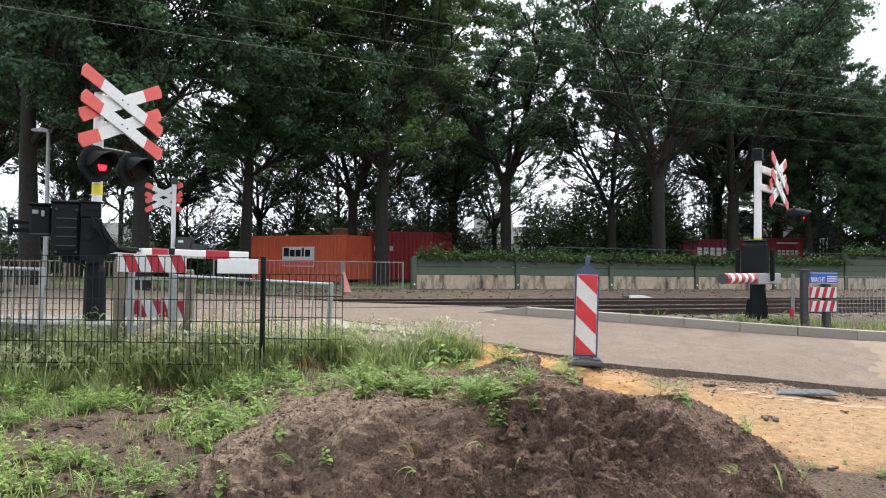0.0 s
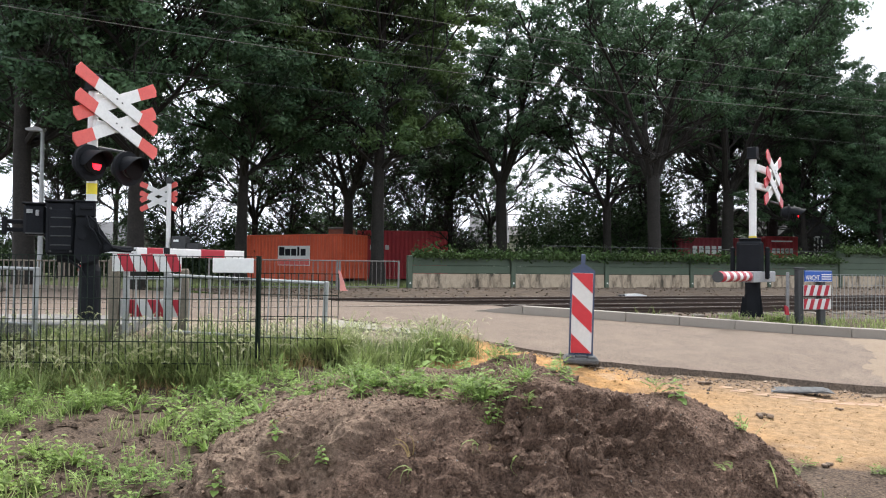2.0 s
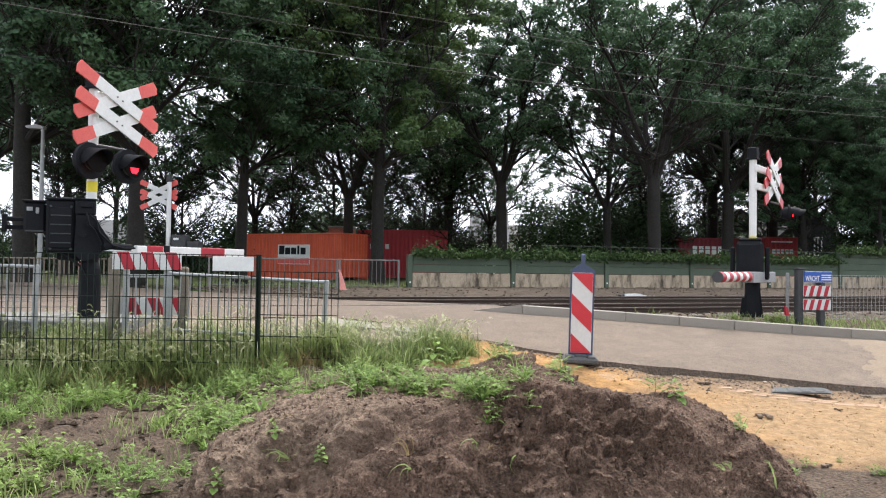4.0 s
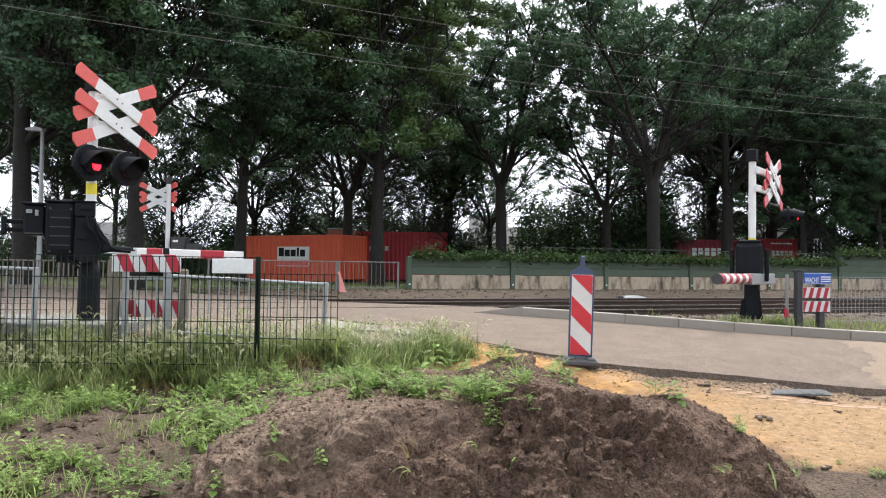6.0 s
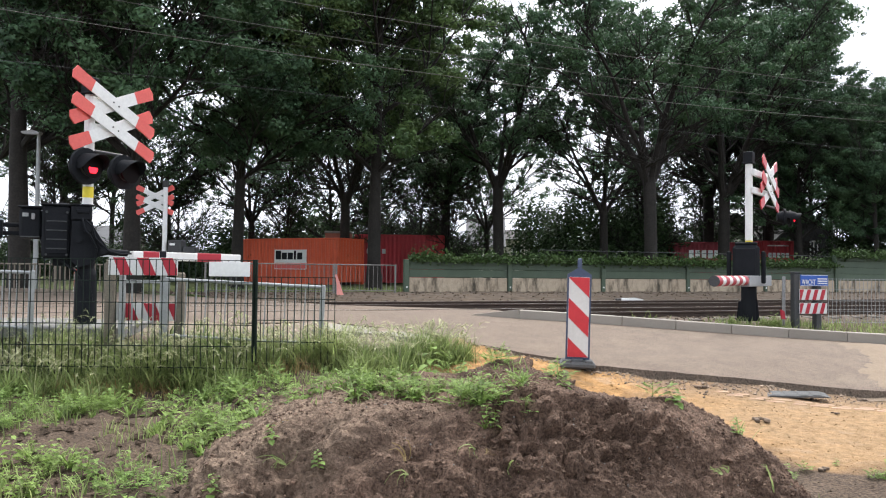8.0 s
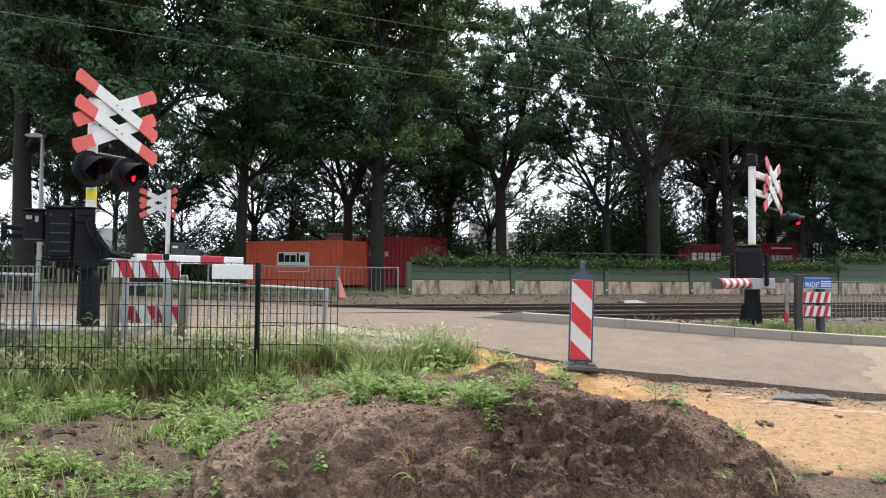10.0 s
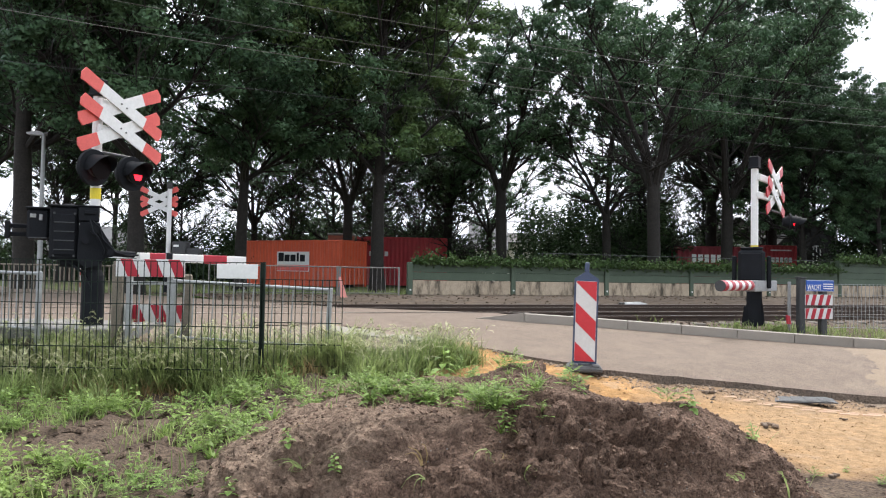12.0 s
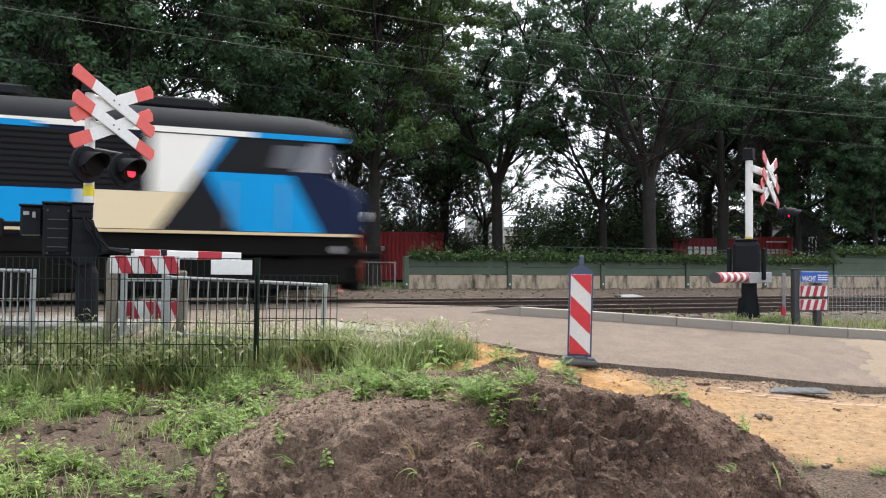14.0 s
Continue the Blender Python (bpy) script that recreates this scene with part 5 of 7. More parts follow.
# ---- warning beacon at the road edge ----
def striped_board(name, parent, w, h, along_z, pitch, slant, at, label, shift=0.0, red=RED):
    """A white plate in x, z with slanted red stripes, each a part of its own."""
    def cut(poly, axis, limit, less):
        out = []
        for i in range(len(poly)):
            a, b = poly[i], poly[(i + 1) % len(poly)]
            ia, ib = (a[axis] <= limit) == less, (b[axis] <= limit) == less
            if ia:
                out.append(a)
            if ia != ib:
                t = (limit - a[axis]) / (b[axis] - a[axis])
                out.append((a[0] + t * (b[0] - a[0]), a[1] + t * (b[1] - a[1])))
        return out

    board = part(name, Geo().box((0, 0, 0), (w, 0.018, h), 0.002), SHEET, parent, label, at=at)
    reach = (h if along_z else w) + abs(slant)
    n = int(reach / pitch / 2) + 2
    for i in range(-n, n):
        p0, p1 = i * 2 * pitch + shift, (i * 2 + 1) * pitch + shift
        if along_z:
            poly = [(-w, p0 + slant), (w, p0 - slant), (w, p1 - slant), (-w, p1 + slant)]
        else:
            poly = [(p0 - slant, h), (p0 + slant, -h), (p1 + slant, -h), (p1 - slant, h)]
        e = 0.002
        for axis, limit, less in ((0, -w / 2 + e, False), (0, w / 2 - e, True), (1, -h / 2 + e, False), (1, h / 2 - e, True)):
            if len(poly) > 2:
                poly = cut(poly, axis, limit, less)
        if len(poly) > 2:
            part("stripe", Geo().prism(poly, 0.004, Matrix.Translation((0, -0.0105, 0))), red, board)
    return board


def build_beacon():
    x, y = 1.664, 9.0
    z = lie(x, y) - 0.05
    b = thing("warning_beacon", pose(x, y, z, 0, 1.2, -8), "red and white striped warning beacon in a blue plastic frame", "beacon")
    g = Geo()
    out = [(-0.145, 0.10), (0.145, 0.10), (0.145, 1.13), (0.0, 1.225), (-0.145, 1.13)]
    g.prism(out, 0.045)
    part("frame", g, NAVY, b, "dark blue plastic frame")
    part("handle", Geo().box((0.0, 0, 1.27), (0.055, 0.035, 0.12), 0.01), NAVY, b)
    striped_board("striped_sheet", b, 0.247, 0.97, True, 0.24, 0.235, pose(0, -0.028, 0.615), "red and white reflective sheet", -0.125)
    foot = Geo()
    foot.box((0, 0, 0.045), (0.42, 0.40, 0.07), 0.02).box((-0.13, -0.03, 0.085), (0.10, 0.3, 0.04), 0.012).box((0.13, -0.03, 0.085), (0.10, 0.3, 0.04), 0.012).box((0, 0, 0.085), (0.14, 0.12, 0.05), 0.01)
    part("foot", foot, RUBBER, b, "grey recycled plastic foot")


build_beacon()


# ---- level crossing signals ----
LAMPS = []


def build_signal(name, at, turn, label, lamps, height, cross_x, cross_up=0.0, lamp_turn=0.0, sticker=1.1, lamp_size=1.0, board_turn=0.0, lamp_y=-0.14, ends=CORAL, reach=1.46):
    s = thing(name, at @ pose(0, 0, 0, 0, 0, turn), label, "crossing signal", "level crossing signals")
    k = height / 3.35
    part("pole", Geo().cyl((0, 0, 1.0 * k), (0, 0, 3.12 * k), 0.066, 0.066, 16).cyl((0, 0, 2.76 * k), (0, 0, 2.775 * k), 0.07, 0.07, 16).cyl((0, 0, 2.2 * k), (0, 0, 2.215 * k), 0.07, 0.07, 16), WHITE, s, "white painted steel pole", True)
    part("cap", Geo().box((0.0, 0, 3.22 * k), (0.17, 0.17, 0.22), 0.012).box((0, 0, 3.11 * k), (0.2, 0.2, 0.03), 0.008), BLACK, s, "dark grey box on the pole top")
    part("sticker", Geo().cyl((0, 0, sticker), (0, 0, sticker + (0.15 if sticker > 1.6 else 0.03)), 0.0685, 0.0685, 16, caps=False), YELLOW, s, "yellow sticker round the pole")
    # two pairs of crossed boards
    for z in (2.63 * k, 2.99 * k - 0.02):
        for lean, dy in ((24, -0.17), (-24, -0.135)):
            g = Geo()
            L, w = reach, 0.165
            g.prism([(-0.42, -w / 2), (0.42, -w / 2), (0.42, w / 2), (-0.42, w / 2)], 0.02)
            for sd in (-1, 1):
                o = [(sd * 0.42, -w / 2), (sd * (L / 2 - 0.03), -w / 2 - 0.01), (sd * L / 2, 0), (sd * (L / 2 - 0.03), w / 2 + 0.01), (sd * 0.42, w / 2)]
                g.prism(o if sd > 0 else o[::-1], 0.02, slot=1)
            for bx in (-0.05, 0.05):
                g.disc((bx, -0.013, 0.0), 0.012, (0, 1, 0), 0.008, 8, 2)
            part("cross_board", g, [WHITE, ends, DARK], s, at=pose(cross_x, dy, z - 0.1 + cross_up, 0, 0, board_turn) @ pose(0, 0, 0, 0, lean, 0))
    for z in (2.5 * k, 2.86 * k):
        part("bracket", Geo().box((cross_x / 2, -0.085, z + cross_up), (cross_x + 0.12, 0.06, 0.125), 0.01), WHITE, s)
    # lamp heads
    for j, lx in enumerate(lamps):
        head = part("lamp_head", Geo().disc((0, 0.03, 0), 0.245, (0, 1, 0), 0.05, 28).cyl((0, 0.05, 0), (0, 0.22, 0), 0.19, 0.12, 20), BLACK, s, "round black lamp head with a hood", True, pose(lx, lamp_y, 2.10 * k, 0, 0, lamp_turn) @ Matrix.Diagonal((lamp_size, lamp_size, lamp_size, 1)))
        hood = Geo()
        seg, vs, fs = 18, [], []
        for i in range(seg + 1):
            a = radians(-15 + 210 * i / seg)
            visor = 0.06 + 0.23 * math.sin(max(0, math.pi * i / seg)) ** 0.7
            for rr in (0.17, 0.178):
                vs.append((rr * math.cos(a), 0.0, rr * math.sin(a)))
                vs.append((rr * 1.02 * math.cos(a), -visor, rr * 1.02 * math.sin(a) - 0.12 * visor))
        for i in range(seg):
            n = 4 * i
            fs += [(n, n + 1, n + 5, n + 4), (n + 2, n + 6, n + 7, n + 3), (n + 1, n + 3, n + 7, n + 5)]
        hood.add(vs, fs)
        part("hood", hood, BLACK, head, smooth=True)
        part("rim", Geo().cyl((0, 0.0, 0), (0, -0.03, 0), 0.125, 0.118, 24, caps=False), DARK, head)
        face = [(-0.085, 0.035), (0.085, 0.035), (0.075, -0.02), (0.045, -0.058), (-0.045, -0.058), (-0.075, -0.02)]
        face = [(a * 0.85 * lamp_size, b * 0.85 * lamp_size) for a, b in face]
        lens = Geo().prism(face, 0.006, Matrix.Translation((0, -0.004, 0)), 0).disc((0, 0.004, 0.05 * lamp_size), 0.162 * lamp_size, (0, 1, 0), 0.008, 28, 1)
        home = pose(lx, lamp_y, 2.10 * k, 0, 0, lamp_turn) @ pose(0, -0.10 * lamp_size, -0.05 * lamp_size)
        ob = part("lens", lens, [LENSON, LENSOFF], s, "red signal lens", at=home)
        LAMPS.append((ob, j, home))
    part("lamp_bar", Geo().box((sum(lamps) / 2, -0.03, 2.34 * k), (abs(lamps[1] - lamps[0]) + 0.3, 0.04, 0.04), 0.01), DARK, s)
    # lower post and drive
    part("lower_post", Geo().cyl((0, 0, 0.0), (0, 0, 0.66 * k), 0.145, 0.135, 18).cyl((0, 0, 0.66 * k), (0, 0, 0.82 * k), 0.135, 0.08, 18).cyl((0, 0, 0.8 * k), (0, 0, 1.05 * k), 0.09, 0.09, 14), BLACK, s, "black steel lower post", True)
    return s


def build_left_signal():
    x, y = -4.81, 10.0
    s = build_signal("crossing_signal", pose(x, y, 0.03), 67, "white crossing signal pole with double red-white cross, flashing red lamps", (-0.14, 0.5), 3.36, 0.277, 0.14, 0, 1.70, reach=1.54)
    # the drive stands turned against the pole: u along its length, d away, z up
    face = (0, 0, -41)

    def drive(u, d, z):
        return (u * 0.755 + d * 0.656, -u * 0.656 + d * 0.755, z)

    def slab(g, u, d, z, su, sd, sz, bevel=0.02):
        return g.box(drive(u, d, z), (su, sd, sz), bevel, turn=face)

    g = slab(slab(Geo(), -0.36, 0.05, 1.22, 0.35, 0.44, 0.70, 0.03), -0.36, 0.05, 1.58, 0.38, 0.48, 0.03, 0.01)
    part("drive_housing", slab(g, -0.36, -0.175, 1.20, 0.27, 0.03, 0.54, 0.01), BLACK, s, "black barrier drive housing with a lid")
    g = slab(slab(Geo(), -0.07, -0.10, 1.475, 0.25, 0.30, 0.20, 0.02), -0.07, -0.10, 1.585, 0.27, 0.32, 0.02, 0.006)
    part("gear_box", slab(g, -0.06, -0.26, 1.50, 0.15, 0.03, 0.05, 0.008), BLACK, s)
    box = part("drive_box", slab(slab(Geo(), -0.67, 0.12, 1.33, 0.26, 0.34, 0.40, 0.03), -0.67, 0.12, 1.545, 0.30, 0.38, 0.03, 0.01), BLACK, s)
    part("latch", slab(Geo(), -0.64, -0.06, 1.42, 0.04, 0.03, 0.08, 0.006), GREYMETAL, box, "small grey latch")
    part("seal", slab(Geo(), -0.67, -0.055, 1.15, 0.22, 0.02, 0.02, 0.004), DARK, box)
    for z in (1.315, 1.205):
        part("weight_bar", slab(Geo(), -0.73, 0.32, z, 0.66, 0.05, 0.06, 0.01), BLACK, s)
    part("counterweight", slab(Geo(), -1.04, 0.32, 1.26, 0.06, 0.16, 0.24, 0.012), BLACK, s)
    # folding bracket that carries the arm
    place = Matrix.Translation(drive(0, -0.20, 0)) @ Matrix.Rotation(radians(-41), 4, "Z")
    br = Geo().prism([(-0.18, 1.37), (0.06, 1.37), (0.08, 1.29), (0.26, 1.0), (0.27, 0.93), (0.14, 0.90), (0.05, 0.80), (-0.10, 0.76), (-0.20, 0.86)], 0.10, place)
    br.prism([(-0.02, 1.33), (0.05, 1.33), (0.27, 0.98), (0.20, 0.96)], 0.05, place @ Matrix.Translation((0, -0.09, 0)))
    for u, z, rr in ((0.0, 1.27, 0.055), (0.20, 0.98, 0.045), (-0.1, 1.12, 0.04)):
        br.disc(place @ Vector((u, -0.11, z)), rr, place.to_3x3() @ Vector((0, 1, 0)), 0.06, 14)
    part("arm_bracket", br, BLACK, s, "black folding arm bracket")
    part("arm_root", Geo().tube([place @ Vector((0.22, 0.02, 0.97)), place @ Vector((0.36, 0.0, 0.96)), place @ Vector((0.50, 0.02, 0.955))], 0.045, 10), BLACK, s, smooth=True)
    for hose in (((-0.02, -0.13, 1.38), (0.06, -0.15, 1.30), (0.10, -0.14, 1.15), (0.26, -0.13, 0.98), (0.42, -0.08, 0.94), (0.55, 0.0, 0.95)), ((-0.06, -0.12, 1.40), (-0.02, -0.15, 1.24), (0.04, -0.15, 1.18), (0.12, -0.13, 1.0), (0.10, -0.1, 0.86))):
        part("hose", Geo().tube([place @ Vector(p) for p in hose], 0.013, 6), BLACK, s, "black rubber hose", True)
    for u, z in ((-0.48, 1.48), (-0.24, 1.48), (-0.48, 0.92), (-0.24, 0.92)):
        part("bolt", Geo().disc(drive(u, -0.20, z), 0.016, (0.66, 0.75, 0), 0.02, 8), DARK, s)
    part("name_plate", slab(Geo(), -0.73, -0.056, 1.44, 0.07, 0.012, 0.05, 0.003), GREYMETAL, s)
    part("motor", Geo().cyl(drive(-0.40, 0.0, 0.86), drive(-0.12, 0.0, 0.84), 0.085, 0.085, 16), BLACK, s, smooth=True)
    part("neck", Geo().cyl((0, 0, 0.68), (-0.02, 0, 0.95), 0.10, 0.13, 16), BLACK, s, smooth=True)
    part("lifting_handle", Geo().tube([drive(-0.36, 0, 1.57), drive(-0.36, 0, 1.61), drive(-0.25, 0, 1.61), drive(-0.25, 0, 1.57)], 0.010, 6), DARK, s)
    for k in range(4):
        part("rib", slab(Geo(), -0.36, -0.192, 1.0 + 0.12 * k, 0.24, 0.012, 0.016, 0.004), DARK, s)
    part("cable", Geo().tube([drive(-0.55, 0.0, 1.13), drive(-0.48, -0.05, 0.98), drive(-0.30, -0.1, 0.84), drive(-0.12, -0.13, 0.70), drive(-0.03, -0.15, 0.5)], 0.016, 7), BLACK, s, smooth=True)
    arm = part("barrier_arm", Geo().box((1.81, -0.17, 0.93), (2.38, 0.07, 0.13), 0.006), WHITE, s, "red and white banded barrier arm, lowered")
    for c0, w0 in ((0.96, 0.32), (2.21, 0.57)):
        part("band", Geo().box((c0, -0.17, 0.93), (w0, 0.075, 0.135), 0.006), REDDEEP, arm, "red band")
    part("clamp", Geo().box((1.19, -0.17, 0.93), (0.13, 0.09, 0.16), 0.01), BLACK, arm, "black clamp")
    cable = Geo().tube([(-0.2, 0.15, 0.95), (-0.12, 0.05, 0.75), (-0.05, -0.1, 0.7), (-0.02, -0.14, 0.3)], 0.015, 6)
    part("cable", cable, BLACK, s)


def build_right_signal():
    x, y = 5.76, 13.8
    s = build_signal("crossing_signal", pose(x, y, -0.06), 51.5, "white crossing signal pole with double cross and lowered barrier", (1.15, 1.6), 3.16, 0.86, 0.06, 24, 1.45, 0.68, 2.0, -0.36, RED)
    part("drive_housing", Geo().box((0.0, 0.05, 1.08), (0.47, 0.44, 0.64), 0.06, turn=(0, 0, -74)).box((-0.23, 0.0, 1.08), (0.36, 0.03, 0.5), 0.02, turn=(0, 0, -74)).box((0, 0.05, 1.42), (0.40, 0.38, 0.05), 0.02, turn=(0, 0, -74)), BLACK, s, "black barrier drive housing")
    for k in (-0.30, 0.30):
        part("side_lever", Geo().box((0.27 * k, 0.05 - 0.96 * k, 0.98), (0.08, 0.14, 0.60), 0.02, turn=(0, 0, -74)), BLACK, s)
    arm = part("barrier_arm", Geo().cyl((-0.70, -0.12, 0.735), (-2.3, -0.12, 0.735), 0.086, 0.086, 20), WHITE, s, "round red and white banded barrier arm", True)
    for i in range(5):
        part("band", Geo().cyl((-0.72 - i * 0.352, -0.12, 0.735), (-0.896 - i * 0.352 if i < 4 else -2.305, -0.12, 0.735), 0.089, 0.089, 20), REDDEEP, arm, "red band", True)
    part("end_cap", Geo().disc((-2.314, -0.12, 0.735), 0.09, (1, 0, 0), 0.018, 20), DARK, arm)
    part("counterweight", Geo().box((0.02, -0.12, 0.725), (1.44, 0.19, 0.2), 0.012), GREYMETAL, s, "grey galvanised counterweight box")
    part("strut", Geo().box((0.12, 0.0, 0.3), (0.05, 0.05, 0.75), 0.01, turn=(0, 8, 0)), BLACK, s)
    part("foot_housing", Geo().prism([(-0.12, -0.02), (0.12, -0.02), (0.09, 0.40), (-0.09, 0.40)], 0.26, pose(0.02, 0.05, 0, 0, 0, -74)), BLACK, s)
    for u, top in ((-0.09, 0.34), (0.15, 0.50)):
        part("foot_plate", Geo().prism([(-0.09, -0.02), (0.08, -0.02), (0.02, top), (-0.05, top)], 0.22, pose(0.27 * u + 0.03, 0.05 - 0.96 * u, 0, 0, 0, -74)), BLACK, s, "sloping black foot plate")
    part("conduit", Geo().tube([(0.05, -0.06, 2.1), (0.35, -0.12, 2.08), (0.6, -0.14, 2.0)], 0.018, 6), BLACK, s)


build_left_signal()
build_right_signal()


def build_far_signal():
    x, y = -9.26, 24.65
    s = thing("far_crossing_signal", pose(x, y, 0.32, 0, 0, -6) @ Matrix.Diagonal((0.88, 0.88, 0.88, 1)), "white signal pole with red and white cross beyond the tracks", "crossing signal", "level crossing signals")
    part("pole", Geo().cyl((0, 0, 1.1), (0, 0, 3.55), 0.085, 0.085, 14), WHITE, s, smooth=True)
    part("cap", Geo().box((0, 0, 3.68), (0.18, 0.18, 0.26), 0.02), DARK, s)
    part("lower_post", Geo().cyl((0, 0, -0.5), (0, 0, 1.1), 0.14, 0.12, 14), BLACK, s, smooth=True)
    part("drive_housing", Geo().box((0.5, 0, 1.25), (0.55, 0.45, 0.6), 0.04), DARK, s)
    part("drive_box", Geo().box((1.05, 0, 1.12), (0.5, 0.4, 0.36), 0.04), DARK, s)
    part("vent", Geo().box((0.42, -0.235, 1.38), (0.2, 0.02, 0.08), 0.005), WHITE, s)
    for z in (2.95, 3.3):
        for lean in (24, -24):
            g = Geo()
            g.prism([(-0.42, -0.08), (0.42, -0.08), (0.42, 0.08), (-0.42, 0.08)], 0.02)
            for sd in (-1, 1):
                o = [(sd * 0.42, -0.08), (sd * 0.70, -0.09), (sd * 0.73, 0), (sd * 0.70, 0.09), (sd * 0.42, 0.08)]
                g.prism(o if sd > 0 else o[::-1], 0.02, slot=1)
            part("cross_board", g, [WHITE, CORAL], s, at=pose(-0.47, 0.12 - (0.03 if lean > 0 else 0), z - 0.05, 0, lean, 0) @ Matrix.Diagonal((1.12, 1, 1.12, 1)))
    part("barrier_arm", Geo().box((-2.0, 0, 0.95), (3.6, 0.08, 0.12), 0.01), WHITE, s)


build_far_signal()


# ---- signs, fences and rails on this side ----
def build_wait_sign():
    s = thing("waiting_sign", pose(6.36, 13.2, -0.14, 0, 0, 12), "blue sign over two red and white striped boards on dark posts", "sign")
    for px, h in ((0.02, 0.96), (0.47, 0.86)):
        part("post", Geo().box((px, 0.06, h / 2 - 0.05), (0.12, 0.12, h + 0.1), 0.015).box((px, 0.06, h + 0.01), (0.14, 0.14, 0.03), 0.01), DARK, s, "dark recycled plastic post")
    panel = part("sign_panel", Geo().box((0, 0, 0), (0.56, 0.025, 0.20), 0.004), BLUE, s, "blue sign with white lettering", at=pose(0.35, -0.02, 0.83))
    text = bpy.data.curves.new("lettering", "FONT")
    text.body = "WACHT"
    text.size = 0.135
    text.extrude = 0.002
    tmp = bpy.data.objects.new("lettering", text)
    scene.collection.objects.link(tmp)
    me = bpy.data.meshes.new_from_object(tmp.evaluated_get(bpy.context.evaluated_depsgraph_get()))
    bpy.data.objects.remove(tmp)
    me.materials.clear()
    me.materials.append(WHITE)
    part("lettering", me, None, panel, at=pose(-0.265, -0.016, -0.075, 90, 0, 0) @ Matrix.Diagonal((0.56, 1.0, 1, 1)))
    part("small_print", Geo().box((0.16, -0.0145, 0.03), (0.2, 0.004, 0.018)).box((0.16, -0.0145, -0.01), (0.2, 0.004, 0.018)).box((0.16, -0.0145, -0.05), (0.2, 0.004, 0.018)), WHITE, panel)
    part("border", Geo().box((0, -0.0145, 0.092), (0.55, 0.004, 0.006)).box((0, -0.0145, -0.092), (0.55, 0.004, 0.006)), WHITE, panel)
    for z in (0.575, 0.33):
        striped_board("striped_board", s, 0.56, 0.19, False, 0.075, -0.055, pose(0.33, -0.02, z), "red and white striped board", 0.0, REDDEEP)
    m = thing("marker_stake", pose(6.05, 13.0, -0.12, 0, -6, 20), "small red and white plastic marker stake beside the kerb", "marker")
    part("stake", Geo().box((0, 0, 0.12), (0.03, 0.025, 0.22), 0.006), RAILGREY, m)
    part("flag", Geo().prism([(-0.045, 0.14), (0.03, 0.12), (0.02, 0.27), (-0.05, 0.30)], 0.03), REDDEEP, m, "red plastic flag")


build_wait_sign()

BAR = {}


def railing(name, a, b, height, posts, gap, label, group, material=GALV, lower=True, radius=0.022, bar_r=0.008):
    """Tube railing with upright bars from a to b, both on the ground."""
    a, b = Vector(a), Vector(b)
    length = (b - a).xy.length
    turn = math.degrees(math.atan2(b.y - a.y, b.x - a.x))
    tilt = -math.degrees(math.atan2(b.z - a.z, length))
    r = thing(name, pose(*a, 0, tilt, turn), label, "railing", group)
    part("top_rail", Geo().tube([(0, 0, height), (length, 0, height)], radius, 10), material, r, smooth=True)
    if lower:
        part("bottom_rail", Geo().tube([(0, 0, 0.12), (length, 0, 0.12)], radius * 0.8, 8), material, r, smooth=True)
    for p in posts:
        part("post", Geo().box((p * length, 0, height / 2 - 0.1), (0.055, 0.055, height + 0.25), 0.008), material, r)
    key = (height, bar_r, material.name)
    if key not in BAR:
        BAR[key] = Geo().cyl((0, 0, 0.12), (0, 0, height), bar_r, bar_r, 6).mesh("bar", material, True)
    n = int(length / gap)
    for i in range(1, n):
        part("bar", BAR[key], None, r, at=pose(i * length / n, 0, 0))
    return r


def build_near_fence():
    f = thing("mesh_fence", pose(-6.328, 8.42, -0.42), "dark green welded wire mesh fence with slim posts", "fence")
    # panel runs and posts; heights over the fence's foot
    for px in (0.9, 4.2):
        part("post", Geo().box((px, 0.03, 0.6), (0.055, 0.05, 1.42), 0.008).box((px, 0.03, 1.315), (0.06, 0.055, 0.012), 0.003), MESHGREEN, f)
    for x0, x1, top in ((0.0, 4.2, 1.315), (4.2, 5.12, 1.13)):
        g = Geo()
        n = round((x1 - x0) / 0.0755)
        for i in range(n + 1):
            x = x0 + (x1 - x0) * i / n
            g.box((x, 0, top / 2), (0.008, 0.008, top))
        z = top - 0.005
        while z > 0:
            for dy in (-0.006, 0.006):
                g.box(((x0 + x1) / 2, dy, z), (x1 - x0, 0.009, 0.009))
            z -= 0.245
        tagged(part("wire_panel", g.mesh("wire_panel", MESHGREEN, False, False), None, f, "dark green wire mesh panel"), kind="stuff")
    p = thing("blank_plate", pose(-2.398, 8.36, 0.79, 0, 0, 0), "blank white plate fixed on the mesh fence", "sign")
    part("plate", Geo().box((0, 0, 0), (0.465, 0.008, 0.165), 0.003), WHITE, p)
    part("clip", Geo().box((0.2, 0.03, 0.03), (0.03, 0.05, 0.02), 0.003), GALV, p)
    part("clip", Geo().box((-0.2, 0.03, 0.03), (0.03, 0.05, 0.02), 0.003), GALV, p)


build_near_fence()


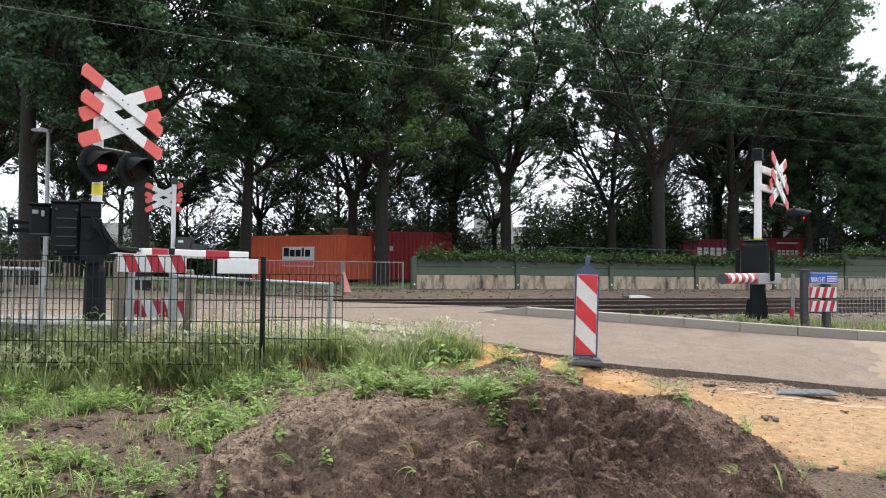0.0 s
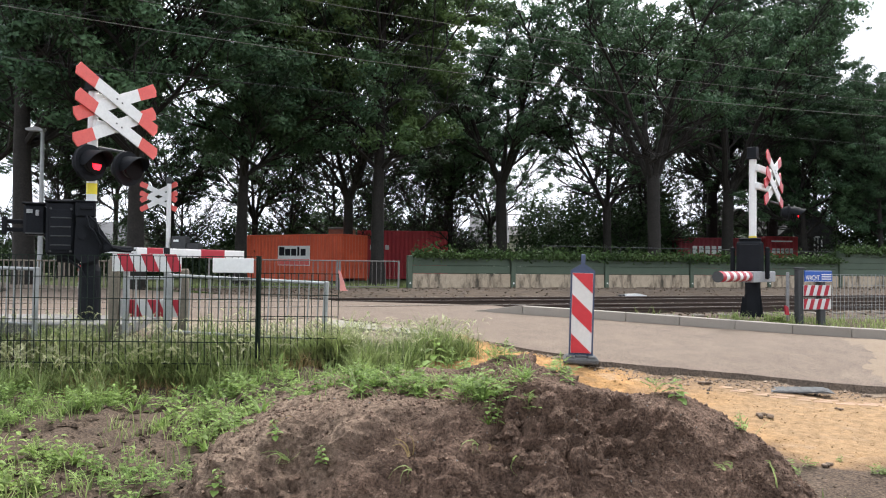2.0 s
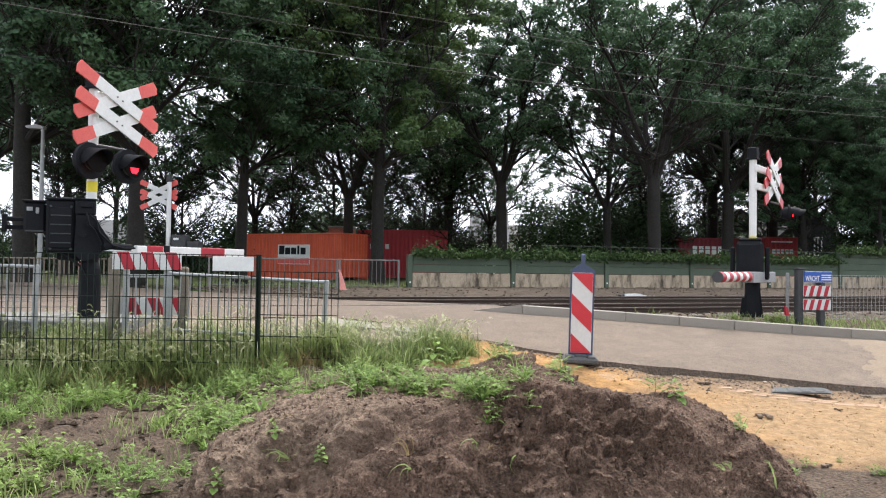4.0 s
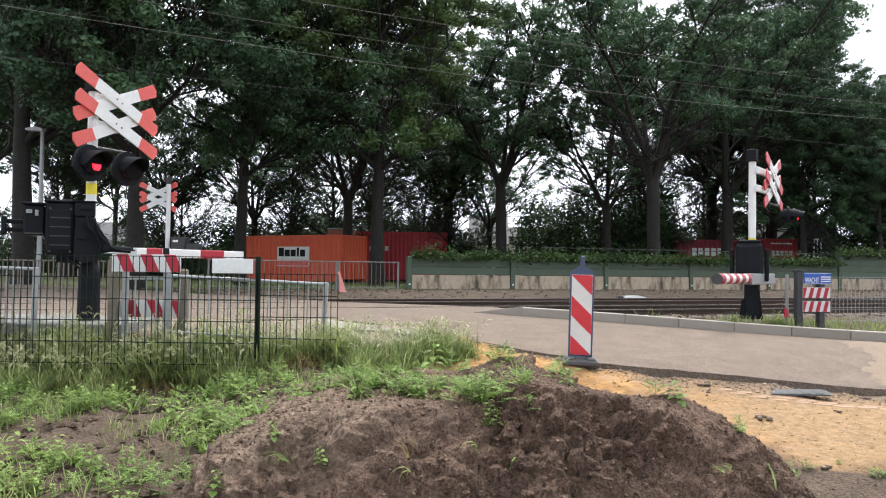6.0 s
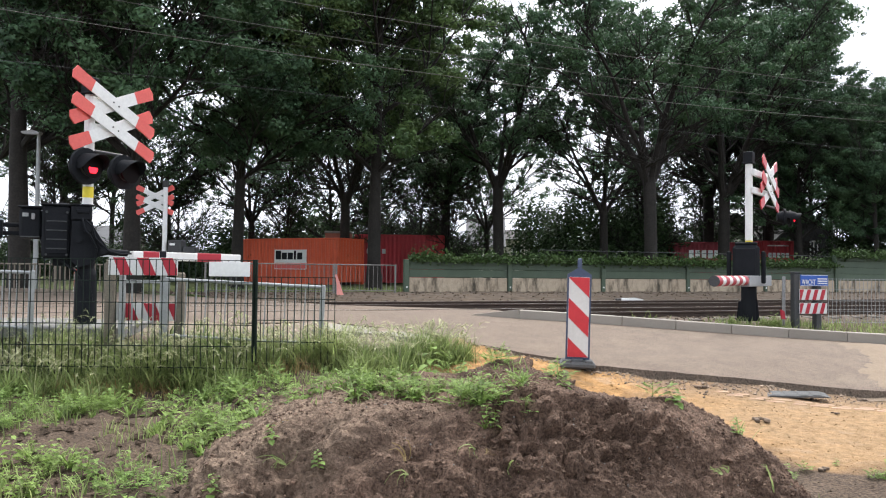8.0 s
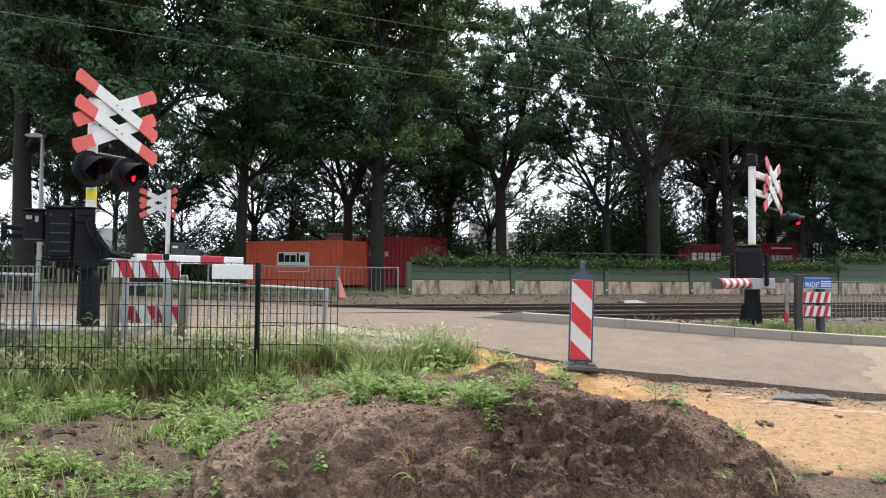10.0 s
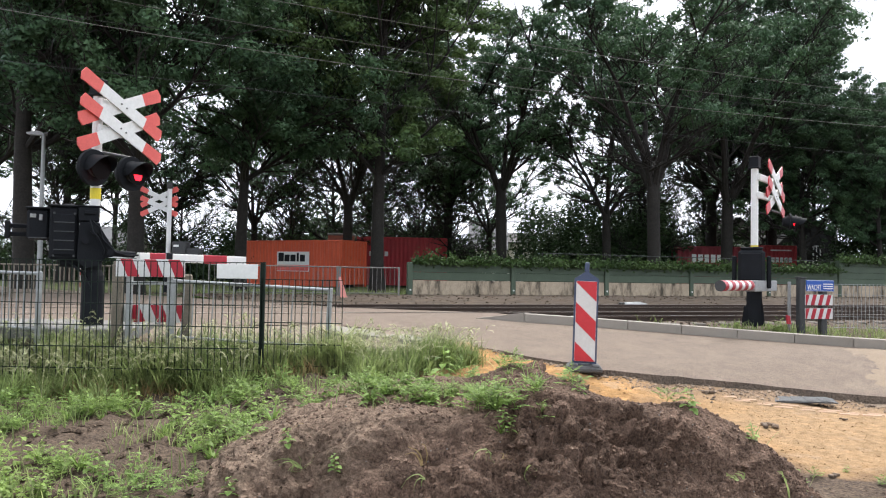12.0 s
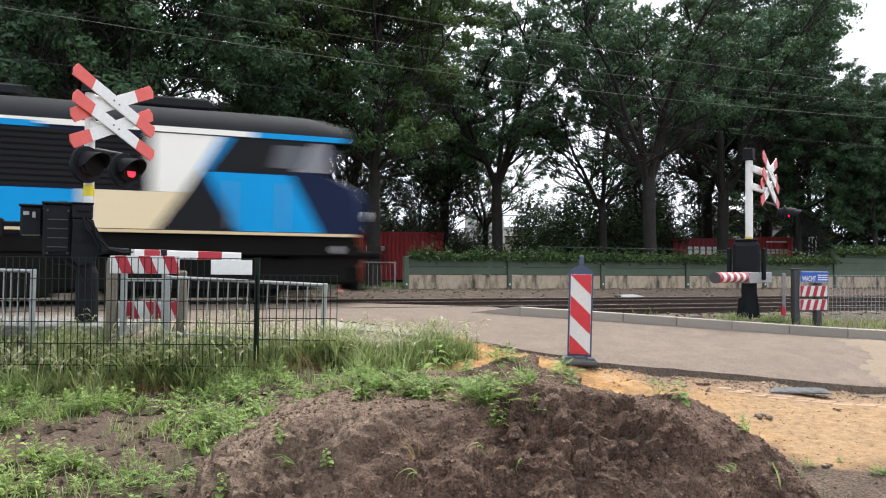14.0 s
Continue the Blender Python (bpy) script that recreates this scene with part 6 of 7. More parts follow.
def build_left_rails():
    railing("hand_railing", (-3.36, 8.98, -0.14), (-1.43, 8.95, -0.22), 0.80, (0.0, 0.985), 0.115, "galvanised steel hand railing with upright bars", "railings this side")
    railing("hand_railing", (-6.6, 9.6, -0.06), (-5.02, 9.05, -0.08), 0.80, (0.0, 1.0), 0.115, "galvanised steel hand railing with upright bars", "railings this side")
    # striped boards across the footpath gap
    b = thing("path_barrier", pose(-4.0, 9.15, -0.16, 0, 0, 3), "red and white striped boards on a galvanised frame", "barrier")
    part("timber_post", Geo().box((-0.12, 0.08, 0.45), (0.12, 0.12, 1.15), 0.02).box((-0.12, 0.08, 1.035), (0.10, 0.10, 0.03), 0.01), TIMBER, b, "weathered timber post")
    for px in (0.03, 0.53):
        part("post", Geo().box((px, 0.06, 0.4), (0.07, 0.06, 1.0), 0.008), GALV, b)
    part("rail", Geo().box((0.28, 0.06, 0.78), (0.5, 0.04, 0.04), 0.006), GALV, b)
    for px in (0.15, 0.28, 0.41):
        part("bar", Geo().cyl((px, 0.06, 0.1), (px, 0.06, 0.78), 0.012, 0.012, 8), GALV, b, smooth=True)
    part("timber_post", Geo().box((0.72, 0.14, 0.4), (0.10, 0.10, 1.0), 0.02), TIMBER, b)
    striped_board("striped_board", b, 0.84, 0.22, False, 0.145, 0.095, pose(0.30, 0.0, 0.97), "red and white diagonally striped board", -0.03, REDDEEP)
    striped_board("striped_board", b, 0.78, 0.22, False, 0.145, 0.095, pose(0.32, 0.115, 0.40), "red and white diagonally striped board", 0.0, REDDEEP)


build_left_rails()


def build_right_fence():
    f = thing("trackside_fence", pose(6.25, 13.45, -0.1, 0, 0, 4), "galvanised mesh fence panels beside the track", "fence")
    part("post", Geo().box((0.0, 0, 0.38), (0.05, 0.05, 0.95), 0.01), GREYMETAL, f)
    for x in (2.2, 4.7, 7.2):
        part("post", Geo().box((x, 0, 0.38), (0.05, 0.05, 0.95), 0.008), GALV, f)
    for x0, x1 in ((0.85, 2.2), (2.2, 4.7), (4.7, 7.2)):
        g = Geo()
        n = round((x1 - x0) / 0.075)
        for i in range(n + 1):
            g.box((x0 + (x1 - x0) * i / n, 0, 0.42), (0.006, 0.006, 0.82))
        for z in (0.03, 0.23, 0.43, 0.63, 0.82):
            g.box(((x0 + x1) / 2, 0.007, z), (x1 - x0, 0.007, 0.007))
        tagged(part("wire_panel", g.mesh("wire_panel", GALV, False, False), None, f), kind="stuff")
    y = thing("yellow_marker", pose(9.62, 15.2, -0.1, 0, 0, 6), "small yellow plate on a post beside the track", "marker")
    part("plate", Geo().box((0, 0, 0.33), (0.3, 0.02, 0.14), 0.006), YELLOW, y)
    part("post", Geo().box((0, 0.03, 0.15), (0.04, 0.04, 0.4), 0.006), GALV, y)


build_right_fence()


def build_far_rails():
    railing("far_railing", (-1.45, 23.3, 0.0), (-4.15, 22.4, 0.0), 0.92, (0.0, 0.66), 0.14, "grey steel railing with upright bars beyond the tracks", "railings beyond the tracks", RAILGREY, bar_r=0.007, radius=0.018)
    railing("far_railing", (-3.3, 22.7, 0.0), (-6.9, 21.6, 0.0), 0.92, (0.0, 1.0), 0.14, "grey steel railing with upright bars beyond the tracks", "railings beyond the tracks", RAILGREY, bar_r=0.007, radius=0.018)
    railing("far_railing", (-14.0, 19.7, -0.05), (-8.7, 20.3, -0.05), 0.88, (0.0, 0.33, 0.66, 1.0), 0.13, "weathered grey picket railing beyond the tracks", "railings beyond the tracks", TIMBER, bar_r=0.021, radius=0.022)
    p = thing("bent_marker_post", pose(-2.95, 21.6, 0.0, 0, -9, 0) @ Matrix.Diagonal((0.72, 0.72, 0.78, 1)), "faded pink flexible marker post leaning over", "marker")
    part("post", Geo().prism([(-0.13, 0.02), (0.13, 0.02), (0.06, 0.5), (-0.02, 0.82), (-0.09, 0.82), (-0.07, 0.45)], 0.07), PINK, p)
    part("foot", Geo().box((0, 0, 0.01), (0.34, 0.3, 0.05), 0.01), PINK, p)
    w = thing("cable_trough", pose(5.4, 20.9, -0.02, 0, 0, 14), "short white plastic duct lying on the ballast", "duct")
    part("duct", Geo().prism([(-0.32, 0.0), (0.30, 0.0), (0.34, 0.035), (0.1, 0.085), (-0.3, 0.075)], 0.16), WHITE, w)
    part("clamp", Geo().box((-0.42, 0, 0.03), (0.14, 0.14, 0.07), 0.01), DARK, w)
    for px in (-15.5,):
        m = thing("striped_post", pose(px + 4.6, 22.0, 0.0), "slim red and white post beside the far road", "marker", "striped posts")
        g = Geo()
        for i in range(6):
            g.cyl((0, 0, i * 0.18), (0, 0, (i + 1) * 0.18), 0.035, 0.035, 10, i % 2)
        part("post", g, [WHITE, RED], m)
    # thin frame fence behind the wall
    s0 = 10.0
    for k in range(5):
        x, y = rail_xy(s0 + k * 3.5, 12.6)
        fr = thing("site_fence", pose(x, y, 0.0, 0, 0, RAIL_TURN), "temporary galvanised site fence panel behind the wall", "fence", "site fence panels")
        for a, b in (((0, 0, 0.02), (0, 0, 1.62)), ((3.4, 0, 0.02), (3.4, 0, 1.62)), ((0, 0, 1.6), (3.4, 0, 1.6)), ((0, 0, 0.1), (3.4, 0, 0.1))):
            part("tube", Geo().cyl(a, b, 0.014, 0.014, 8), DARK, fr, smooth=True)


build_far_rails()


# ---- containers ----
def container(at, length, height, width, paint, label, name="shipping_container"):
    c = thing(name, at, label, "container", "containers")
    # corrugated long sides
    for y, sgn in ((0, -1), (width, 1)):
        g = Geo()
        n = int(length / 0.28)
        vs = []
        for i in range(n * 4 + 1):
            x = 0.1 + (length - 0.2) * i / (n * 4)
            d = 0.0 if i % 4 in (0, 1) else 0.04
            vs += [(x, y - sgn * d, 0.14), (x, y - sgn * d, height - 0.1)]
        g.add(vs, [(2 * i, 2 * i + 2, 2 * i + 3, 2 * i + 1) for i in range(n * 4)])
        part("side_panel", g.mesh("side_panel", paint, False, False), None, c)
    for x in (length - 0.03, 0.03):
        e = Geo()
        n = int(width / 0.28)
        vs = []
        for i in range(n * 4 + 1):
            y = 0.1 + (width - 0.2) * i / (n * 4)
            d = 0.0 if i % 4 in (0, 1) else 0.04
            s = -1 if x > 1 else 1
            vs += [(x + s * d, y, 0.14), (x + s * d, y, height - 0.1)]
        e.add(vs, [(2 * i, 2 * i + 2, 2 * i + 3, 2 * i + 1) for i in range(n * 4)])
        part("end_panel", e.mesh("end_panel", paint, False, False), None, c)
    part("roof", Geo().box((length / 2, width / 2, height - 0.06), (length - 0.1, width - 0.1, 0.05), 0.01), paint, c)
    for x in (0.06, length - 0.06):
        for y in (0.06, width - 0.06):
            part("corner_post", Geo().box((x, y, height / 2), (0.13, 0.13, height), 0.02), paint, c)
    for y in (0.05, width - 0.05):
        part("bottom_rail", Geo().box((length / 2, y, 0.08), (length, 0.1, 0.16), 0.015), paint, c)
        part("top_rail", Geo().box((length / 2, y, height - 0.05), (length, 0.1, 0.1), 0.015), paint, c)
    for x in (0.05, length - 0.05):
        part("end_rail", Geo().box((x, width / 2, height - 0.05), (0.1, width, 0.1), 0.015), paint, c)
    return c


def build_containers():
    c = container(pose(-12.37, 45.3, -0.14, 0, 0, -30), 7.6, 2.66, 2.44, ORANGE, "orange corrugated steel container with a white company panel")
    logo = part("logo_panel", Geo().box((4.06, -0.02, 1.42), (2.45, 0.02, 1.15), 0.004), WHITE, c, "white panel with plain black blocks")
    for k, (w0, h0) in enumerate(((0.42, 0.52), (0.40, 0.40), (0.40, 0.40), (0.16, 0.52), (0.38, 0.40))):
        part("logo_block", Geo().box((3.15 + 0.46 * k - (0.10 if k > 2 else 0) - (0.10 if k > 3 else 0), -0.034, 1.42 + h0 / 2), (w0, 0.012, h0), 0.004), BLACK, logo, "plain black block")
    part("logo_strip", Geo().box((4.06, -0.034, 1.05), (2.4, 0.012, 0.34), 0.004), CORAL, logo, "faded orange strip")
    c = container(pose(-5.7, 48.0, -0.12, 0, 0, 2), 5.9, 3.15, 2.44, CRIMSON, "red corrugated steel container behind the railing")
    for k in range(4):
        part("logo_block", Geo().box((0.95 + 0.33 * k, -0.02, 2.05), (0.23, 0.012, 0.30), 0.004), SHEET, c, "plain pale block")
    c = container(pose(14.55, 46.0, -0.05, 0, 0, 1), 5.6, 2.75, 2.44, MAROON, "dark red container with a pale plain bar, behind the wall")
    for k in range(5):
        part("logo_block", Geo().box((1.05 + 0.40 * k, -0.02, 1.98), (0.29, 0.012, 0.5), 0.004), WHITE, c, "plain pale block")
    c = container(pose(19.75, 45.4, -0.05, 0, 0, 1), 2.0, 2.85, 2.3, CRIMSON, "short red container with plain pale bars")
    for k in range(5):
        part("logo_block", Geo().box((0.5 + 0.27 * k, -0.02, 1.95), (0.2, 0.012, 0.32), 0.004), SHEET, c, "plain pale block")
    part("small_print", Geo().box((1.0, -0.02, 2.55), (1.3, 0.012, 0.08), 0.004), WHITE, c)
    s = thing("brick_stack", pose(-6.2, 44.5, 0.0), "pallet stack of bricks under a pale cover", "bricks")
    part("wrapped_load", Geo().box((0, 0, 1.45), (1.5, 1.1, 2.9), 0.03), BRICKRED, s)
    part("cover", Geo().box((0, 0, 2.95), (1.6, 1.2, 0.14), 0.04), CONCRETE, s)


build_containers()


# ---- houses ----
def house(at, w, d, wall_h, roof_h, wall_m, roof_m, label, gable_front=False, windows=()):
    h = thing("house", at, label, "house", "houses beyond the trees")
    g = Geo()
    for y, in ((0,), (d,)):
        g.box((w / 2, y, wall_h / 2), (w, 0.3, wall_h))
    for x in (0.15, w - 0.15):
        g.box((x, d / 2, wall_h / 2), (0.3, d - 0.3, wall_h))
    if gable_front:
        for y in (0, d):
            g.prism([(0, wall_h), (w, wall_h), (w / 2, wall_h + roof_h)], 0.3, Matrix.Translation((0, y, 0)))
    else:
        for x in (0.15, w - 0.15):
            g.prism([(-0.15, wall_h), (d + 0.15, wall_h), (d / 2, wall_h + roof_h)], 0.3, Matrix.Translation((x, 0, 0)) @ Matrix.Rotation(radians(90), 4, "Z"))
    part("wall", g, wall_m, h)
    half, run = ((w / 2, d) if gable_front else (d / 2, w))
    ang = math.atan2(roof_h, half)
    slope = math.hypot(half, roof_h) + 0.4
    for sd in (-1, 1):
        g = Geo().box((0, -slope / 2, 0.06), (run + 0.5, slope, 0.14), 0.02)
        m = Matrix.Rotation(ang, 4, "X")
        if gable_front:
            place = Matrix.Translation((w / 2, d / 2, wall_h + roof_h)) @ Matrix.Rotation(radians(90 * sd), 4, "Z") @ m
        else:
            place = Matrix.Translation((w / 2, d / 2, wall_h + roof_h)) @ Matrix.Rotation(radians(0 if sd > 0 else 180), 4, "Z") @ m
        part("roof", g, roof_m, h, at=place)
    for wx, wz, ww, wh in windows:
        win = part("window", Geo().box((wx, -0.16, wz), (ww, 0.06, wh), 0.01), GLASS, h)
        fr = Geo()
        for dx in (-ww / 2, 0, ww / 2):
            fr.box((wx + dx, -0.2, wz), (0.09, 0.06, wh + 0.1))
        for dz in (-wh / 2, wh / 2):
            fr.box((wx, -0.2, wz + dz), (ww + 0.1, 0.065, 0.09))
        part("window_frame", fr, WHITE, win)
    if wall_m is GREYBRICK:
        part("chimney", Geo().box((w * 0.3, d / 2, wall_h + roof_h + 0.2), (0.6, 0.6, 1.3), 0.03), GREYBRICK, h)
    return h


def build_houses():
    house(pose(5.6, 67, 0, 0, 0, -3), 2.7, 6, 3.6, 0.9, CREAM, ROOFDARK, "small cream house with a grey tiled roof behind the trees", windows=((1.2, 2.4, 0.8, 0.9),))
    house(pose(2.4, 66, 0, 0, 0, -3), 3.1, 7, 3.0, 2.6, CREAM, ROOFTILE, "cream house with a tall grey tiled roof behind the trees", windows=((0.9, 2.0, 0.8, 1.0), (2.2, 2.0, 0.8, 1.0)))
    house(pose(24.6, 54, 0, 0, 0, -4), 4.2, 9, 3.3, 1.9, WALLSHADED, ROOFDARK, "house with shade-darkened walls and a dark roof behind the trees", True, windows=((2.55, 2.5, 0.5, 1.3),))
    house(pose(22.6, 60, 0, 0, 0, 0), 2.6, 6, 4.7, 0.9, TAUPE, ROOFDARK, "narrow taupe house beside the dark house", True, windows=((0.45, 3.6, 0.6, 1.6),))
    house(pose(-36, 62, -0.5, 0, 0, 8), 9, 8, 2.2, 2.6, GREYBRICK, ROOFTILE, "brick house with a grey roof far behind the trees", windows=((3, 1.5, 1.2, 1.2), (7, 1.5, 1.2, 1.2)))
    house(pose(-15.4, 92, 0, 0, 0, 0), 3.0, 6, 5.6, 1.2, CREAM, ROOFTILE, "tall pale house far behind the trees", windows=((1.5, 4.4, 1.2, 1.2),))


build_houses()


def build_street_lamps():
    for x, y, h, lean in ((-13.52, 24.6, 5.2, 1), (0.0, 60.0, 6.3, 0)):
        l = thing("street_lamp", pose(x, y, 0, 0, 0, 0), "slim grey street lamp post", "street lamp", "street lamps")
        part("pole", Geo().tube([(0, 0, 0), (0, 0, h)], [0.09, 0.055], 10), GALV, l, smooth=True)
        if lean:
            part("head", Geo().prism([(-0.55, 0.0), (-0.5, -0.07), (0.05, -0.09), (0.08, -0.01), (-0.2, 0.06)], 0.22, Matrix.Translation((0, 0, h + 0.05))), GREYMETAL, l)
        else:
            part("head", Geo().cyl((0, 0, h), (0, 0, h + 0.3), 0.06, 0.16, 10), GREYMETAL, l)


build_street_lamps()


def build_wires():
    def wire(c, low, at, curve, r, paint, label):
        """A wire over the track's middle, sagging from its masts to its lowest point."""
        pts = []
        for i in range(41):
            s = -30 + i * 2.0
            pts.append((*rail_xy(s, c), low + curve * (s - at) ** 2))
        solid("overhead_wire", Geo().tube(pts, r, 5), paint, label, "wire", "overhead wires")

    wire(0.72, 4.55, 7.0, 0.0022, 0.0055, RAILGREY, "bright worn contact wire over the near track")
    wire(0.72, 5.43, 10.0, 0.0018, 0.0055, RAILGREY, "thin grey carrier wire over the near track")
    wire(4.2, 4.69, 22.0, 0.0003, 0.005, DARK, "thin dark contact wire over the far track")
    wire(4.2, 5.84, 14.0, 0.0004, 0.004, DARK, "thin dark feeder wire over the far track")
    wire(4.2, 6.02, 10.5, 0.0019, 0.0055, RAILGREY, "thin grey carrier wire over the far track")


build_wires()


def build_sand_clutter():
    d = thing("drain_cover", pose(4.05, 8.45, earth_z(4.05, 8.45) + 0.02, 3, -2, -13) @ Matrix.Diagonal((1.0, 0.8, 0.34, 1)), "grey plastic drain cover lying on the sand", "drain cover")
    part("plate", Geo().prism([(-0.33, 0.0), (0.35, 0.0), (0.28, 0.05), (-0.28, 0.06)], 0.34), RUBBER, d)
    for i in range(4):
        part("slat", Geo().box((-0.21 + i * 0.14, 0, 0.062), (0.09, 0.28, 0.02), 0.006), RUBBER, d)
    k = thing("old_kerb_bricks", pose(0, 0, 0), "half-buried red paving bricks in the sand", "bricks")
    brick = Geo().box((0, 0, 0), (0.2, 0.10, 0.08), 0.008).mesh("brick", BRICKPALE)
    r = random.Random(3)
    for row in range(2):
        for i in range(20):
            x = 3.2 + i * 0.205 + 0.1 * (row % 2)
            y = 8.38 - 0.34 * (x - 3.45) - row * 0.108
            part("brick", brick, None, k, at=pose(x, y, earth_z(x, y) - 0.035 + r.uniform(-0.003, 0.002), r.uniform(-1.5, 1.5), r.uniform(-1.5, 1.5), -19 + r.uniform(-2, 2)))
    for i, (x, y, s) in enumerate(((3.12, 7.2, 0.065), (4.08, 7.66, 0.03), (2.95, 5.7, 0.04), (3.0, 8.55, 0.05), (4.9, 8.55, 0.05))):
        g = Geo()
        for j in range(5):
            g.box((r.uniform(-1, 1) * s, r.uniform(-1, 1) * s, s * 0.15), (s * r.uniform(0.8, 1.6), s * r.uniform(0.5, 1.0), s * 0.5), s * 0.1, turn=(r.uniform(-15, 15), r.uniform(-15, 15), r.uniform(0, 180)))
        solid("rubble", g, CRUMBLED, "broken lump of asphalt and soil on the sand", "rubble", "rubble on the sand", at=pose(x, y, earth_z(x, y) + 0.01))


build_sand_clutter()


def build_edge_rubble():
    g = Geo()
    r = random.Random(21)
    for _ in range(1500):
        x = r.uniform(0.4, 7.0)
        y = road_near(x) - abs(r.gauss(0, 0.22 if x > 2 else 0.1)) - 0.02
        s = r.choice((0.006, 0.009, 0.012, 0.018, 0.027)) * r.uniform(0.6, 1.2)
        pts = [Vector((a * s * r.uniform(0.6, 1.3), b * s * r.uniform(0.6, 1.3), d * s * 0.6)) for a, b, d in ((1, 0.3, 0), (-1, -0.2, 0), (0.2, 1, 0), (-0.3, -1, 0), (0.2, 0.1, 1), (0, 0, -1))]
        z = earth_z(x, y) + s * 0.25
        g.add([p + Vector((x, y, z)) for p in pts], [(0, 2, 4), (2, 1, 4), (1, 3, 4), (3, 0, 4), (2, 0, 5), (1, 2, 5), (3, 1, 5), (0, 3, 5)])
    solid("edge_rubble", g.mesh("edge_rubble", CRUMBLED, False, False), None, "crumbled asphalt and stones along the broken road edge", "rubble", kind="stuff")


build_edge_rubble()


# ---- the locomotive on the far track ----
STEELBLUE = mat("sky_blue_paint", (0.001, 0.29, 0.64), (0.001, 0.26, 0.59), rough=0.5, spec=0.15, scale=0.6, vary=0.06, bump=0.02)
NIGHT = mat("dark_blue_paint", (0.007, 0.014, 0.045), (0.006, 0.012, 0.04), rough=0.5, spec=0.12, scale=0.6, vary=0.06, bump=0.02)
CHARCOAL = mat("charcoal_paint", (0.014, 0.014, 0.017), (0.010, 0.010, 0.012), rough=0.6, spec=0.12, scale=0.6, vary=0.08, bump=0.02)
CREAMWHITE = mat("off_white_paint", (0.84, 0.82, 0.76), (0.78, 0.75, 0.67), rough=0.4, scale=0.5, vary=0.06, bump=0.02)
CREAMY = mat("cream_paint", (0.78, 0.65, 0.43), (0.72, 0.58, 0.36), rough=0.4, scale=0.5, vary=0.06, bump=0.02)
# grey base colour stands for brightness reflected in the quarter window
GLASSGLARE = mat("painted_reflection_glass", (0.20, 0.20, 0.215), (0.14, 0.14, 0.155), rough=0.15, scale=0.8, vary=0.05, bump=0)
SANDBAND = mat("pale_yellow_band", (0.66, 0.52, 0.30), (0.60, 0.46, 0.25), rough=0.45, scale=0.7, vary=0.06)
ROOFGREY = mat("sooty_grey_roof", (0.022, 0.024, 0.026), (0.015, 0.016, 0.018), rough=0.8, spec=0.12, scale=1.2, vary=0.15)
UNDER = mat("sooty_underframe", (0.006, 0.0055, 0.005), (0.012, 0.011, 0.010), rough=0.9, spec=0.08, scale=2, vary=0.2)

LOCO_LENGTH = 17.4
SPEED = 29.5


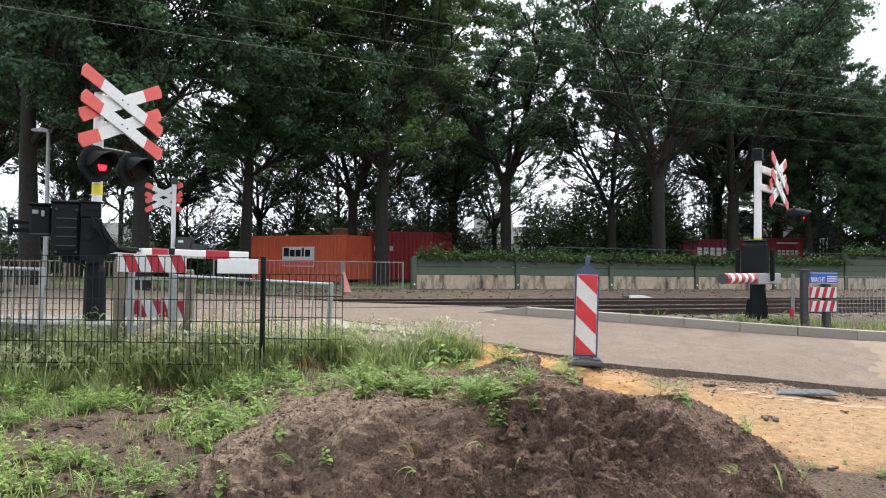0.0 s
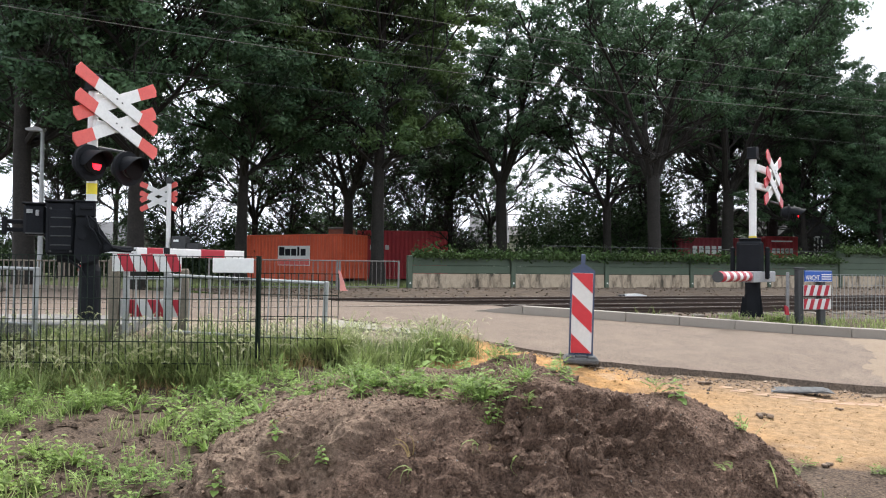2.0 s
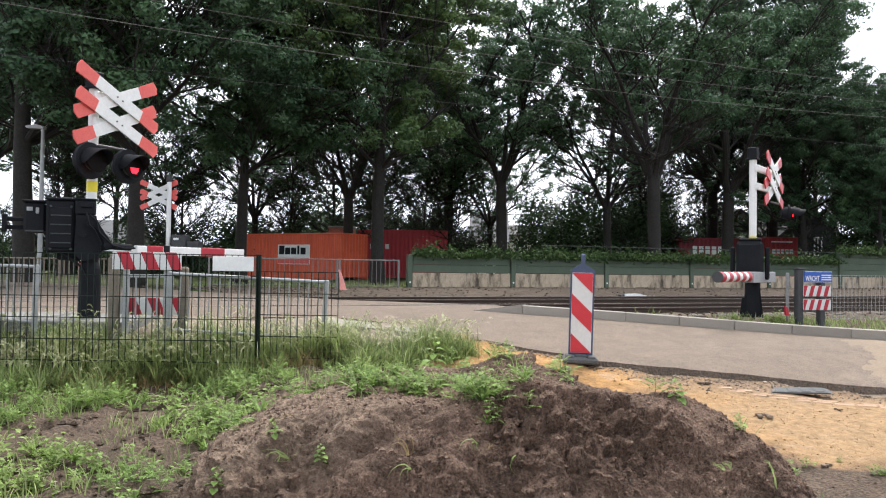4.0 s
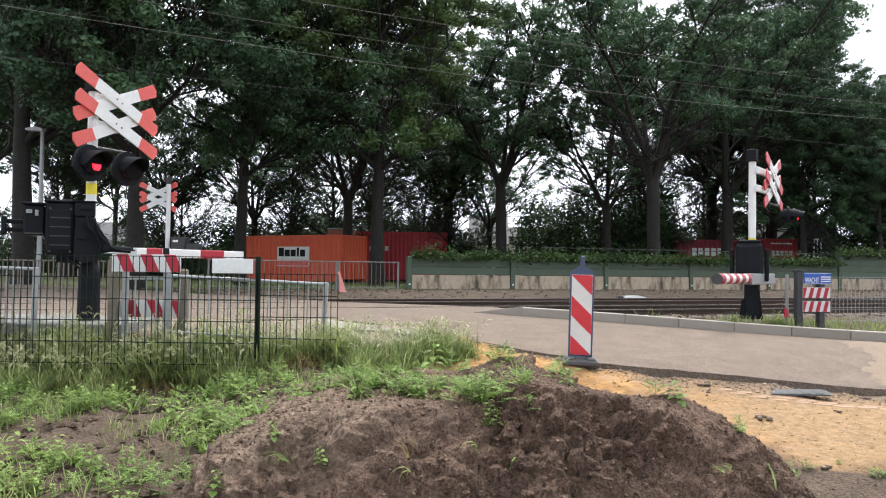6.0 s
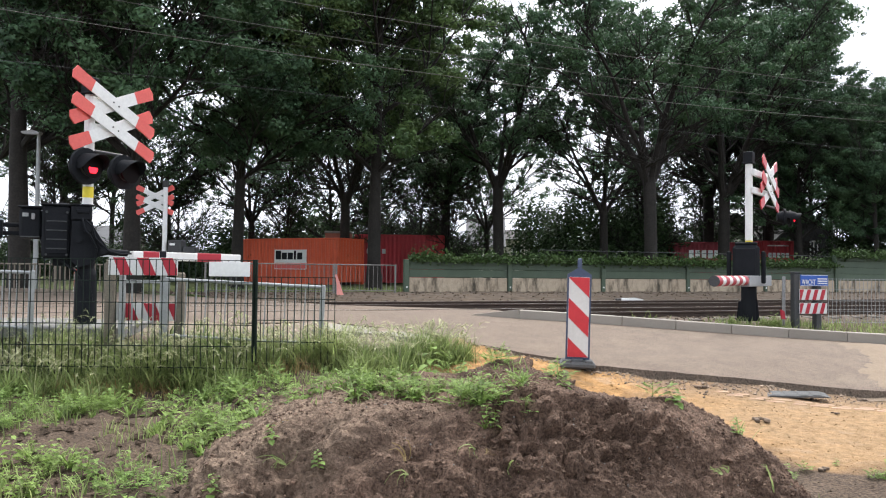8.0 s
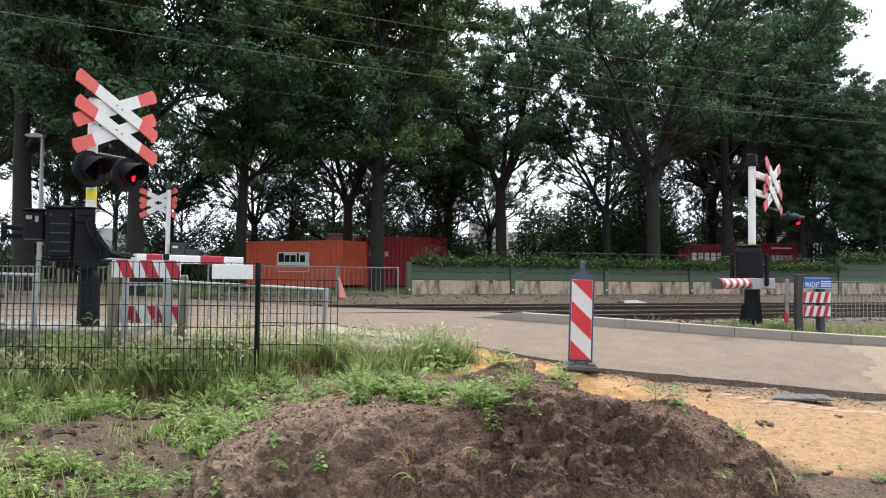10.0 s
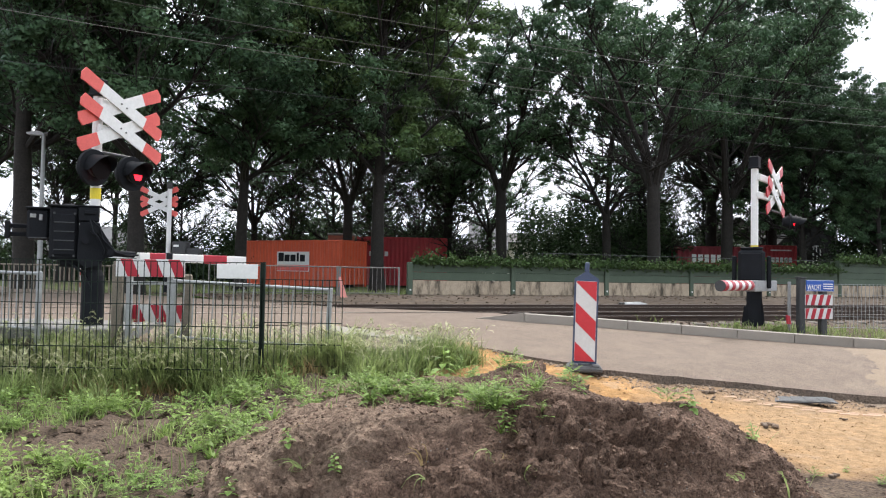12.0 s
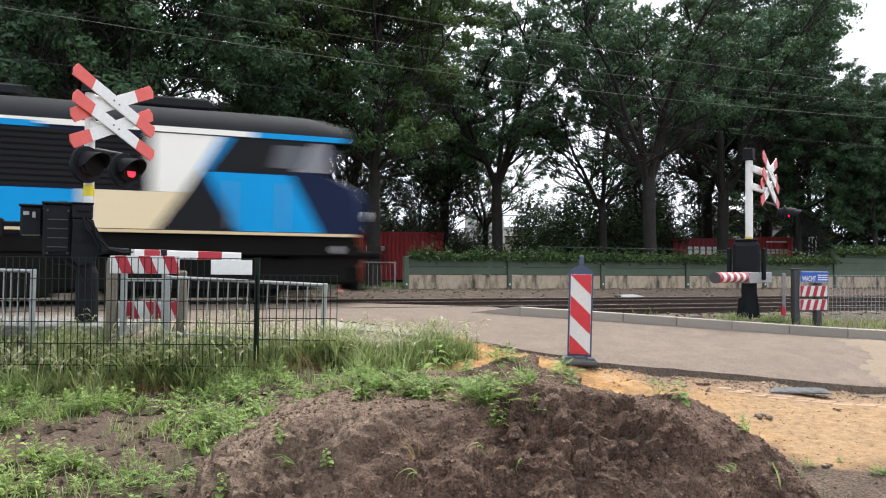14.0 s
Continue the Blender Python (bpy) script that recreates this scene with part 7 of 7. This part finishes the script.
def build_loco():
    """Built nose-forward along +x; its nose tip is at x = 0, rail tops at z = 0, near side at y = -1.48."""
    loco = thing("locomotive", pose(0, 0, 0), "electric locomotive with blunt nose, blue, white and charcoal livery", "locomotive")
    L = LOCO_LENGTH
    front = [(-0.12, 1.42), (0.0, 1.75), (-0.02, 2.2), (-0.14, 2.45), (-0.62, 2.66), (-0.86, 2.72), (-0.68, 3.40)]
    back = [(-L - x, z) for x, z in reversed(front)]
    outline = front + back
    g = Geo()
    # body in three slices so that the nose narrows in plan
    def section(y, inset):
        return [((x - inset if x > -3 else x + inset), y, z) for x, z in outline]
    rows = [section(-1.48, 0.30), section(-1.15, 0.05), section(1.15, 0.05), section(1.48, 0.30)]
    n = len(outline)
    for r_ in rows:
        g.v += r_
    for k in range(3):
        for i in range(n):
            j = (i + 1) % n
            g.f.append((k * n + i, k * n + j, (k + 1) * n + j, (k + 1) * n + i))
    g.f += [tuple(range(n)), tuple(range(3 * n, 4 * n))[::-1]]
    g.m = [0] * len(g.f)
    part("body", g, NIGHT, loco, "dark blue painted body shell")
    # roof, rounded in cross-section
    ro = Geo()
    prof = [(-1.50, 3.40), (-1.50, 3.52), (-1.36, 3.78), (-1.05, 3.98), (-0.5, 4.10), (0.5, 4.10), (1.05, 3.98), (1.36, 3.78), (1.50, 3.52), (1.50, 3.40)]
    for x, drop in ((-0.52, 0.30), (-1.1, 0.04), (-1.5, 0.0), (-L + 1.5, 0.0), (-L + 1.1, 0.04), (-L + 0.52, 0.30)):
        ro.v += [(x, y, 3.40 + (z - 3.40) * (1 - drop)) for y, z in prof]
    m = len(prof)
    for k in range(5):
        for i in range(m - 1):
            ro.f.append((k * m + i, k * m + i + 1, (k + 1) * m + i + 1, (k + 1) * m + i))
    ro.f += [tuple(range(m)), tuple(range(5 * m, 6 * m))[::-1]]
    ro.m = [0] * len(ro.f)
    part("roof", ro, ROOFGREY, loco, "sooty grey rounded roof", True)
    for x in (-4.0, -7.6, -11.0, -14.0):
        part("roof_box", Geo().box((x, 0, 4.18), (1.6, 1.5, 0.22), 0.04), ROOFGREY, loco)
    for x in (-5.2, -12.2):
        pg = Geo()
        for y in (-0.6, 0.6):
            pg.tube([(x - 0.9, y, 4.2), (x + 0.9, y * 0.8, 4.32)], 0.03, 6)
        pg.box((x + 0.9, 0, 4.34), (0.1, 1.5, 0.04), 0.01).box((x - 0.9, 0, 4.26), (0.12, 1.3, 0.06), 0.01)
        part("pantograph", pg, UNDER, loco, "folded pantograph")
    # livery panels on both sides; x from the nose, z from the rail
    shapes = (
        ("upper_band", STEELBLUE, [(-0.62, 3.42), (-2.5, 3.42), (-2.5, 3.53), (-0.60, 3.53)], 0.032),
        ("upper_band", CREAMWHITE, [(-2.5, 3.42), (-6.4, 3.42), (-6.4, 3.53), (-2.5, 3.53)], 0.032),
        ("upper_band", STEELBLUE, [(-6.4, 3.36), (-L + 0.7, 3.36), (-L + 0.7, 3.47), (-6.4, 3.47)], 0.032),
        ("upper_band", CREAMWHITE, [(-6.4, 3.475), (-L + 0.7, 3.475), (-L + 0.7, 3.53), (-6.4, 3.53)], 0.032),
        ("blue_panel", STEELBLUE, [(-1.1, 1.50), (-2.8, 1.50), (-3.45, 2.68), (-1.75, 2.68)], 0.010),
        ("cab_panel", CHARCOAL, [(-1.75, 2.70), (-3.41, 2.70), (-2.92, 3.40), (-1.25, 3.40)], 0.010),
        ("cab_stripe", STEELBLUE, [(-3.42, 2.70), (-3.555, 2.70), (-3.13, 3.40), (-2.93, 3.40)], 0.010),
        ("charcoal_panel", CHARCOAL, [(-2.84, 1.50), (-4.3, 1.50), (-3.55, 2.62)], 0.010),
        ("white_panel", CREAMWHITE, [(-4.46, 2.24), (-4.46, 3.40), (-3.14, 3.40), (-3.60, 2.62), (-3.84, 2.24)], 0.008),
        ("cream_panel", CREAMY, [(-4.34, 1.50), (-5.68, 1.50), (-5.68, 2.235), (-3.84, 2.235)], 0.008),
        ("quarter_window", GLASSGLARE, [(-0.95, 2.76), (-1.70, 2.76), (-1.28, 3.38), (-0.98, 3.38)], 0.011),
        ("blue_panel", STEELBLUE, [(-5.70, 1.50), (-L + 1.2, 1.50), (-L + 1.2, 2.22), (-5.70, 2.22)], 0.010),
        ("grille", CHARCOAL, [(-4.48, 2.26), (-L + 3.2, 2.26), (-L + 3.2, 3.34), (-4.48, 3.34)], 0.014),
        ("sill_band", SANDBAND, [(-0.35, 1.425), (-L + 0.35, 1.425), (-L + 0.35, 1.485), (-0.35, 1.485)], 0.012),
    )
    for side in (-1, 1):
        for name, m_, poly, lift in shapes:
            q = Geo().prism(poly, lift * 2, Matrix.Translation((0, side * 1.48, 0)))
            ob = part(name, q, m_, loco)
            if name == "grille":
                sl = Geo()
                for i in range(9):
                    sl.box(((-4.48 - L + 3.2) / 2, side * 1.50, 2.34 + i * 0.115), (L - 7.8, 0.02, 0.03))
                part("slat", sl, UNDER, ob)
        win = Geo().prism([(-1.55, 2.82), (-2.15, 2.82), (-2.0, 3.30), (-1.35, 3.30)], 0.03, Matrix.Translation((0, side * 1.485, 0)))
        part("side_window", win, GLASS, loco, "dark cab side window")
        part("door", Geo().box((-2.45, side * 1.487, 2.3), (0.62, 0.02, 1.6), 0.01), CHARCOAL, loco) if side > 0 else None
        for x in (-1.9, -2.95):
            part("handrail", Geo().cyl((x, side * 1.53, 1.55), (x, side * 1.53, 2.5), 0.018, 0.018, 8), GALV, loco)
    ws = Geo().add([(-0.80, -1.08, 2.80), (-0.80, 1.08, 2.80), (-0.64, 1.08, 3.34), (-0.64, -1.08, 3.34), (-0.86, -1.08, 2.80), (-0.86, 1.08, 2.80), (-0.72, 1.08, 3.34), (-0.72, -1.08, 3.34)],
                   [(0, 1, 2, 3), (4, 7, 6, 5), (0, 4, 5, 1), (1, 5, 6, 2), (2, 6, 7, 3), (3, 7, 4, 0)])
    part("windscreen", ws, GLASS, loco, "raked dark windscreen")
    for y in (-0.95, 0.95):
        part("headlight", Geo().disc((0.0, y, 1.9), 0.11, (1, 0, 0), 0.06, 18), WHITE, loco, "round headlight")
        part("buffer", Geo().cyl((-0.1, y * 0.92, 1.05), (0.32, y * 0.92, 1.05), 0.09, 0.09, 14).disc((0.36, y * 0.92, 1.05), 0.23, (1, 0, 0), 0.05, 22), UNDER, loco)
        part("buffer", Geo().cyl((-L + 0.1, y * 0.92, 1.05), (-L - 0.32, y * 0.92, 1.05), 0.09, 0.09, 14).disc((-L - 0.36, y * 0.92, 1.05), 0.23, (1, 0, 0), 0.05, 22), UNDER, loco)
    # underframe, plough, bogies
    un = Geo().box((-L / 2, 0, 1.22), (L - 0.5, 2.75, 0.42), 0.03)
    part("underframe", un, UNDER, loco, "sooty black underframe")
    for x, sgn in ((-0.12, 1), (-L + 0.12, -1)):
        part("plough", Geo().prism([(0, 0.25), (sgn * 0.18, 0.28), (sgn * 0.05, 1.0), (0, 1.0)], 2.3, Matrix.Translation((x - sgn * 0.1, 0, 0))), UNDER, loco)
        part("front_beam", Geo().box((x - sgn * 0.2, 0, 1.05), (0.3, 2.5, 0.62), 0.04), UNDER, loco)
        part("marker_lamp", Geo().disc((x - sgn * 0.6, -1.40, 1.15), 0.09, (0, 1, 0), 0.05, 14), GREYMETAL, loco)
    for bx in (-3.6, -L + 3.6):
        bogie = part("bogie", Geo().box((bx, -1.1, 0.62), (4.9, 0.2, 0.66), 0.04).box((bx, -1.0, 0.30), (1.9, 0.16, 0.34), 0.04).box((bx, 1.1, 0.62), (4.9, 0.2, 0.66), 0.04).box((bx, 1.0, 0.30), (1.9, 0.16, 0.34), 0.04).box((bx, 0, 0.66), (0.8, 2.2, 0.3), 0.04), UNDER, loco, "black bogie frame")
        for wx in (-1.4, 1.4):
            for y in (-0.75, 0.75):
                part("wheel", Geo().cyl((bx + wx, y - 0.065, 0.61), (bx + wx, y + 0.065, 0.61), 0.61, 0.61, 28).cyl((bx + wx, y - 0.1, 0.61), (bx + wx, y + 0.1, 0.61), 0.16, 0.16, 14), UNDER, bogie, smooth=True)
            part("brake_shoe", Geo().box((bx + wx * 0.42, -0.85, 0.42), (0.22, 0.3, 0.56), 0.04).box((bx + wx * 1.52, -0.85, 0.40), (0.24, 0.3, 0.6), 0.04), UNDER, bogie)
            part("sand_pipe", Geo().tube([(bx + wx * 1.62, -0.95, 0.9), (bx + wx * 1.6, -0.9, 0.4), (bx + wx * 1.5, -0.75, 0.12)], 0.04, 7), UNDER, bogie)
            part("spring", Geo().cyl((bx + wx, -1.12, 0.8), (bx + wx, -1.12, 1.1), 0.12, 0.12, 12), UNDER, bogie)
    for x in (-1.0, -L + 1.0):
        part("skirt", Geo().box((x, 0, 0.78), (1.3, 2.5, 0.75), 0.06), UNDER, loco)
    part("battery_box", Geo().box((-L / 2, -1.1, 0.59), (5.2, 0.5, 0.86), 0.04), UNDER, loco)
    part("battery_box", Geo().box((-L / 2, 1.1, 0.59), (5.2, 0.5, 0.86), 0.04), UNDER, loco)
    return loco


loco = build_loco()

# seconds at which each lamp of a pair takes over
FIRST_ON = (0.3, 1.1, 1.7, 2.3, 2.967, 3.6, 4.3, 4.95, 5.7, 6.3, 6.9, 7.7, 8.35, 9.05, 9.7, 10.3, 10.9, 11.567, 12.3, 12.9, 13.567)
SECOND_ON = (0.1, 0.7, 1.3, 2.1, 2.7, 3.3, 3.95, 4.65, 5.3, 6.1, 6.7, 7.3, 8.05, 8.7, 9.4, 10.05, 10.7, 11.3, 11.9, 12.7, 13.3, 13.95)


def motions():
    def at(t):
        return pose(*rail_xy(0.8 + SPEED * (t - 14.0), 4.2), 0, 0, 0, RAIL_TURN)

    walk(loco, [(t, at(t)) for t in (0.0, 3.5, 7.0, 10.5, 12.0, 13.0, 14.0)])
    # the lenses turn their lit face out and away, in turn
    changes = sorted([(t, 0) for t in FIRST_ON] + [(t, 1) for t in SECOND_ON])
    for lens, which, home in LAMPS:
        lit = which == 0
        turn = 0 if lit else 180
        rows = [(0.0, home @ pose(0, 0, 0, 0, 0, turn))]
        for t, who in changes:
            if (who == which) == lit:
                continue
            lit = not lit
            rows.append((t - 2 / FPS, home @ pose(0, 0, 0, 0, 0, turn)))
            for k in (1, 2, 3):
                rows.append((t + (k - 2) / FPS, home @ pose(0, 0, 0, 0, 0, turn + 60 * k)))
            turn += 180
        rows.append((14.0, home @ pose(0, 0, 0, 0, 0, turn)))
        walk(lens, rows)


motions()
